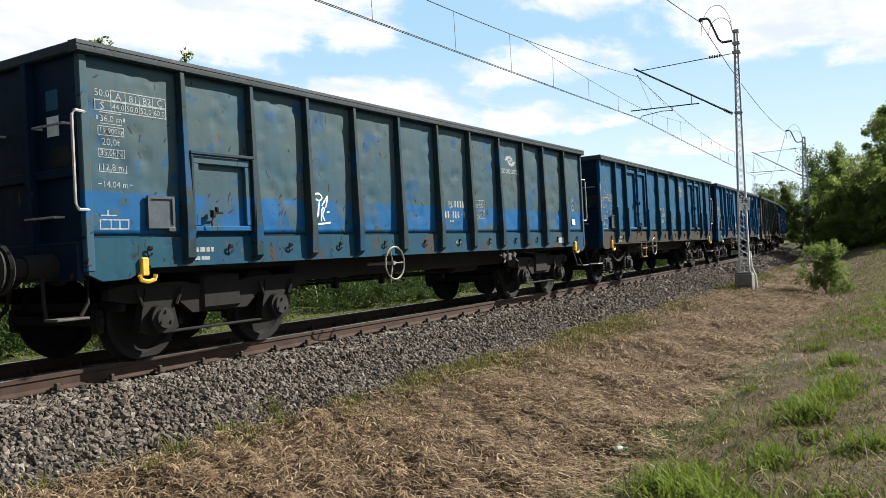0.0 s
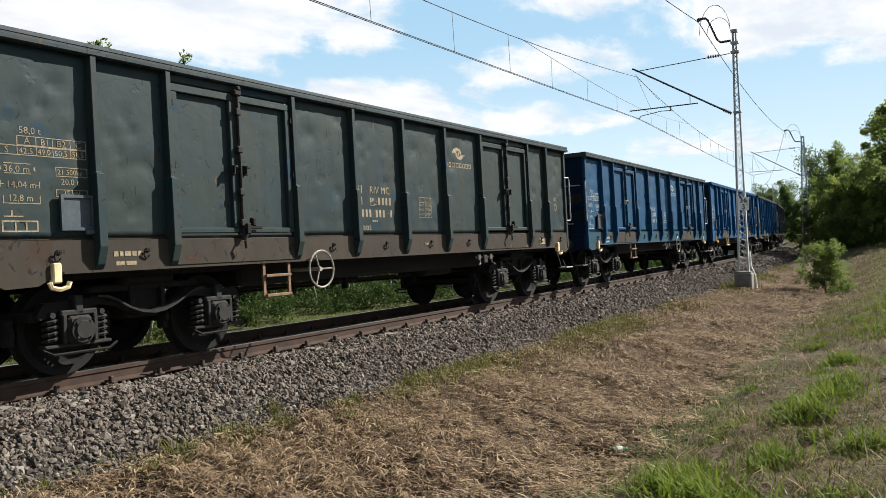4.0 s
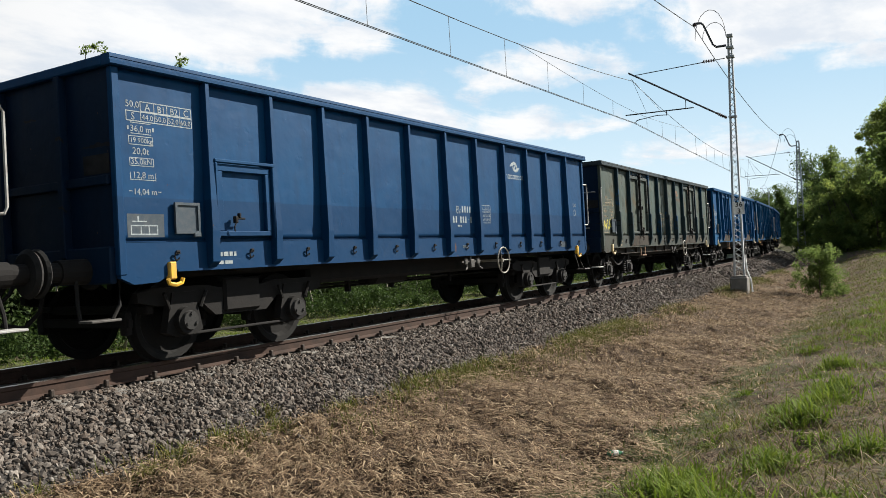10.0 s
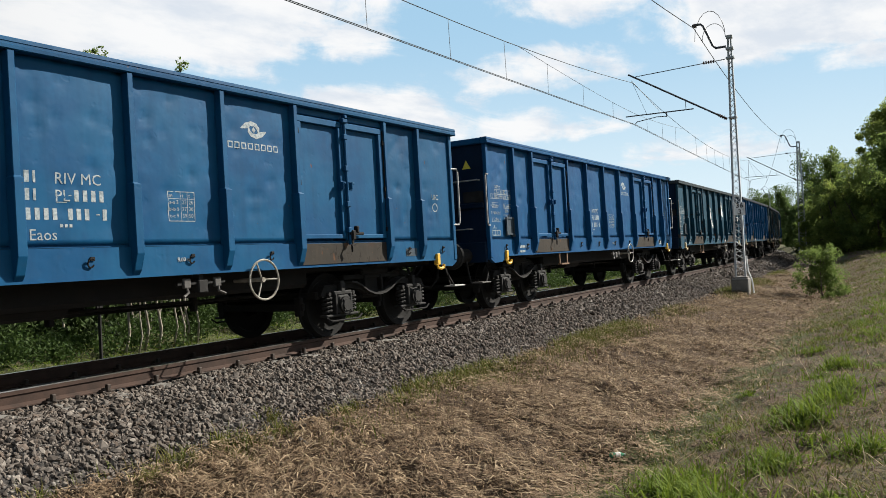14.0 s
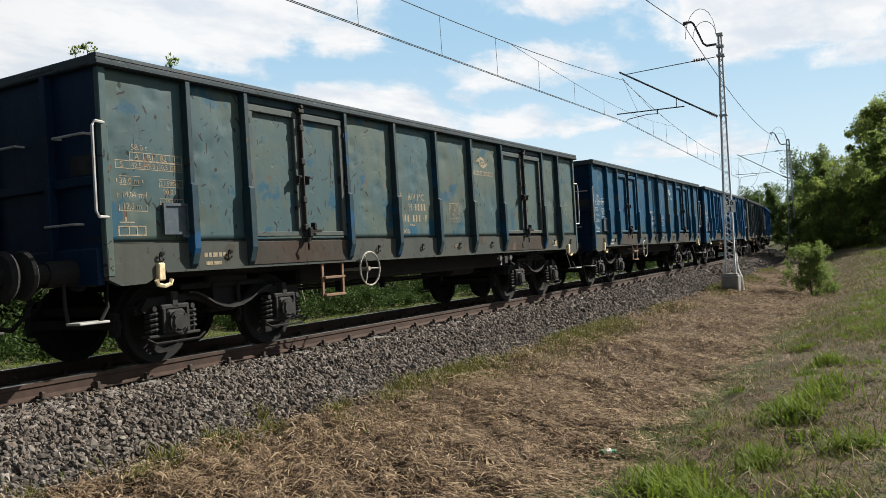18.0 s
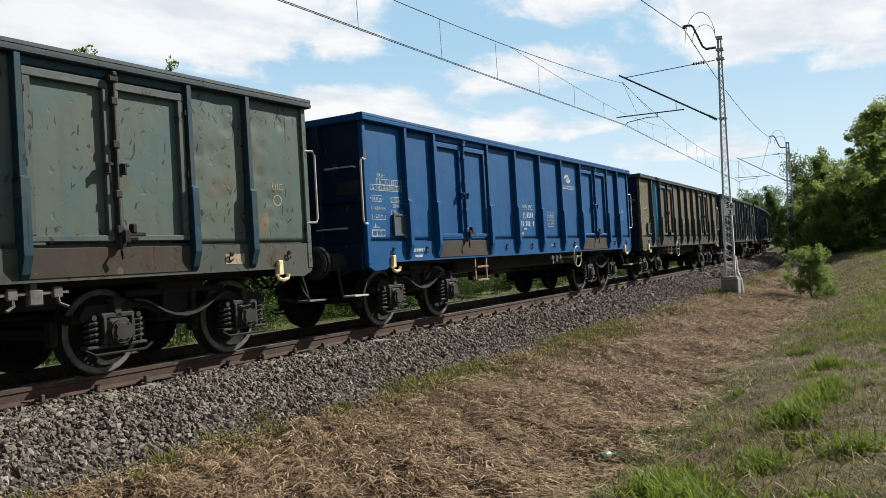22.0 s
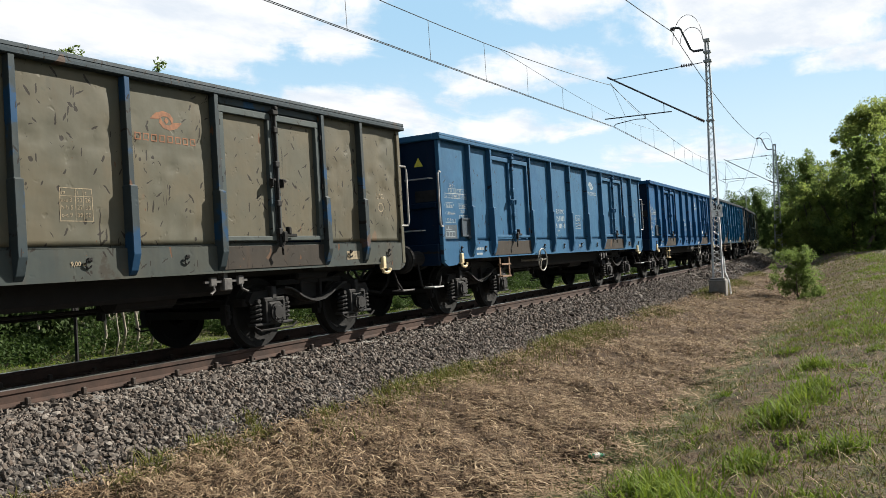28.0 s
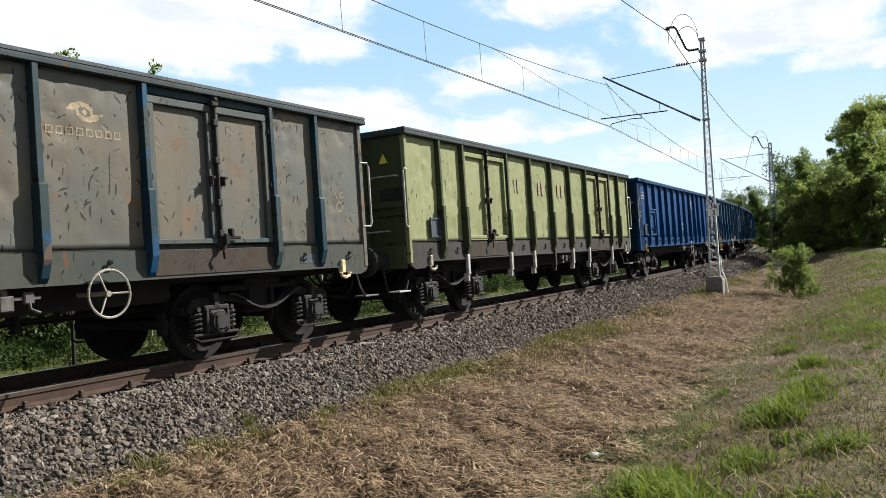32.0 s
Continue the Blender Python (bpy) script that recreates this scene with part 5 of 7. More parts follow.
def plate_bogie_side_mesh():
    """The older pattern: a deep plate frame with horn guides."""
    def build(bm):
        outline = [(-1.50, 0.80), (-1.30, 0.84), (-0.55, 0.84), (-0.35, 0.80), (0.35, 0.80), (0.55, 0.84), (1.30, 0.84), (1.50, 0.80), (1.50, 0.70), (1.22, 0.64), (0.62, 0.64), (0.42, 0.48), (-0.42, 0.48), (-0.62, 0.64), (-1.22, 0.64), (-1.50, 0.70)]
        bm_prism(bm, outline, -1.08, -0.98)
        bm_box(bm, -1.05, 1.05, -1.10, -1.04, 0.285, 0.315, 0.008)
        bm_box(bm, -0.3, 0.3, -1.12, -0.95, 0.5, 0.9, 0.03)
    return solid(build)


WHEELSETS = []


def add_bogie(wagon, x, pattern, number):
    bogie = part("bogie", cached("bolster", bogie_bolster_mesh), iron, wagon, pose(x, 0, 0), "grimy two-axle bogie, shade put into its dark colour")
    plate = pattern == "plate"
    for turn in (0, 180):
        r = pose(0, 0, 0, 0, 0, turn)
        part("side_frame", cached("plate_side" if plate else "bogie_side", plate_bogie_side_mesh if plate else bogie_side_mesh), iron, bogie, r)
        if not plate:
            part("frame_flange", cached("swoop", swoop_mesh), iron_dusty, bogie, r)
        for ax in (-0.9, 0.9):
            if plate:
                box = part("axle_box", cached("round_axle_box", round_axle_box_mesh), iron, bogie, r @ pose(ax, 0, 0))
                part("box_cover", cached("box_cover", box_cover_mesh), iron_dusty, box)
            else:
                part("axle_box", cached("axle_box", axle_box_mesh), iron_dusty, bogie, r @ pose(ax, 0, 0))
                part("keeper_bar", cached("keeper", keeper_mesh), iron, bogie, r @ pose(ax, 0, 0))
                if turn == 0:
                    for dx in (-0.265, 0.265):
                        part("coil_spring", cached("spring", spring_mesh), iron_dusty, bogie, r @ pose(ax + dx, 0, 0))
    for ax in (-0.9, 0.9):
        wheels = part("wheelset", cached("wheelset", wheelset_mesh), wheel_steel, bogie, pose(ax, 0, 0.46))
        if number in (18, 19):
            part("tyre_ring", cached("tyre_ring", tyre_ring_mesh), worn_steel, wheels, None, "bright worn tyre face")
        WHEELSETS.append((wheels, ax, number))


# ---- lettering and paint marks ----
def marks_mesh(rects, y=-0.001):
    """Flat painted bars, each (x0, z0, x1, z1), as thin slabs."""
    def build(bm):
        for x0, z0, x1, z1 in rects:
            nx, nz = max(1, round((x1 - x0) / 0.06)), max(1, round((z1 - z0) / 0.06))
            vs = [[bm.verts.new((x0 + (x1 - x0) * i / nx, y - 0.0008, z0 + (z1 - z0) * j / nz)) for j in range(nz + 1)] for i in range(nx + 1)]
            for i in range(nx):
                for j in range(nz):
                    bm.faces.new((vs[i][j], vs[i + 1][j], vs[i + 1][j + 1], vs[i][j + 1]))
    return solid(build)


def frame_rects(x0, z0, x1, z1, t=0.012):
    return [(x0, z0, x1, z0 + t), (x0, z1 - t, x1, z1), (x0, z0 + t, x0 + t, z1 - t), (x1 - t, z0 + t, x1, z1 - t)]


def bar_row(rng, x, z, widths, h, gap=0.018):
    out = []
    for w in widths:
        out.append((x, z, x + w, z + h))
        x += w + gap
    return out


def joined(pieces):
    """Several meshes as one."""
    bm = bmesh.new()
    for me in pieces:
        bm.from_mesh(me)
    return as_mesh("marks", bm)


def load_table_mesh(stacked):
    """The load table with its figures; stacked in one column on the narrow-bay wagons."""
    if stacked:
        r = frame_rects(0.18, 2.70, 0.86, 2.81, 0.010) + frame_rects(0.0, 2.59, 0.86, 2.70, 0.010) + [(x, 2.60, x + 0.008, 2.80) for x in (0.35, 0.52, 0.69)] + [(0.18, 2.60, 0.188, 2.70)]
        r += frame_rects(0.02, 2.345, 0.32, 2.44, 0.008) + frame_rects(0.02, 2.125, 0.32, 2.215, 0.008) + [(0.02, 1.98, 0.34, 1.988), (0.02, 1.99, 0.028, 2.06), (0.332, 1.99, 0.34, 2.06), (0.0, 1.86, 0.04, 1.868), (0.36, 1.86, 0.40, 1.868)]
        r += [(0.05, 2.58, 0.30, 2.572), (0.05, 2.468, 0.30, 2.46), (0.01, 2.50, 0.03, 2.54), (0.32, 2.50, 0.34, 2.54)]
        words = ((("50,0", 0.10, 0.0, 2.735)), ("A", 0.11, 0.235, 2.715), ("B1", 0.10, 0.395, 2.715), ("B2", 0.10, 0.565, 2.715), ("C", 0.11, 0.745, 2.715), ("S", 0.11, 0.06, 2.605), ("44,0", 0.083, 0.195, 2.615), ("50,0", 0.083, 0.362, 2.615),
                 ("52,0", 0.083, 0.532, 2.615), ("60,0", 0.083, 0.70, 2.615), ("36,0 m", 0.095, 0.045, 2.485), ("19 900kg", 0.075, 0.035, 2.37), ("20,0t", 0.10, 0.06, 2.25), ("35,0kN", 0.088, 0.035, 2.145), ("12,8 m", 0.095, 0.05, 2.00), ("14,04 m", 0.09, 0.05, 1.83))
    else:
        r = frame_rects(0.17, 2.195, 0.86, 2.285, 0.008) + frame_rects(0.0, 2.105, 0.86, 2.195, 0.008) + [(x, 2.115, x + 0.007, 2.275) for x in (0.345, 0.515, 0.69)] + [(0.17, 2.115, 0.177, 2.195)]
        r += [(0.04, 1.935, 0.29, 1.942), (0.04, 2.025, 0.29, 2.032), (0.0, 1.965, 0.015, 2.0), (0.315, 1.965, 0.33, 2.0)] + frame_rects(0.53, 1.93, 0.86, 2.02, 0.007) + frame_rects(0.53, 1.74, 0.86, 1.81, 0.007)
        r += [(0.0, 1.835, 0.035, 1.842), (0.33, 1.835, 0.37, 1.842), (0.0, 1.81, 0.008, 1.87), (0.362, 1.81, 0.37, 1.87), (0.02, 1.665, 0.37, 1.673), (0.02, 1.673, 0.028, 1.74), (0.362, 1.673, 0.37, 1.74)]
        words = (("58,0 t", 0.09, 0.19, 2.305), ("A", 0.09, 0.235, 2.21), ("B1", 0.085, 0.39, 2.21), ("B2", 0.085, 0.56, 2.21), ("C", 0.09, 0.745, 2.21), ("S", 0.09, 0.055, 2.12), ("42,5", 0.076, 0.187, 2.122), ("49,0", 0.076, 0.36, 2.122),
                 ("50,5", 0.076, 0.53, 2.122), ("58,5", 0.076, 0.705, 2.122), ("36,0 m", 0.088, 0.035, 1.95), ("21 500kg", 0.07, 0.545, 1.95), ("20,0 t", 0.08, 0.58, 1.855), ("35 kN", 0.07, 0.60, 1.752), ("14,04 m", 0.085, 0.055, 1.81), ("12,8 m", 0.085, 0.065, 1.69))
    r += [(0.02, 1.545, 0.20, 1.557), (0.085, 1.557, 0.105, 1.605)] + frame_rects(0.0, 1.41, 0.34, 1.515, 0.014) + [(0.10 * k + 0.02, 1.42, 0.10 * k + 0.034, 1.505) for k in (1, 2)]
    return joined([marks_mesh(r)] + [text_mesh(body, size, "LEFT", dx, z) for body, size, dx, z in words])


def number_rects():
    """The wagon's number as plain bars."""
    r = bar_row(None, 0.0, 1.945, (0.046, 0.024), 0.11, 0.036) + bar_row(None, 0.0, 1.78, (0.046, 0.024), 0.11, 0.036)
    r += [(0.43, 1.83, 0.46, 1.84)] + bar_row(None, 0.49, 1.78, (0.046, 0.046, 0.046, 0.046), 0.11, 0.044)
    r += bar_row(None, 0.0, 1.60, (0.046, 0.046, 0.046, 0.046), 0.11, 0.041) + bar_row(None, 0.42, 1.60, (0.046, 0.046, 0.046), 0.11, 0.041)
    r += [(0.72, 1.65, 0.76, 1.662), (0.79, 1.60, 0.836, 1.71), (0.30, 1.765, 0.41, 1.773)]
    r += bar_row(None, 0.33, 1.53, (0.03, 0.03, 0.03), 0.03)
    return r


def brand_mesh():
    """The operator's emblem: an eye of two pointed crescents round a small lozenge."""
    def build(bm):
        def strip(outer, inner):
            vs = [(bm.verts.new((0.45 + a[0], -0.0018, 2.73 + a[1])), bm.verts.new((0.45 + b[0], -0.0018, 2.73 + b[1]))) for a, b in zip(outer, inner)]
            for (a, b), (c, e) in zip(vs, vs[1:]):
                bm.faces.new((a, b, e, c))
        for turn in (1, -1):
            outer = [(turn * x, turn * z) for x, z in ((-0.215, 0.01), (-0.14, 0.075), (-0.04, 0.105), (0.05, 0.085), (0.10, 0.03), (0.09, -0.02))]
            inner = [(turn * x, turn * z) for x, z in ((-0.205, 0.0), (-0.10, 0.012), (-0.045, 0.045), (0.015, 0.045), (0.055, 0.012), (0.075, -0.03))]
            strip(outer, inner)
        strip([(-0.032, 0.0), (0.0, 0.038)], [(0.0, -0.038), (0.032, 0.0)])
    return solid(build)


def brand_bars_mesh():
    """The operator's name as eight plain hollow blocks."""
    return marks_mesh([b for k in range(8) for b in frame_rects(0.02 + 0.108 * k, 2.485, 0.098 + 0.108 * k, 2.565, 0.014)])


def ring_mark_mesh():
    def build(bm):
        a = [[bm.verts.new((r * math.cos(k * 0.3927), -0.0018, 1.88 + r * math.sin(k * 0.3927))) for k in range(16)] for r in (0.058, 0.072)]
        for k in range(16):
            bm.faces.new((a[0][k], a[0][(k + 1) % 16], a[1][(k + 1) % 16], a[1][k]))
    return solid(build)


def axle_table_rects():
    r = frame_rects(0.0, 1.60, 0.36, 1.93, 0.008)
    return r + [(0.008, 1.845, 0.352, 1.851), (0.168, 1.608, 0.174, 1.922), (0.255, 1.608, 0.261, 1.922)]


STROKES = {
    "A": ((0, 0), (0.3, 1), (0.6, 0)), "a": ((0.1, 0.4), (0.5, 0.4)), "D": ((0.05, 0), (0.05, 1), (0.45, 0.85), (0.6, 0.5), (0.45, 0.12), (0.0, 0.0)),
    "E": ((0.55, 0.95), (0.15, 0.9), (0.1, 0.5), (0.12, 0.08), (0.6, 0.1)), "e": ((0.1, 0.5), (0.48, 0.52)), "I": ((0.3, 0), (0.3, 0.95)), "K": ((0.05, 1), (0.05, 0)), "k": ((0.55, 1), (0.1, 0.5), (0.6, 0)),
    "L": ((0.1, 1), (0.08, 0.08), (0.6, 0.1)), "M": ((0, 0), (0.08, 1), (0.3, 0.4), (0.55, 1), (0.62, 0)), "O": ((0.3, 1), (0.08, 0.75), (0.05, 0.3), (0.3, 0), (0.55, 0.3), (0.52, 0.75), (0.3, 1.0)),
    "R": ((0.08, 0), (0.08, 0.95), (0.42, 0.92), (0.5, 0.68), (0.12, 0.48), (0.6, 0)), "S": ((0.55, 0.85), (0.3, 1), (0.08, 0.75), (0.5, 0.35), (0.35, 0.03), (0.02, 0.15)), "T": ((0.0, 0.95), (0.7, 1.0)), "t": ((0.35, 0.97), (0.32, 0)),
    "U": ((0.05, 1), (0.08, 0.2), (0.3, 0), (0.52, 0.2), (0.55, 1)), "V": ((0.0, 1), (0.28, 0), (0.6, 1)), "Y": ((0.0, 1), (0.3, 0.5)), "y": ((0.62, 1), (0.1, -0.2)), ".": ((0.1, 0.0), (0.16, 0.1)), "'": ((0.1, 0.6), (0.16, 0.72)),
    "W": ((0, 1), (0.2, 0), (0.35, 0.7), (0.5, 0), (0.65, 1)), "Z": ((0.0, 0.9), (0.6, 1), (0.05, 0.1), (0.65, 0)),
}


def sprayed_mesh(lines, thick):
    """Sprayed lettering and flourishes: soft-cornered ribbons. lines: points (x, z), or (word, x, z, letter width, height, slant)."""
    paths = []
    for line in lines:
        if isinstance(line[0], str):
            word, x, z, w, h, slant = line
            for ch in word:
                paths.append([(x + w * 1.25 * (px + slant * pz), z + h * pz) for px, pz in STROKES[ch]])
                if ch not in "AYTKE":
                    x += w * (0.45 if ch in "I.'" else 1.0)
        else:
            paths.append(list(line))

    def build(bm):
        for k, path in enumerate(paths):
            pts = []
            for a, b in zip(path, path[1:]):
                n = max(2, int(math.hypot(b[0] - a[0], b[1] - a[1]) / 0.035))
                pts += [(a[0] + (b[0] - a[0]) * i / n, a[1] + (b[1] - a[1]) * i / n) for i in range(n)]
            pts.append(path[-1])
            for _ in range(2):
                pts = [pts[0]] + [((p[0] + 2 * q[0] + r[0]) / 4, (p[1] + 2 * q[1] + r[1]) / 4) for p, q, r in zip(pts, pts[1:], pts[2:])] + [pts[-1]]
            vs, last = [], len(pts) - 1
            for j, (x, z) in enumerate(pts):
                (xa, za), (xb, zb) = pts[max(j - 1, 0)], pts[min(j + 1, last)]
                d = math.hypot(xb - xa, zb - za) or 1
                w = thick / 2 * (0.7 if j in (0, last) else 1.0 + 0.15 * math.sin(1.7 * j + k))
                vs.append([bm.verts.new((x + s * (zb - za) / d * w, -0.001 - 0.0002 * k, z - s * (xb - xa) / d * w)) for s in (1, -1)])
            for (a, b), (c, e) in zip(vs, vs[1:]):
                bm.faces.new((a, b, e, c))
    return solid(build)


def text_mesh(body, size, align="CENTER", dx=0.0, z=0.0):
    data = bpy.data.curves.new("lettering", "FONT")
    data.body, data.size, data.extrude, data.resolution_u = body, size, 0.001, 2
    data.space_line = 1.2
    data.align_x = align
    data.offset = 0.02 * size if align == "CENTER" else 0.0
    data.align_y = "CENTER" if align == "CENTER" else "TOP_BASELINE"
    ob = new("lettering", data)
    bpy.context.view_layer.update()
    me = bpy.data.meshes.new_from_object(ob.evaluated_get(bpy.context.evaluated_depsgraph_get()))
    bpy.data.objects.remove(ob)
    me.materials.clear()
    if align == "LEFT":
        me.transform(pose(dx, -0.0014, z, 90))
    return me


def placard_mesh():
    def build(bm):
        for x0, z0, x1, z1 in frame_rects(0.0, 1.42, 0.34, 1.76, 0.03):
            bm_box(bm, x0, x1, -0.03, 0.0, z0, z1)
        bm_box(bm, 0.02, 0.32, -0.012, 0.0, 1.44, 1.74)
        bm_box(bm, 0.24, 0.34, -0.04, -0.01, 1.38, 1.43, 0.008)
    return solid(build)


# ---- the makeup of each wagon ----
class Livery:
    def __init__(self, panel, rib, sill, marks, label, rust_sill=True, steps=step_rust, hook=hook_cream, end=None):
        self.panel, self.rib, self.sill, self.marks, self.label = panel, rib, sill, marks, label
        self.rust_sill, self.steps, self.hook, self.end = rust_sill, steps, hook, end or rib
        self.dent = 0.35 if panel in (paint_bright_blue, paint_slate, paint_steel, paint_navy) else (1.15 if panel in (paint_dented_blue, paint_teal) else 1.0)

    def recoated(self, number):
        """The same livery in one wagon's own weathered coat."""
        mine, own = Livery(self.panel, self.rib, self.sill, self.marks, self.label, self.rust_sill, self.steps, self.hook, self.end), coat(number)
        mine.bright_handles = number in (4, 5)
        clean = self.panel in (paint_bright_blue, paint_slate, paint_steel, paint_navy, paint_blue)
        mine.rim = (own or self.rib) if clean else paint_rim
        mine.lock = (own or self.rib) if clean or self.panel in (paint_teal, paint_dented_blue) else iron_dusty
        mine.frame = paint_leaf_frame if self.panel in (paint_tan, paint_olive, paint_tan_grey) else (own or self.panel)
        if number == 22:
            mine.frame = paint_dark_blue
        mine.brand = rust_stencil if number in (7, 9, 18, 20, 24) else self.marks
        if own:
            if self.rib is self.panel:
                mine.rib = own
            if self.sill is self.panel:
                mine.sill = own
            mine.panel, mine.dent = own, self.dent
        return mine


LIVERIES = {
    "two_tone": Livery(paint_olive, paint_rib_faded, paint_blue_sill, stencil, "open freight wagon in faded olive over blue, ribbed steel sides", False, hook=hook_yellow, end=paint_shaded_end),
    "teal_faded": Livery(paint_teal, paint_dark_blue, paint_rusty_sill, stencil_cream, "open freight wagon in blotchy faded teal, rusty ribbed sides", hook=hook_yellow, end=paint_shaded_end),
    "teal": Livery(paint_teal, paint_teal, paint_blue_sill, stencil, "open freight wagon in scratched teal-blue paint with dented sides", steps=step_rust, end=paint_shaded_end),
    "olive_dark": Livery(paint_olive_dark, paint_olive_dark, paint_rusty_sill, stencil_cream, "open freight wagon in dark grimy olive, dull ribbed sides", end=paint_shaded_end),
    "olive": Livery(paint_olive, paint_rib_faded, paint_grey_sill, stencil_cream, "open freight wagon in faded olive with rust scratches and blue-grey ribs", end=paint_shaded_end),
    "tan": Livery(paint_tan, paint_rib_blue, paint_grey_sill, stencil_cream, "open freight wagon bleached to tan with rust scars and blue ribs", end=paint_shaded_end),
    "tan_grey": Livery(paint_tan_grey, paint_rib_faded, paint_grey_sill, stencil_cream, "open freight wagon bleached grey-tan with rusty scratches", end=paint_olive_dark),
    "olive_patched": Livery(paint_olive, paint_rib_faded, paint_grey_sill, stencil, "open freight wagon in grey-olive with fresh blue touch-up patches", False, bare_steel, hook_yellow, paint_blue),
    "blue": Livery(paint_blue, paint_blue, paint_blue, stencil, "open freight wagon in blue paint with shallow dents", True, hook=hook_yellow, end=paint_shaded_end),
    "bright_blue": Livery(paint_bright_blue, paint_bright_blue, paint_bright_blue, stencil, "open freight wagon in clean bright blue paint", True, hook=hook_cream, end=paint_shaded_end),
    "dented_blue": Livery(paint_dented_blue, paint_dented_blue, paint_blue_sill, stencil, "open freight wagon in light blue, heavily dented sides", hook=hook_cream, end=paint_shaded_end),
    "dark_blue": Livery(paint_dark_blue, paint_dark_blue, paint_grey_sill, stencil, "open freight wagon in dark weathered blue", hook=hook_cream, end=paint_shaded_end),
    "slate": Livery(paint_slate, paint_slate, paint_slate, stencil, "open freight wagon in dark slate blue, smooth repainted sides", True, step_yellow, end=paint_shaded_end),
    "steel": Livery(paint_steel, paint_steel, paint_steel, stencil, "open freight wagon in pale steel-blue paint", True, hook=hook_cream, end=paint_shaded_end),
    "navy": Livery(paint_navy, paint_navy, paint_navy, stencil, "open freight wagon in deep navy blue with narrow bays", False, hook=hook_yellow, end=paint_shaded_end),
    "green": Livery(paint_green, paint_green_dark, iron_dusty, stencil_cream, "open freight wagon in bleached yellow-green with dark ribs", True, hook=wheel_white, end=paint_green_dark),
}
# livery, pattern of the sides, place of the hand-brake wheel, foot of the step, extras
TRAIN = [
    ("teal", "A", -2.1, 0.56, ""), ("two_tone", "B", -1.4, 0, "tag"), ("teal_faded", "A", -2.1, 0.6, ""), ("teal", "A", -2.1, 0.56, "cream"), ("olive_dark", "A", -2.1, 0.6, ""),
    ("teal", "A", 1.75, 0.6, ""), ("blue", "A", 1.75, 0.7, ""), ("dented_blue", "A", -2.1, 0.7, ""), ("olive", "A", 1.75, 0.7, ""), ("navy", "B", 1.9, 0, ""),
    ("olive", "A", 1.75, 0.75, "yellow"), ("bright_blue", "A", 1.75, 0.7, ""), ("blue", "A", 1.75, 0.7, ""), ("blue", "A", 1.75, 0.75, ""), ("teal", "A", 1.75, 0.7, "white"),
    ("teal", "A", -2.1, 0.75, ""), ("olive", "A", -2.1, 0.56, ""), ("dark_blue", "A", -2.1, 0.58, ""), ("dented_blue", "A", -2.1, 0.6, ""), ("olive", "A", -2.1, 0.58, ""),
    ("bright_blue", "A", 1.75, 0.58, ""), ("tan", "A", -2.1, 0.75, "odd_panel"), ("olive_dark", "A", 1.75, 0.75, ""), ("olive_patched", "A", -2.1, 0.75, ""), ("olive_dark", "A", -2.1, 0.7, ""),
    ("tan", "A", -2.1, 0.56, ""), ("steel", "A", -2.1, 0.6, ""), ("slate", "A", 1.75, 0.62, ""), ("dented_blue", "A", -2.1, 0.62, "small"), ("tan_grey", "A", 1.75, 0.62, ""),
    ("green", "C", 0, 0, ""), ("navy", "B", 1.9, 0, ""), ("slate", "A", 1.75, 0.6, ""), ("slate", "A", 1.75, 0.6, ""), ("navy", "B", 1.9, 0, ""), ("blue", "A", -2.1, 0.6, ""),
    ("olive_dark", "A", -2.1, 0.6, ""),
]
PITCH, FIRST = 14.04, -1
# slack in the couplings: metres by which a wagon stands behind its even place
SLACK = {15: 0.10, 16: 0.14, 17: 0.15, 18: 0.17, 19: 0.18, 20: 0.14, 21: 0.16, 22: 0.08, 28: 0.10, 29: 0.06}


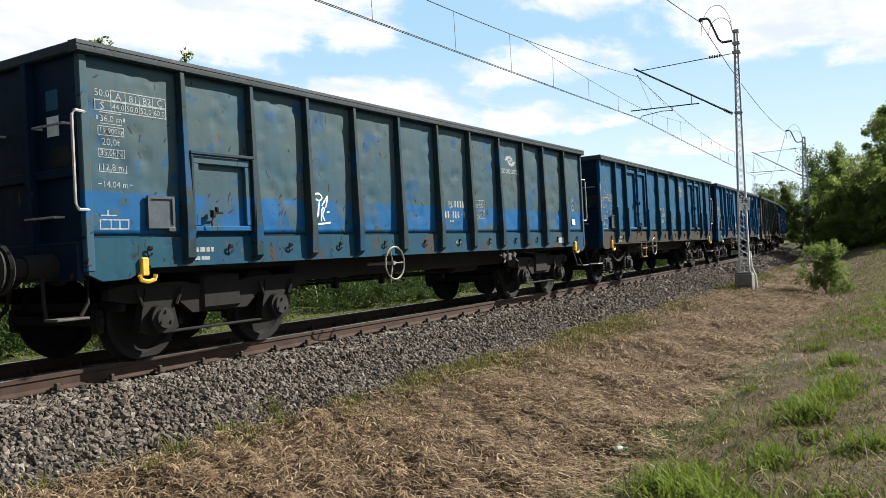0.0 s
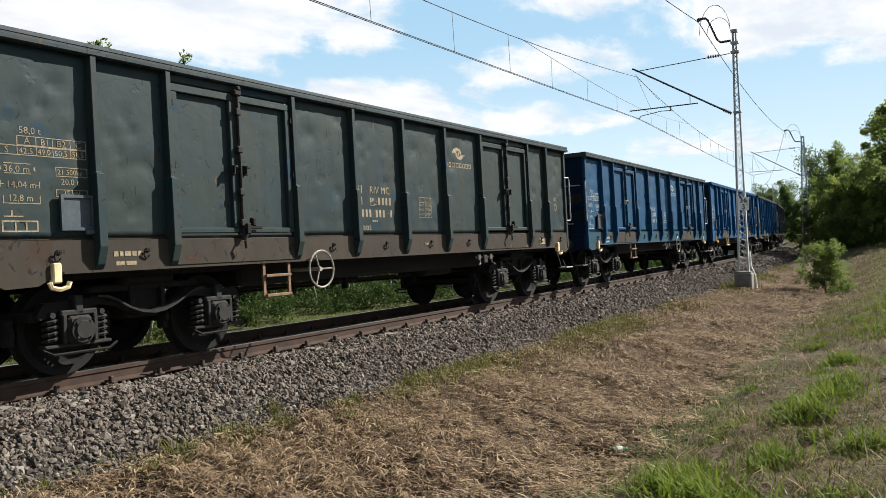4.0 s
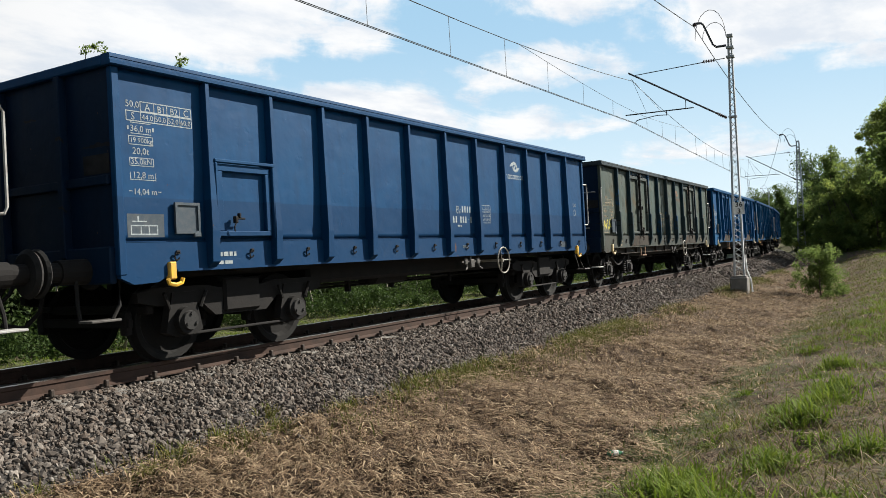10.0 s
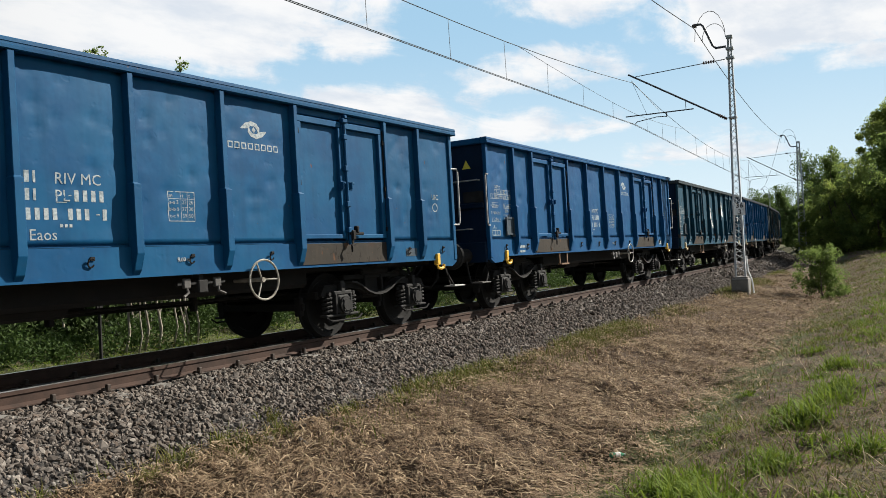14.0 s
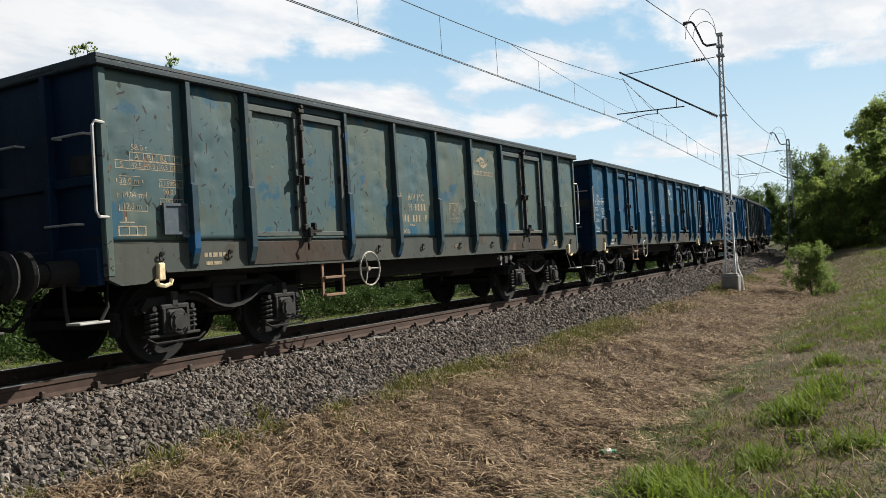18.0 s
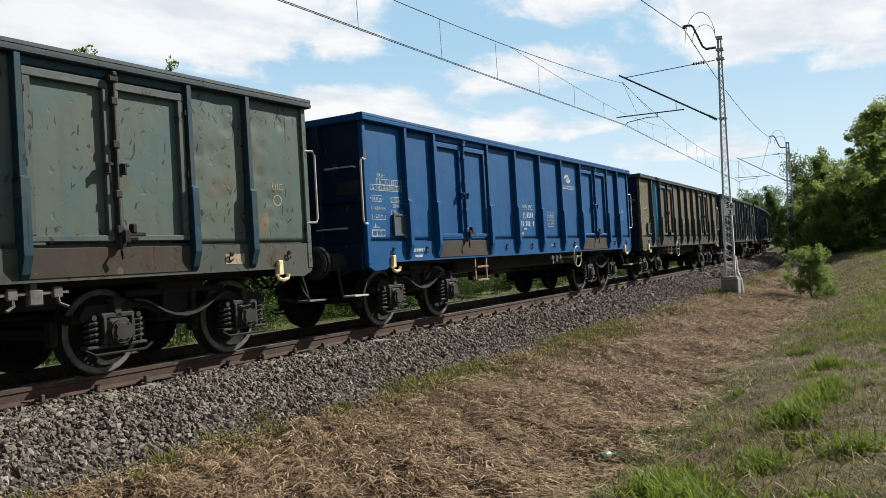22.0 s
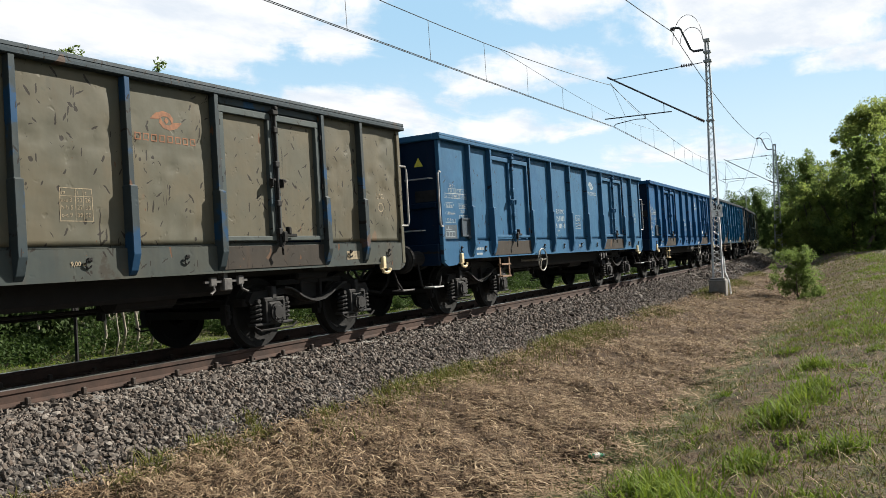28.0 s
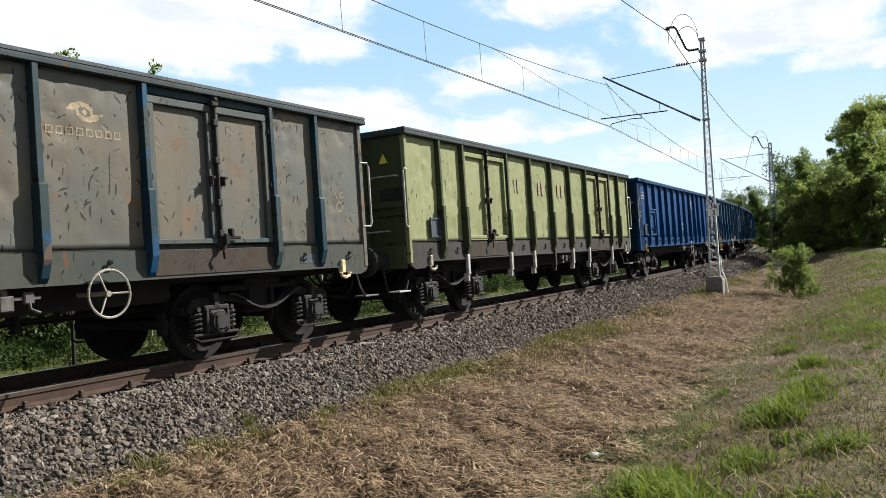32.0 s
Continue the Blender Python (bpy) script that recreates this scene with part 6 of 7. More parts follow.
def add_side(wagon, lv, pattern, near, rng, extras, bays, number):
    """One long side: plates, ribs, doors, sill, rim."""
    turn = pose(0, 0, 0) if near else pose(0, 0, 0, 0, 0, 180)
    posts = B_POSTS if pattern == "B" else BAYS.get(number, A_POSTS)
    edges = (0.0,) + posts + (12.8,)
    doors = () if pattern == "B" else (2, 7)
    dent = lv.dent
    for b in range(len(edges) - 1):
        x0, x1 = edges[b], edges[b + 1]
        if b in doors:
            w = (x1 - x0 - 0.12) / 2
            leaf = cached(("leaf", round(w, 3), near), lambda: leaf_mesh(w, 1.385, 3.01, not near))
            for k in (0, 1):
                ob = part("door_leaf", leaf, lv.panel, wagon, turn @ pose(-6.4 + x0 + 0.05 + k * (w + 0.02), -SIDE, 0))
                if near:
                    part("leaf_frame", cached(("leaf_frame", round(w, 3)), lambda: leaf_frame_mesh(w, 1.385, 3.01)), lv.frame, ob)
                    part("hinge", cached("hinge", hinge_mesh), iron, ob, pose(-0.012 if k == 0 else w + 0.012, 0, 0), "black iron hinge")
            mid = -6.4 + (x0 + x1) / 2
            lock = part("lock_bar", cached("lock", lock_mesh), lv.lock, wagon, turn @ pose(mid, -SIDE, 0))
            part("latch", cached("latch", latch_mesh), wheel_steel, lock, None, "black iron door latch")
            for hx in (-0.085, 0.105):
                part("door_handle", cached("handle", handle_mesh), bare_steel if lv.bright_handles else lv.lock, lock, pose(hx, 0, 0))
            part("door_lintel", cached("lintel", lambda: solid(lambda bm: bm_box(bm, -0.95, 0.95, -0.03, 0.05, 3.035, 3.117, 0.006))), lv.rib, wagon, turn @ pose(mid, -SIDE, 0))
            if near:
                sill = cached("door_sill", lambda: solid(lambda bm: bm_box(bm, -0.93, 0.93, -1.378, -1.364, 1.045, 1.325, 0.004)))
                part("door_sill", sill, paint_rusty_sill if lv.rust_sill else lv.sill, wagon, turn @ pose(mid, 0, 0), "rust-brown door sill")
        else:
            v = rng.randrange(4)
            w = x1 - x0
            me = cached(("panel", round(w, 3), v, dent), lambda: panel_mesh(w, FLOOR, 3.118, v, dent))
            paint_here = paint_dented_blue if extras == "odd_panel" and b == 1 and near else lv.panel
            if near:
                bays.append((-6.4 + x0, -6.4 + x1, (round(w, 3), v, dent)))
            part("side_panel", me, paint_here, wagon, turn @ pose(-6.4 + x0, -SIDE, 0))
        if near and b not in doors:
            part("lashing_ring", cached("ring", ring_mesh), wheel_steel, wagon, turn @ pose(-6.4 + (x0 + x1) / 2 + 0.1, -1.37, 1.18))
    rib = cached("tapered_rib", tapered_rib_mesh) if pattern == "B" else cached("rib", rib_mesh)
    for x in posts:
        part("rib", rib, lv.rib, wagon, turn @ pose(-6.4 + x, 0, 0))
    for x in (-6.4, 6.4):
        part("corner_post", cached("corner", corner_mesh), lv.panel, wagon, turn @ pose(x if x < 0 else x - 0.05, 0, 0))
    part("side_sill", cached("sill", sill_mesh), lv.sill, wagon, turn)
    part("top_rim", cached("rim", lambda: rim_mesh(12.94)), lv.rim, wagon, turn)


def add_end(wagon, lv, rear, number_even=False, bare=False):
    turn = pose(0, 0, 0, 0, 0, 180 if rear else 0)
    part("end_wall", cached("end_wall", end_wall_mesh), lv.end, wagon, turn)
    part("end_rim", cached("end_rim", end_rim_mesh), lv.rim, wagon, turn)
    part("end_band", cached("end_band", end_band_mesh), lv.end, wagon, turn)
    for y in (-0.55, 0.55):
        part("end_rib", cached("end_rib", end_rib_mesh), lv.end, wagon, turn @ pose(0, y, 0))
        buf = part("buffer", cached("buffer", buffer_mesh), iron, wagon, turn @ pose(0, 0.88 if y > 0 else -0.88, 0))
        part("buffer_head", cached("buffer_head", buffer_head_mesh), iron_dusty, buf)
    for y, z in () if bare else ((-0.95, 2.45), (0.2, 2.45), (-0.75, 1.55)):
        part("grab_handle", cached("grab", grab_mesh), bare_steel, wagon, turn @ pose(0, y, z), "pale steel grab handle")
    if not bare:
        part("hand_rail", cached("handrail_m" if rear else "handrail", (lambda: mirrored(handrail_mesh())) if rear else handrail_mesh), bare_steel, wagon, turn, "pale steel corner rail")
    step = part("corner_step", cached("corner_step_m" if rear else "corner_step", (lambda: mirrored(corner_step_mesh())) if rear else corner_step_mesh), iron, wagon, turn)
    part("step_plate", cached("step_plate_m" if rear else "step_plate", (lambda: mirrored(step_plate_mesh())) if rear else step_plate_mesh), worn_steel if number_even else bare_steel, step)
    part("coupler", cached("coupler", coupler_mesh), iron, wagon, turn)
    part("brake_hose", cached("hose", hose_mesh), iron, wagon, turn)


def mirrored(me):
    """The mesh with left and right changed over."""
    me.transform(Matrix.Diagonal((1, -1, 1, 1)))
    me.flip_normals()
    return me


def add_marks(wagon, lv, pattern, extras, number, bays):
    face = -SIDE - 0.022
    at = lambda x, z=0: pose(x, face, z)

    def mark(name, key, make, x, label="", paint_of=None, kind=""):
        """Paint on the side plates."""
        me = cached(key, make)
        bay = [b for b in bays if b[0] <= x + 0.1 < b[1]]
        if not bay:
            return part(name, me, paint_of or lv.marks, wagon, at(x), label)
        along = round(x - bay[0][0], 3)
        ob = part(name, cached((key, bay[0][2], along), lambda: hugging(me, bay[0][2], along)), paint_of or lv.marks, wagon, pose(x, -SIDE - 0.0005, 0), label)
        if kind:
            tagged(ob, label, kind=kind)
        return ob

    if pattern != "C":
        mark("load_table", ("load_table", pattern), lambda: load_table_mesh(pattern == "B"), -6.24, "stencilled load table", kind="stuff")
    if number in (8, 11, 22, 25):
        mark("tare_plate", "tare_plate", lambda: marks_mesh([(-0.04, 1.385, 0.42, 1.63)], -0.0002), -6.24, "dark painted plate behind the stencil", plate_dark)
    part("placard_holder", cached("placard", placard_mesh), plate_dark, wagon, at(-5.70), "dark wire-framed label holder")
    num_x, brand_x, table_x = (-1.12, 1.35, 0.47) if pattern != "B" else (0.10, 2.35, 1.3)
    if number in BAYS:
        num_x, brand_x = -1.00, 1.14
    if pattern != "C":
        mark("number_panel", "number", lambda: marks_mesh(number_rects()), num_x, "stencilled number bars", kind="stuff")
        for words, dx, z, size in (("RIV MC", 0.29, 1.945, 0.155), ("PL", 0.29, 1.78, 0.155), ("Eaos", 0.02, 1.41, 0.15)):
            if pattern == "A" or words == "PL":
                mark("stencilled_letters", words, lambda: text_mesh(words, size, "LEFT", dx, z), num_x)
        mark("brand_emblem", "brand", brand_mesh, brand_x, "faded operator emblem", lv.brand)
        mark("brand_panel", "brand_panel", brand_bars_mesh, brand_x, "faded operator name as blocks", lv.brand, "stuff")
        mark("axle_table", "axle_table", lambda: marks_mesh(axle_table_rects()), table_x, "stencilled loading grid")
        for words, dx in (("m\na-a 3\nb-b 5\nc-c 9", 0.015), ("t\n23\n27\n39", 0.185), ("t\n26\n30\n50", 0.275)):
            mark("table_figures", words, lambda: text_mesh(words, 0.062, "LEFT", dx, 1.865), table_x, "small stencilled figures", kind="stuff")
        mark("uic_mark", "uic", lambda: text_mesh("UIC", 0.12, "LEFT", -0.10, 2.01), 5.85)
        mark("approval_ring", "uic_ring", ring_mark_mesh, 5.85)
        part("pivot_mark", cached("pivot", lambda: text_mesh("9,00 m", 0.065)), lv.marks, wagon, pose(0.62, -1.371, 1.18, 90))
        part("sill_label", cached("sill_label", lambda: marks_mesh([(0, 1.10, 0.30, 1.22)])), lv.marks if number % 3 == 0 else plate_dark, wagon, pose(4.9, -1.367, 0))
        part("sill_stencil", cached("sill_stencil", lambda: marks_mesh(bar_row(None, 0, 1.16, (0.05, 0.04, 0.07, 0.05, 0.04), 0.05) + bar_row(None, 0.02, 1.07, (0.1, 0.12), 0.04))), lv.marks, wagon, pose(-5.15, -1.367, 0))
    else:
        r = bar_row(None, 0.0, 2.35, (0.04, 0.0, 0.09), 0.3, 0.05) + bar_row(None, 1.3, 2.35, (0.09, 0.14), 0.3, 0.12) + bar_row(None, 2.5, 2.35, (0.14, 0.14), 0.3, 0.12)
        part("faded_capitals", cached("faded_capitals", lambda: marks_mesh(r)), lv.marks, wagon, at(-2.0), "faded pale block shapes")
    if number in (-1, 12, 14, 22, 25, 29):
        tri = cached("triangle", lambda: solid(lambda bm: bm_prism(bm, [(-0.09, 0.0), (0.09, 0.0), (0.0, 0.16)], -0.003, 0.0)))
        part("warning_triangle", tri, sign_yellow, wagon, pose(-6.405, -0.95, 2.68, 0, 0, -90), "yellow warning triangle")
    plate = cached("end_plate", lambda: marks_mesh([(0, 1.95, 0.42, 2.15)]))
    part("end_label", plate, iron_dusty, wagon, pose(-6.405, -0.85, 0.1, 0, 0, -90))
    if number in (0, 14, 26):
        part("label_sticker", cached("sticker", lambda: marks_mesh([(0, 1.5, 0.16, 1.62)])), sign_white, wagon, at(5.75 if number == 0 else (-1.55 if number == 14 else 3.2)), "small white label sticker")
    if number == 0:
        for z in (2.62, 2.36):
            part("end_sticker", cached(("end_sticker", z), lambda: marks_mesh([(0, z, 0.2, z + 0.2)])), paint_steel if z > 2.5 else sign_white, wagon, pose(-6.403, -0.8, 0, 0, 0, -90), "small pale sticker")
    def spray(key, x, thick, lines, paint_of, label, at_leaf=False):
        if at_leaf:
            part("graffiti", cached(key, lambda: sprayed_mesh(lines, thick)), paint_of, wagon, pose(x, -SIDE - 0.001, 0), label)
        else:
            mark("graffiti", key, lambda: sprayed_mesh(lines, thick), x, label, paint_of)

    if extras == "tag":
        spray("tag", -3.05, 0.022, (("U", 0.02, 1.56, 0.11, 0.22, 0.1), ("R", 0.14, 1.52, 0.11, 0.2, 0.1), ("e", 0.24, 1.5, 0.12, 0.28, 0.1), ((0.0, 1.86), (0.1, 1.9), (0.2, 1.83), (0.12, 1.78), (0.02, 1.82)),
                                    ((0.12, 1.78), (0.05, 1.52)), ((0.16, 1.72), (0.30, 1.88), (0.24, 1.70)), ((0.0, 1.47), (0.34, 1.50))), graffiti_white, "white sprayed scrawl")
    elif extras == "cream":
        spray("word_a", -4.20, 0.050, (("ORIEe.", 0.0, 1.44, 0.16, 0.21, 0.05), ((0.20, 1.74), (0.21, 1.80))), graffiti_cream, "cream sprayed lettering", True)
        spray("word_b", -2.36, 0.040, (("Yy", 0.0, 1.58, 0.14, 0.22, 0.05), ("O", 0.15, 1.56, 0.12, 0.14, 0.0), (".'", 0.30, 1.52, 0.14, 0.22, 0.0), ("S", 0.38, 1.44, 0.22, 0.30, 0.05), ("OV", 0.60, 1.44, 0.17, 0.24, 0.05), ("e", 0.92, 1.38, 0.18, 0.36, 0.0),
                                       ((0.92, 1.62), (1.05, 1.70), (1.08, 1.55), (0.92, 1.45), (1.00, 1.38), (1.10, 1.42))), graffiti_cream, "cream sprayed lettering")
        spray("word_c", 1.32, 0.055, (("D", 0.0, 1.42, 0.2, 0.32, 0.1), ("I", 0.24, 1.42, 0.16, 0.24, 0.1), ("U", 0.30, 1.42, 0.16, 0.22, 0.1), ("t", 0.44, 1.42, 0.2, 0.40, 0.1), ((0.28, 1.86), (0.72, 1.90), (0.70, 1.74))), graffiti_cream, "cream sprayed lettering")
        spray("dots", 0.72, 0.07, (((0.0, 1.42), (0.04, 1.48)), ((0.22, 1.46), (0.26, 1.54))), graffiti_cream, "cream sprayed dots")
    elif extras == "white":
        spray("tags", 5.40, 0.036, (("MAaIOR", 0.0, 2.70, 0.165, 0.25, -0.05), ("SEeUL", 0.04, 2.32, 0.20, 0.27, -0.05), ("USKkO", 0.08, 1.99, 0.195, 0.23, -0.05), ((0.28, 1.88), (0.45, 1.92), (0.58, 1.88), (0.30, 1.84), (0.55, 1.83))), graffiti_white, "white sprayed lettering")
        spray("arcs", 4.50, 0.075, (((0.03, 2.20), (0.35, 2.25), (0.66, 2.19)), ((0.70, 2.10), (0.42, 2.02), (0.18, 1.80), (0.10, 1.58)), ((0.70, 1.92), (0.48, 1.72), (0.36, 1.46))), graffiti_white, "white sprayed arcs")
        spray("swash", 1.30, 0.20, (((0.0, 2.48), (0.30, 2.58), (0.62, 2.55), (0.58, 2.34), (0.34, 2.30)), ((0.26, 2.50), (0.30, 2.20)), ((0.40, 2.34), (0.62, 2.26), (0.86, 2.22))), graffiti_white, "broad white sprayed letter")
        spray("swash_b", -1.15, 0.16, (((0.05, 1.7), (0.1, 2.3), (0.5, 2.4), (0.55, 2.0), (0.15, 1.95)), ((0.5, 1.95), (0.95, 1.7))), graffiti_white, "broad white sprayed letter")
    elif extras == "yellow":
        spray("scrawl", -6.25, 0.024, (((0.0, 1.45), (0.1, 1.75), (0.2, 1.5), (0.3, 1.78), (0.36, 1.5)), ((0.4, 1.5), (0.62, 1.7), (0.5, 1.78), (0.45, 1.6), (0.8, 1.5))), sign_yellow, "yellow sprayed scrawl")
    elif extras == "small":
        spray("tag_small", 4.60, 0.030, (("Z", 0.0, 1.78, 0.16, 0.28, 0.05), ("AaR", 0.18, 1.76, 0.14, 0.26, 0.05), ("D", 0.44, 1.74, 0.14, 0.30, 0.05), ((0.0, 1.72), (0.05, 1.62)), ((0.3, 1.74), (0.31, 1.64))), graffiti_white, "white sprayed tag")
        spray("tag_pink", 1.42, 0.016, (((0.08, 1.83), (0.20, 1.93), (0.42, 1.94), (0.58, 1.84), (0.08, 1.83)), ((0.0, 1.90), (0.10, 1.72), (0.22, 1.56)), ((0.16, 1.80), (0.22, 1.60), (0.28, 1.78), (0.32, 1.58), (0.36, 1.76)), ((0.40, 1.60), (0.40, 1.78)),
                                        ((0.48, 1.78), (0.48, 1.60), (0.56, 1.60)), ((0.22, 1.51), (0.52, 1.50)), ((0.40, 1.50), (0.36, 1.42)), ((0.90, 1.76), (0.72, 1.74), (0.58, 1.60), (0.66, 1.46), (0.95, 1.44)), ((0.74, 1.64), (0.95, 1.66), (1.02, 1.58), (0.80, 1.54))), graffiti_pink, "thin pink sprayed scrawl")


def build_wagon(number, spec):
    name, pattern, wheel_x, step_low, extras = spec
    lv = LIVERIES[name].recoated(number)
    rng = random.Random(number + 50)
    wagon = tagged(new("freight_wagon"), lv.label, "freight wagon", "wagons of the coal train")
    bays = []
    add_side(wagon, lv, pattern, True, rng, extras, bays, number)
    add_side(wagon, lv, pattern, False, rng, "", None, number)
    add_end(wagon, lv, False, number % 2 == 0, number == 8)
    add_end(wagon, lv, True, number % 2 == 0)
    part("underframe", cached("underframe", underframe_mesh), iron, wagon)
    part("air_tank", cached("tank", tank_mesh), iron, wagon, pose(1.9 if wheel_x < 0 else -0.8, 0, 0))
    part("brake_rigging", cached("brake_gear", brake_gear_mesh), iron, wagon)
    box = part("brake_changeover", cached("lever_box", lever_box_mesh), iron_dusty if number % 2 else worn_steel, wagon, pose(2.6 if wheel_x < 0 else 0.9, 0, 0))
    for k in (-1, 1):
        part("changeover_lever", cached(("lever", k), lambda: lever_mesh(k)), worn_steel, box)
    if wheel_x > 0 and (number in BAYS or number in (19, 28)):
        wheel_x += 0.15
    if wheel_x:
        part("hand_brake_wheel", cached("brake_wheel", brake_wheel_mesh), wheel_white, wagon, pose(wheel_x - 0.02, 0, 0.90), "worn pale hand-brake wheel")
    if step_low:
        part("side_step", cached(("ladder", step_low), lambda: ladder_mesh(step_low)), {5: hook_cream}.get(number, lv.steps), wagon, pose(-3.9 if number in (7, 11, 25, 26, 27, 28) else -2.85, 0, 0), "steel side step below the door")
    if number == 9:
        part("sole_beam", cached("sole_beam", sole_beam_mesh), paint_rusty_sill, wagon, None, "brown fish-bellied sole beam")
    for x in (-5.78, 5.78):
        part("towing_hook", cached("towing_hook", towing_hook_mesh), lv.hook, wagon, pose(x, 0, 0), "painted towing hook")
    if pattern == "B":
        w = 0.86
        door = part("small_door", cached("small_door", lambda: leaf_mesh(w, 1.385, 2.22)), lv.panel, wagon, pose(-6.4 + B_POSTS[0] + 0.09, -SIDE - 0.03, 0), "small low side door")
        part("door_frame", cached("small_frame", lambda: solid(lambda bm: [bm_box(bm, x0, x1, -0.09, -0.02, z0, z1, 0.008) for x0, x1, z0, z1 in ((-0.05, w + 0.05, 2.23, 2.27), (-0.05, -0.01, 1.36, 2.225), (w + 0.01, w + 0.045, 1.36, 2.225))])), lv.rib, door)
        part("latch", cached("latch", latch_mesh), wheel_steel, door, pose(0.2, -0.02, 0.72) @ Matrix.Scale(0.6, 4))
    if pattern == "C":
        strut = cached("strut", lambda: solid(lambda bm: (bm_box(bm, -0.05, 0.05, -1.42, -1.36, 0.72, 1.10, 0.012), bm_box(bm, -0.04, 0.04, -1.40, -1.30, 0.60, 0.75, 0.012))))
        for x in A_POSTS[1:8]:
            part("side_strut", strut, bare_steel if x != 6.4 else iron_dusty, wagon, pose(-6.4 + x, 0, 0))
    for x in (-4.5, 4.5):
        add_bogie(wagon, x, "plate" if pattern == "B" else "coil", number)
    add_marks(wagon, lv, pattern, extras, number, bays)
    return wagon


WAGONS = [(FIRST + i, build_wagon(FIRST + i, spec)) for i, spec in enumerate(TRAIN)]


def train_at(t):
    """The place along the track of the leading measured wagon's middle; the train gathers speed."""
    return 10.9948 - 10.446 * t - 0.0851685 * t ** 2 + 0.00127185 * t ** 3 - 0.0000201683 * t ** 4


def wagon_pose(s):
    x0, y0, _, _ = on_track(s - 4.5)
    x1, y1, _, _ = on_track(s + 4.5)
    return pose(float(x0 + x1) / 2, float(y0 + y1) / 2, 0.0, 0, 0, math.degrees(math.atan2(y1 - y0, x1 - x0))) @ pose(0, 0, 0, -0.73)


# ---- overhead line ----
def local(s):
    x, y, _, h = on_track(s)
    return pose(float(x), float(y), 0, 0, 0, math.degrees(h))


MAST_LAT, MAST_TOP = -3.12, 7.95


def leg_mesh():
    """One tapering channel of the lattice mast."""
    def build(bm):
        for y0, y1, x0, x1 in ((0.0, 0.012, -0.06, 0.06), (0.012, 0.05, -0.06, -0.05), (0.012, 0.05, 0.05, 0.06)):
            b = bm_box(bm, x0, x1, y0, y1, -0.12, MAST_TOP)
            for v in b:
                f = (v.co.z + 0.12) / (MAST_TOP + 0.12)
                v.co.y += -0.178 + 0.108 * f
    return solid(build)


def lattice_half(z):
    return 0.178 - 0.108 * (z + 0.12) / (MAST_TOP + 0.12)


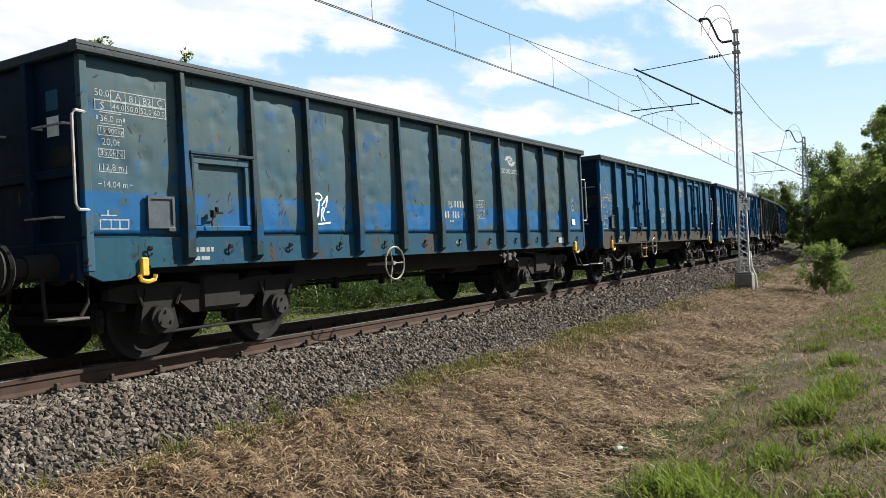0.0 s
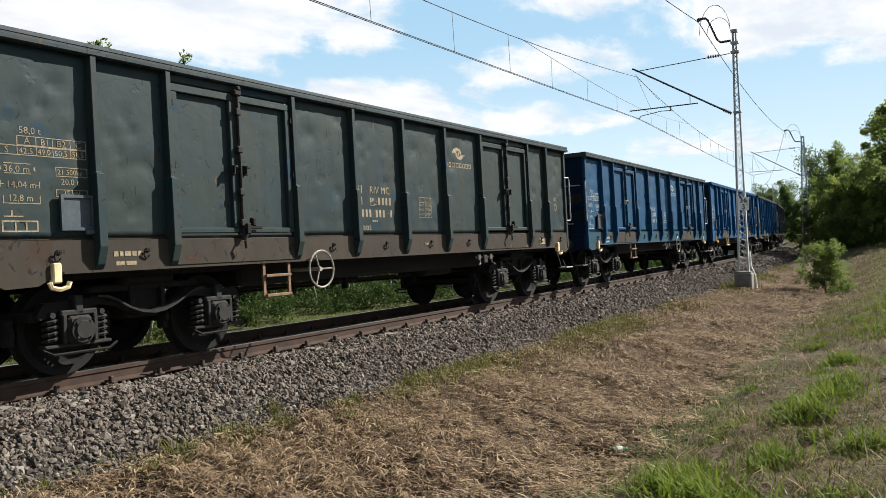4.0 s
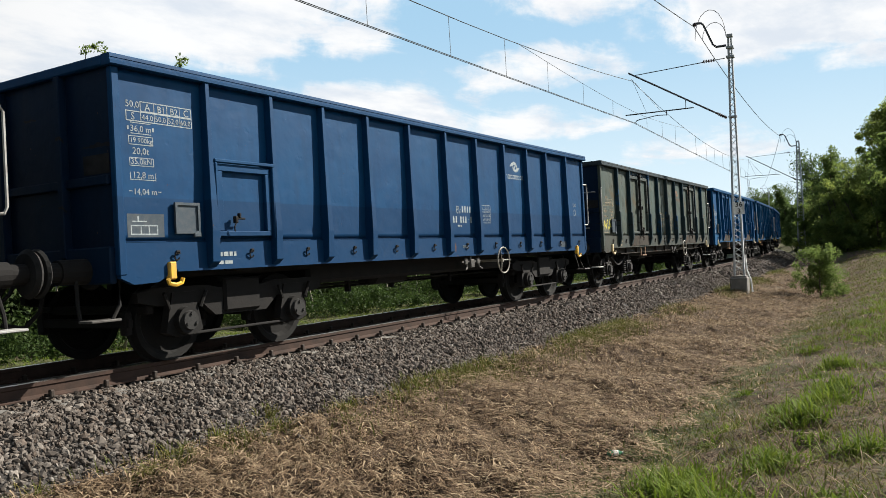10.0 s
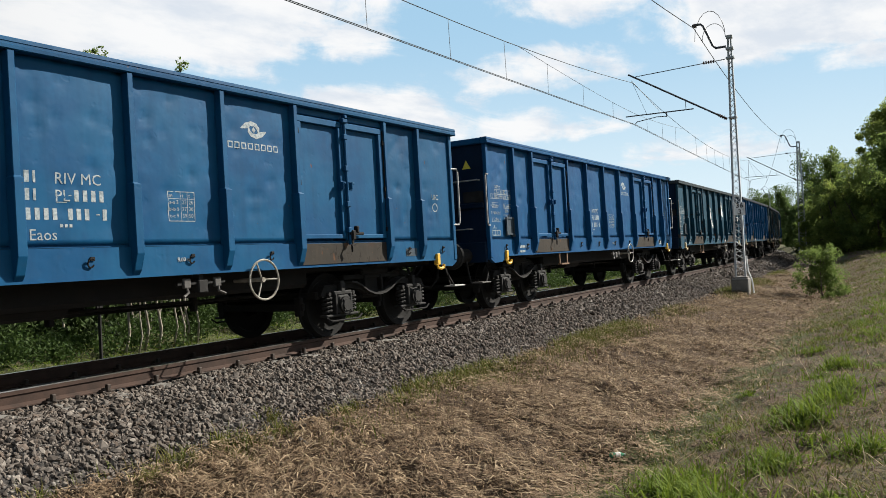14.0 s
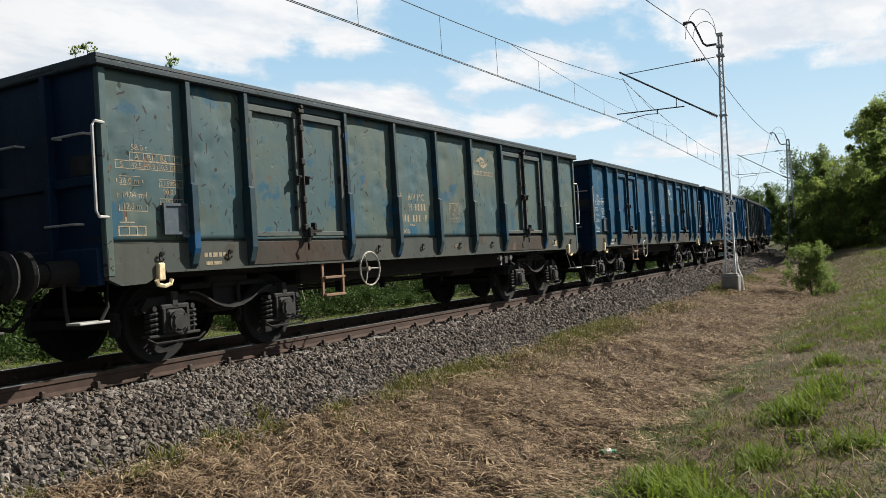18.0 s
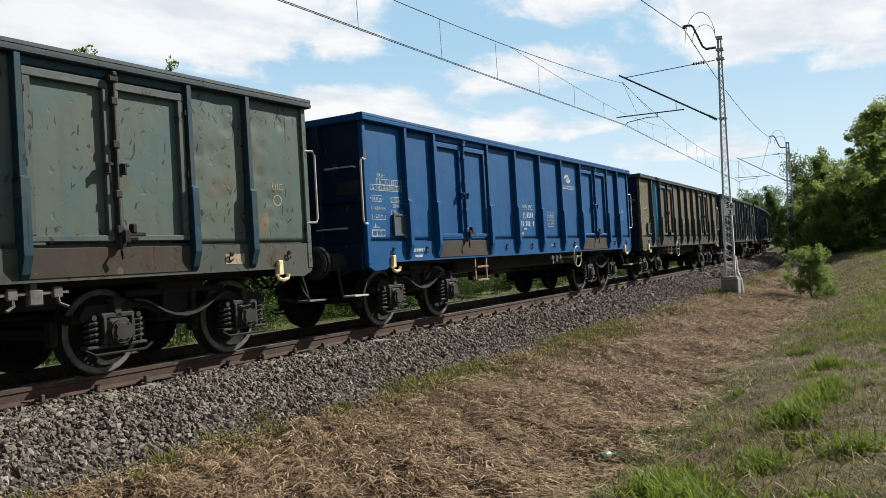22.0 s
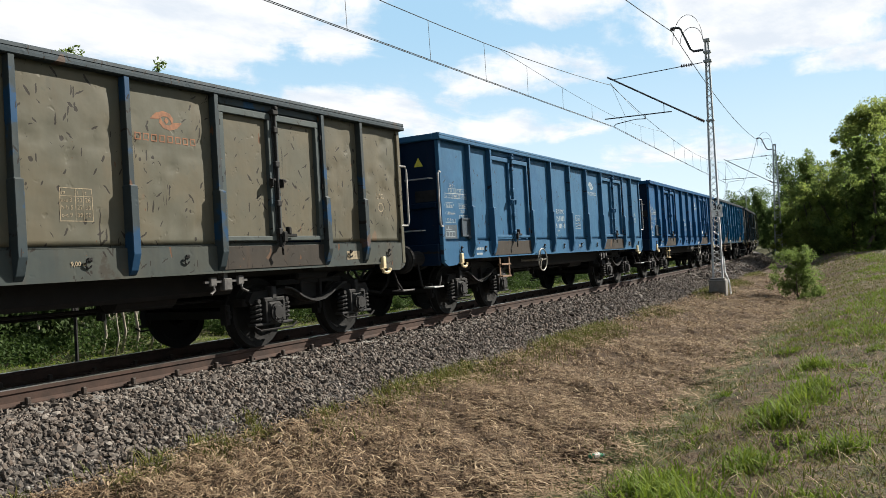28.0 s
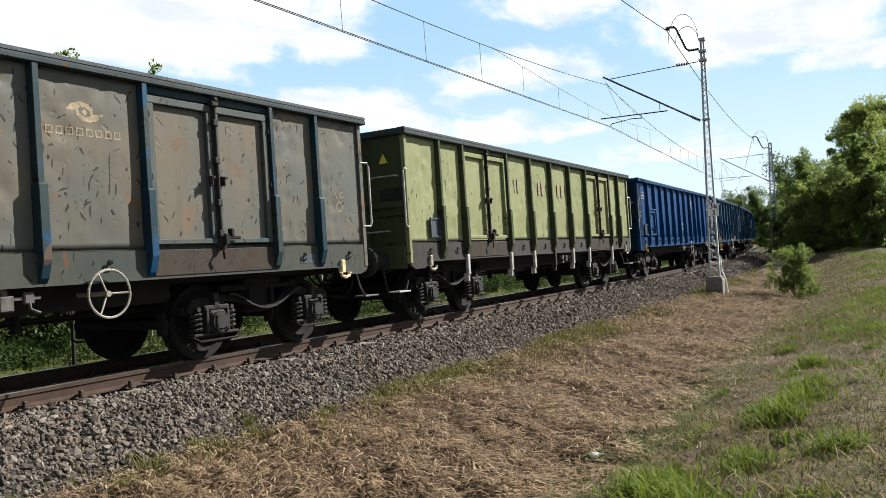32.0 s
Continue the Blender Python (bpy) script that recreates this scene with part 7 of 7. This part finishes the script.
def build_mast(s, sign=False, broad=1.0):
    mast = tagged(new("catenary_mast"), "grey lattice steel mast on a concrete foot carrying overhead wires", "mast", "masts of the overhead line")
    mast.matrix_basis = local(s)
    base = pose(0, MAST_LAT, 0)
    post = base @ Matrix.Diagonal((1, broad, 1, 1))
    tube = galvanised if broad > 1 else tube_dark
    for turn in (0, 180):
        part("mast_leg", cached("mast_leg", leg_mesh), galvanised, mast, post @ pose(0, 0, 0, 0, 0, turn))
    zs = np.linspace(0.05, MAST_TOP - 0.35, 37)
    for k, (a, b) in enumerate(zip(zs, zs[1:])):
        def lace(bm, a=a, b=b, k=k):
            sign_ = 1 if k % 2 else -1
            for x in (-0.055, 0.055):
                sd = sign_ if x < 0 else -sign_
                bm_tube(bm, ((x, -sd * (lattice_half(a) - 0.02), a), (x, sd * (lattice_half(b) - 0.02), b)), 0.012, 4)
        part("lattice_bar", cached(("lace", k), lambda: solid(lace)), galvanised, mast, post)
    for k, (w, z, h) in enumerate(((0.10, MAST_TOP - 0.03, 0.05), (0.12, MAST_TOP - 0.42, 0.04), (0.13, 7.22, 0.04), (0.13, 5.22, 0.03))):
        part("clamp_plate", cached(("clamp", k), lambda: solid(lambda bm: bm_box(bm, -0.06 - w / 3, 0.06 + w / 3, -w, w, z - h, z + h, 0.01))), galvanised, mast, base)
    part("foundation", cached("foundation", lambda: solid(lambda bm: (bm_box(bm, -0.27, 0.27, -0.27, 0.27, -0.9, -0.14, 0.03), bm_box(bm, -0.18, 0.18, -0.24, 0.24, -0.14, -0.09, 0.01)))), concrete, mast, base, "weathered concrete foundation block")
    part("earth_cable", cached("earth_cable", lambda: solid(lambda bm: bm_tube(bm, ((-0.1, -0.22, 0.6), (-0.14, -0.26, 0.1), (-0.2, -0.38, -0.2), (-0.22, -0.42, -0.62)), 0.028))), sign_white, mast, base, "white plastic earthing sleeve")
    part("feeder_arm", cached("feeder_arm", lambda: solid(lambda bm: bm_tube(bm, ((0, -3.0, 7.62), (0, -2.68, 7.62), (0, -2.58, 7.72), (0, -2.30, 8.42), (0, -2.22, 8.50), (0, -1.98, 8.52)), 0.04, 8))), tube_dark, mast)
    part("insulator", cached("feeder_insulator", lambda: solid(lambda bm: [bm_disc(bm, 0, y, y - 0.03, 8.48, 0.07, 0.05, 12) for y in (-1.95, -1.99, -2.03)])), insulator, mast)
    arc = lambda r, h: [(0, -3.0 + r * (1 - math.cos(a)) * 0.5, 7.95 + h * math.sin(a)) for a in (k * math.pi / 10 for k in range(11))]
    part("jumper_wire", cached("jumper1", lambda: solid(lambda bm: bm_tube(bm, arc(1.0, 0.95), 0.010, 5))), cable, mast)
    part("jumper_wire", cached("jumper2", lambda: solid(lambda bm: bm_tube(bm, arc(0.75, 0.5), 0.010, 5))), cable, mast)
    part("cantilever", cached("cantilever", lambda: solid(lambda bm: bm_tube(bm, ((0, -2.6, 5.40), (0, 0.34, 7.17)), 0.032, 8))), tube, mast)
    part("insulator", cached("cant_insulator", lambda: solid(lambda bm: [bm_tube(bm, ((0, -2.93, 5.21), (0, -2.6, 5.40)), 0.035, 8)] + [bm_disc(bm, 0, -2.9 + 0.055 * k, -2.88 + 0.055 * k, 5.225 + 0.032 * k, 0.075, 0.05, 10) for k in range(5)])), insulator, mast)
    part("tie_rod", cached("tie_rod", lambda: solid(lambda bm: bm_tube(bm, ((0, -2.95, 7.2), (0, 0.1, 7.06)), 0.014, 6))), tube, mast)
    part("insulator", cached("tie_insulator", lambda: solid(lambda bm: [bm_disc(bm, 0, -2.6 + 0.08 * k, -2.56 + 0.08 * k, 7.185, 0.06, 0.045, 10) for k in range(5)])), insulator, mast)
    part("registration_tube", cached("registration", lambda: solid(lambda bm: (bm_tube(bm, ((0, 0.50, 5.69), (0, -1.86, 5.68)), 0.02, 6), bm_tube(bm, ((0, -1.6, 5.68), (0, -1.6, 6.0)), 0.012, 5)))), tube, mast)
    part("steady_arm", cached("steady", lambda: solid(lambda bm: (bm_tube(bm, ((0, -0.94, 5.69), (0, -0.94, 5.52)), 0.02, 6), bm_tube(bm, ((0, -0.94, 5.54), (0, -0.6, 5.56), (0, 0.1, 5.47), (0, 0.18, 5.39)), 0.014, 6)))), tube, mast)
    part("stay_wire", cached("stay1", lambda: solid(lambda bm: bm_tube(bm, ((0, 0.24, 6.95), (0, -0.25, 5.69)), 0.007, 4))), cable, mast)
    part("stay_wire", cached("stay2", lambda: solid(lambda bm: bm_tube(bm, ((0, 0.24, 6.95), (0, -0.75, 5.69)), 0.007, 4))), cable, mast)
    if sign:
        plate = part("distance_sign", cached("sign", lambda: solid(lambda bm: bm_box(bm, -0.27, -0.255, -0.18, 0.16, 1.95, 2.36, 0.004))), sign_white, mast, base @ pose(0, -0.10, 0), "white distance sign")
        part("numerals", cached("n36", lambda: text_mesh("36", 0.235)), sign_black, plate, pose(-0.272, -0.01, 2.27, 90, 0, -90), "black numerals")
        part("numerals", cached("n3", lambda: text_mesh("3", 0.235)), sign_black, plate, pose(-0.272, -0.01, 2.05, 90, 0, -90), "black numerals")
    return mast


MASTS = (-6.0, 27.6, 61.5, 126.0)
for i, s in enumerate(MASTS):
    build_mast(s, i == 1, 1.7 if i == 2 else 1.0)


def span_point(i, f, lat, top, sag):
    """A place on a wire hung between masts i and i + 1."""
    a, b = np.array(on_track(MASTS[i], lat)[:2]), np.array(on_track(MASTS[i + 1], lat)[:2])
    p = a + (b - a) * f
    return (float(p[0]), float(p[1]), top - 4 * sag * f * (1 - f))


def wire(name, points, r, label):
    bm = bmesh.new()
    bm_tube(bm, points, r, 5)
    return tagged(new(name, as_mesh(name, bm, cable)), label, "overhead wire", "wires of the overhead line")


def build_wires():
    for lat in (0.16, 0.21):
        pts = [span_point(i, f, lat, 5.38, 0.03) for i in range(3) for f in np.linspace(0, 0.95, 8)]
        wire("contact_wire", pts, 0.0085, "dark contact wire strung over the track")
    wire("catenary_wire", [span_point(i, f, 0.21, 6.87, 0.68 * (1 if i < 2 else 1.6)) for i in range(3) for f in np.linspace(0, 0.96, 16)], 0.010, "dark sagging catenary wire above the contact wire")
    wire("feeder_wire", [span_point(i, f, -1.98, 8.42, 0.5 * (1 if i < 2 else 1.6)) for i in range(3) for f in np.linspace(0, 0.96, 16)], 0.014, "dark feeder wire hung on the mast tops")
    for i, ends in ((0, (0.72, 1.0)), (1, (0.0, 0.28)), (1, (0.72, 1.0))):
        pts = []
        for k in range(9):
            g = k / 8
            f = ends[0] + (ends[1] - ends[0]) * g
            low = 5.78
            inner = g if ends[1] == 1.0 else 1 - g
            high = span_point(i, ends[0] if ends[1] == 1.0 else ends[1], 0.21, 6.87, 0.68)[2]
            x, y, _ = span_point(i, f, 0.19, 0, 0)
            pts.append((x, y, high + (low - high) * (1 - (1 - inner) ** 1.35)))
        wire("stitch_wire", pts, 0.006, "thin stitch wire below the catenary")
        for g in (0.2, 0.48, 0.76):
            f = ends[0] + (ends[1] - ends[0]) * g
            x, y, _ = span_point(i, f, 0.19, 0, 0)
            z = np.interp(g, [k / 8 for k in range(9)], [p[2] for p in pts])
            wire("dropper", [(x, y, float(z)), (x, y, 5.38)], 0.005, "thin dropper wire between the line's wires")
    for i in (0, 1):
        for f in (0.16, 0.26, 0.36, 0.45, 0.53, 0.62, 0.70):
            if i == 1 and not 0.28 < f < 0.72:
                continue
            top = span_point(i, f, 0.21, 6.87, 0.68)
            foot = span_point(i, f, 0.185, 5.38, 0.03)
            wire("dropper", [top, foot], 0.006, "thin dropper wire between the line's wires")


build_wires()


# ---- trees, shrubs, hedge ----
def leaf_cloud(centres, radii, count, size, rng, flat=0.85):
    """Leaves as small bent diamonds scattered round clump centres."""
    pick = rng.integers(0, len(centres), count)
    d = rng.normal(size=(count, 3))
    d /= np.linalg.norm(d, axis=1)[:, None]
    p = centres[pick] + d * (radii[pick] * rng.random(count) ** 0.45)[:, None] * np.array((1, 1, flat))
    a = rng.normal(size=(count, 3))
    a /= np.linalg.norm(a, axis=1)[:, None]
    b = np.cross(a, rng.normal(size=(count, 3)))
    b /= np.linalg.norm(b, axis=1)[:, None]
    n = np.cross(a, b)
    s = (size * rng.uniform(0.6, 1.35, count))[:, None]
    v = np.stack([p - a * s, p - b * s * 0.5 + n * s * 0.12, p + a * s, p + b * s * 0.5 + n * s * 0.12], 1).reshape(-1, 3)
    tri = np.array([[0, 1, 2], [0, 2, 3]])
    f = (tri[None] + (np.arange(count) * 4)[:, None, None]).reshape(-1, 3)
    return v, f


def build_tree(name, x, y, z, height, radius, seed, material, label, category, clear=0.25, leaves=2600, size=0.16, trunk_r=0.12, stems=1, wander=0.16, puff=(0.08, 0.26)):
    """Tapered trunk and limbs, and a ragged crown of leaf clumps with gaps."""
    rng = np.random.default_rng(seed)
    tree = tagged(new(name), label, category)
    tree.matrix_basis = pose(x, y, z)
    bm = bmesh.new()
    tips = []

    def limb(p, way, length, r, n=5):
        pts, q = [p], Vector(p)
        for k in range(n):
            way = (way + Vector(rng.normal(0, wander, 3)) + Vector((0, 0, 0.06))).normalized()
            q = q + way * (length / n)
            pts.append(q.copy())
        rings = []
        for k, c in enumerate(pts):
            rr = r * (1 - 0.8 * k / n)
            rings.append([bm.verts.new((c[0] + rr * math.cos(t), c[1] + rr * math.sin(t), c[2])) for t in (2 * math.pi * j / 6 for j in range(6))])
        for u, w in zip(rings, rings[1:]):
            for j in range(6):
                bm.faces.new((u[j], u[(j + 1) % 6], w[(j + 1) % 6], w[j]))
        return pts

    for st in range(stems):
        lean = Vector((rng.normal(0, 0.3 * wander + 0.25 * (stems > 1)), rng.normal(0, 0.3 * wander + 0.25 * (stems > 1)), 1)).normalized()
        trunk = limb(Vector((0, 0, -0.3)), lean, height * 0.92 + 0.3, trunk_r, 8)
        tips.append(trunk[-1])
        for k in range(13 if stems == 1 else 5):
            f = clear + (0.92 - clear) * (k + rng.random()) / (13 if stems == 1 else 5)
            base = trunk[min(8, int(f * 8))]
            a = rng.uniform(0, 6.28)
            reach = radius * (0.55 + 0.6 * rng.random()) * (1.15 - 0.75 * max(0, f - 0.45) / 0.55)
            pts = limb(base, Vector((math.cos(a), math.sin(a), 0.45 + 0.4 * f)).normalized(), reach, trunk_r * 0.35, 5)
            tips += [pts[2], pts[3], pts[4], pts[5]]
    part("trunk", as_mesh("trunk", bm, bark, True), None, tree)
    tips = np.array([t[:] for t in tips])
    tips = np.repeat(tips, 3, 0)
    tips = tips + rng.normal(0, 0.17 * radius, tips.shape)
    radii = radius * rng.uniform(*puff, len(tips))
    v, f = leaf_cloud(tips, radii, leaves, size, rng)
    part("crown", fast_mesh("crown", v, f, material), None, tree)
    return tree


def land(x, y):
    s, lat = track_coords(np.array([x]), np.array([y]))
    return float(rough_ground(np.array([x]), np.array([y]), s, lat)[0])


def plant(name, x, y, height, radius, seed, material, label, category="tree", **more):
    return build_tree(name, x, y, land(x, y), height, radius, seed, material, label, category, **more)


# woods on the verge side
plant("broadleaf_tree", 62.0, -4.5, 12.6, 3.4, 1, leaf_light, "large dark green broadleaf tree at the meadow's edge", clear=0.06, leaves=42000, size=0.085, trunk_r=0.18)
plant("broadleaf_tree", 52.5, -5.6, 7.0, 1.8, 3, leaf_mid, "rounded green tree in front of the wood", clear=0.04, leaves=8000, size=0.13)
for k, (x, y, h, r, m) in enumerate(((60.0, -1.9, 4.6, 1.6, leaf_light), (58.0, -3.4, 4.8, 1.6, leaf_light), (63.0, -0.3, 4.2, 1.4, leaf_mid), (61.5, -2.9, 4.4, 1.6, leaf_light), (55.0, -4.9, 4.6, 1.6, leaf_mid), (66.0, 0.2, 4.4, 1.4, leaf_mid))):
    plant("tall_shrub", x, y, h, r, 20 + k, m, "tall yellow-green shrub before the wood" if m is leaf_light else "tall mid-green shrub before the wood", "shrub", clear=0.02, leaves=14000, size=0.075, trunk_r=0.07, stems=3)
for k, (x, y, h, r) in enumerate(((78.0, 0.4, 9.6, 1.3), (80.0, 0.4, 9.0, 2.6), (87.0, 0.9, 9.4, 2.6), (76.0, -2.0, 8.4, 1.6), (85.0, 3.2, 7.0, 1.1), (88.0, 1.0, 7.6, 1.6), (110.0, 8.0, 8.6, 1.3), (150.0, 18.6, 11.0, 2.7), (152.0, 16.8, 12.0, 2.7), (151.0, 14.0, 11.6, 2.7), (100.0, 3.0, 7.6, 1.8), (120.0, 7.0, 8.5, 2.2), (72.0, -5.0, 7.0, 2.0), (95.0, 4.6, 5.6, 1.5), (104.0, 6.4, 6.2, 1.5), (118.0, 9.5, 7.4, 1.7), (130.0, 12.6, 8.6, 1.8), (141.0, 15.4, 9.6, 2.0), (146.0, 20.0, 8.0, 1.5))):
    plant("woodland_tree", x, y, h, r, 40 + k, leaf_mid if k in (0, 3, 5) else leaf_dark, "dark green woodland tree in shade", clear=0.05, leaves=13000, size=0.10, puff=(0.18, 0.5))
for k, (x, y, h, r, m) in enumerate(((55.5, -4.9, 5.2, 1.8, leaf_light), (57.5, -3.6, 5.6, 1.8, leaf_light), (60.5, -2.4, 5.6, 1.8, leaf_mid), (54.0, -6.4, 5.0, 1.8, leaf_mid), (59.0, -5.2, 6.6, 2.0, leaf_light), (63.5, -1.9, 5.0, 1.6, leaf_light))):
    plant("bushy_shrub", x, y, h, r, 120 + k, m, "sunlit yellow-green shrub at the wood's edge" if m is leaf_light else "mid-green shrub at the wood's edge", "shrub", clear=0.0, leaves=17000, size=0.062, trunk_r=0.06, stems=4)
# young trees beyond the track
for k, (x, y, h, r) in enumerate(((10.5, 16.0, 8.6, 1.5), (17.2, 14.5, 8.9, 1.0), (15.4, 14.5, 9.3, 1.0), (19.5, 13.8, 9.5, 1.0), (17.2, 15.5, 8.4, 1.2), (7.5, 19.0, 8.8, 1.5), (13.0, 20.0, 7.2, 1.6), (21.0, 16.0, 5.6, 1.6), (24.0, 15.0, 5.2, 1.5), (27.5, 16.5, 5.4, 1.7), (31.0, 15.5, 5.0, 1.6), (35.5, 17.0, 5.6, 1.8), (41.0, 17.0, 5.4, 1.8), (47.0, 18.5, 5.6, 2.0), (17.0, 19.0, 6.0, 1.7))):
    plant("young_tree", x, y, h, r, 70 + k, leaf_mid, "slender young tree with sparse green crown", clear=0.3, leaves=6000, size=0.062, trunk_r=0.06, wander=0.03)
# the shrub in the ditch
bx, by, _, _ = on_track(29.6, -5.5)
plant("ditch_shrub", float(bx), float(by), 1.8, 0.92, 9, leaf_mid, "bushy light green shrub growing in the ditch", "shrub", clear=0.0, leaves=13000, size=0.034, trunk_r=0.03, wander=0.22, puff=(0.10, 0.27))


def build_thicket(name, s0, s1, l0, l1, height, count, size, material, label, seed, dense=9):
    rng = np.random.default_rng(seed)
    n = int((s1 - s0) * dense)
    s, lat = rng.uniform(s0, s1, n), rng.uniform(l0, l1, n)
    x, y, _, _ = on_track(s, lat)
    z = ground_height(s, lat) + height * rng.uniform(0.05, 0.9, n) * (0.6 + 0.4 * np.sin(0.8 * s) * np.sin(0.31 * s + 1))
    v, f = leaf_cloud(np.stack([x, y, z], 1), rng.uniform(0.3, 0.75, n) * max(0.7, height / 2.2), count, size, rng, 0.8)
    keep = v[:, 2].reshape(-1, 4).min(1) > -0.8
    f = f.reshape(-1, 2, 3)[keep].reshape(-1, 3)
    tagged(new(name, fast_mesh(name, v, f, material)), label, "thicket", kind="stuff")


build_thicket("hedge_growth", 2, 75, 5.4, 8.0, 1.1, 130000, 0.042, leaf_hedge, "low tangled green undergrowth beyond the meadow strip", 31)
build_thicket("dark_thicket", 2, 60, 7.8, 12.0, 4.6, 150000, 0.085, leaf_shade, "dense thicket behind, shade put into its dark leaves", 32)
build_thicket("far_woods", 95, 260, -40, -12, 6.5, 22000, 0.35, leaf_dark, "distant dark green woods beside the line", 34, 4)


pale_bark = simple("pale_sapling_bark", (0.26, 0.24, 0.20), 0.9, 0.0, (0.15, 0.13, 0.10), 9.0, 0.004)
_pick = random.Random(12)


def build_sapling(s, lat, tall=1.0):
    """A bare thin stem at the thicket's edge, a few twigs and leaves at its head."""
    x, y, _, _ = on_track(s, lat)
    rng = np.random.default_rng(int(s * 100))
    tree = tagged(new("sapling"), "thin pale sapling stem at the thicket's edge", "sapling", "saplings at the thicket's edge")
    tree.matrix_basis = pose(float(x), float(y), land(float(x), float(y)), rng.uniform(-5, 5), rng.uniform(-6, 6))
    h = rng.uniform(2.2, 3.4) * tall
    bm = bmesh.new()
    bm_tube(bm, [(0.05 * math.sin(3 * k + s), 0.04 * math.cos(2 * k), h * k / 5 - 0.1) for k in range(6)], rng.uniform(0.016, 0.034), 6)
    part("trunk", as_mesh("trunk", bm, pale_bark, True), None, tree)
    v, f = leaf_cloud(np.array([(0.0, 0.0, h), (0.2, 0.1, h - 0.4), (-0.2, 0.0, h - 0.2)]), np.array([0.4, 0.35, 0.35]), 240, 0.05, rng)
    part("crown", fast_mesh("crown", v, f, leaf_mid), None, tree)


for k in range(26):
    build_sapling(6.0 + 1.05 * k + _pick.uniform(-0.45, 0.45), 7.6 + _pick.uniform(-0.5, 0.9))


for k in range(9):
    build_sapling(10.2 + 0.24 * k + _pick.uniform(-0.1, 0.1), 5.5 + _pick.uniform(-0.25, 0.3), 0.8)


# ---- small things ----
def build_post():
    x, y, _, _ = on_track(8.7, 4.3)
    bm = bmesh.new()
    bm_tube(bm, ((0, 0, -0.2), (0, 0, 1.25)), 0.032, 8)
    bm_box(bm, -0.06, 0.06, -0.02, 0.02, 1.05, 1.25, 0.006)
    ob = tagged(new("marker_post", as_mesh("marker_post", bm, iron_dusty)), "thin dark metal marker post in the meadow strip", "post")
    ob.matrix_basis = pose(float(x), float(y), land(float(x), float(y)))


def build_bottle():
    x, y, _, _ = on_track(7.55, -5.52)
    bottle = tagged(new("plastic_bottle"), "crumpled green and white plastic bottle in the grass", "bottle")
    bottle.matrix_basis = pose(float(x), float(y), land(float(x), float(y)) + 0.05, 8, 4, -35) @ Matrix.Scale(0.75, 4)
    green = simple("green_plastic", (0.03, 0.25, 0.12), 0.3, 0.0, (0.05, 0.3, 0.16), 20.0)
    body = cached("bottle_body", lambda: solid(lambda bm: (bm_disc(bm, 0, -0.09, 0.06, 0, 0.036, 0.038, 12, "x"), bm_disc(bm, 0, 0.06, 0.12, 0, 0.038, 0.014, 12, "x"))))
    part("bottle_body", body, green, bottle)
    part("label_band", cached("bottle_label", lambda: solid(lambda bm: bm_disc(bm, 0, -0.03, 0.05, 0, 0.0385, 0.0395, 12, "x"))), sign_white, bottle)
    part("cap", cached("bottle_cap", lambda: solid(lambda bm: bm_disc(bm, 0, 0.12, 0.14, 0, 0.016, 0.016, 10, "x"))), sign_white, bottle)


build_post()
build_bottle()

# ---- small repeated pieces of the setting ----
build_sleepers()
build_stones()
build_grass()
_rng = np.random.default_rng(4)
_pick = random.Random(8)
_spots = [(3.6 + 0.62 * k + _pick.uniform(-0.25, 0.25), _pick.uniform(-2.95, -2.4), _pick.uniform(0.45, 0.95)) for k in range(26)]
tufts("weed_clump", _spots, mixed_mat, "wispy yellow-green weeds at the ballast's foot", _rng, 110, 0.24, 0.13, 0.010)
_spots = [(4.8 + 0.5 * k, -6.2 - _pick.random() * 2.0, _pick.uniform(0.45, 1.0)) for k in range(30)]
tufts("grass_clump", _spots, green_mat, "bright green grass tuft on the dry verge", _rng, 150, 0.2, 0.12, 0.013)
tufts("weed_clump", [(6.1, -2.25, 0.7), (5.3, -2.55, 1.1), (4.6, -2.6, 1.0), (5.9, -2.6, 0.8), (6.9, -2.6, 0.8), (8.6, -2.5, 0.9), (10.6, -2.5, 0.7), (4.1, -2.9, 0.8)], mixed_mat, "yellow-green weed clump at the ballast's foot", _rng, 130, 0.26, 0.10, 0.011)
tufts("grass_clump", [(5.6, -6.75, 1.2), (6.0, -6.45, 0.9), (5.3, -7.1, 1.0), (7.9, -7.2, 1.0), (8.8, -7.35, 1.1), (9.9, -7.3, 1.0), (6.9, -7.75, 0.9), (11.5, -7.2, 1.0), (6.4, -7.2, 0.8)], green_mat, "lush green grass clump on the verge", _rng, 240, 0.28, 0.13, 0.014)



def motions():
    """The train rolls by; its wheels turn while they are near."""
    for number, wagon in WAGONS:
        walk(wagon, [(k / 2, wagon_pose(train_at(k / 2) + PITCH * number + SLACK.get(number, 0.0))) for k in range(65)])
    for wheels, axle, number in WHEELSETS:
        near = [k for k in range(961) if -12 < train_at(k / 30) + PITCH * number < 42]
        rows = sorted({0, 960, *near})
        angle, last, keys = 0.0, None, []
        for k in rows:
            if last is not None and k in near and last in near:
                angle += (train_at(k / 30) - train_at(last / 30)) / 0.46
            keys.append((k / 30, pose(axle, 0, 0.46) @ Matrix.Rotation(angle, 4, "Y")))
            last = k
        walk(wheels, keys)


motions()
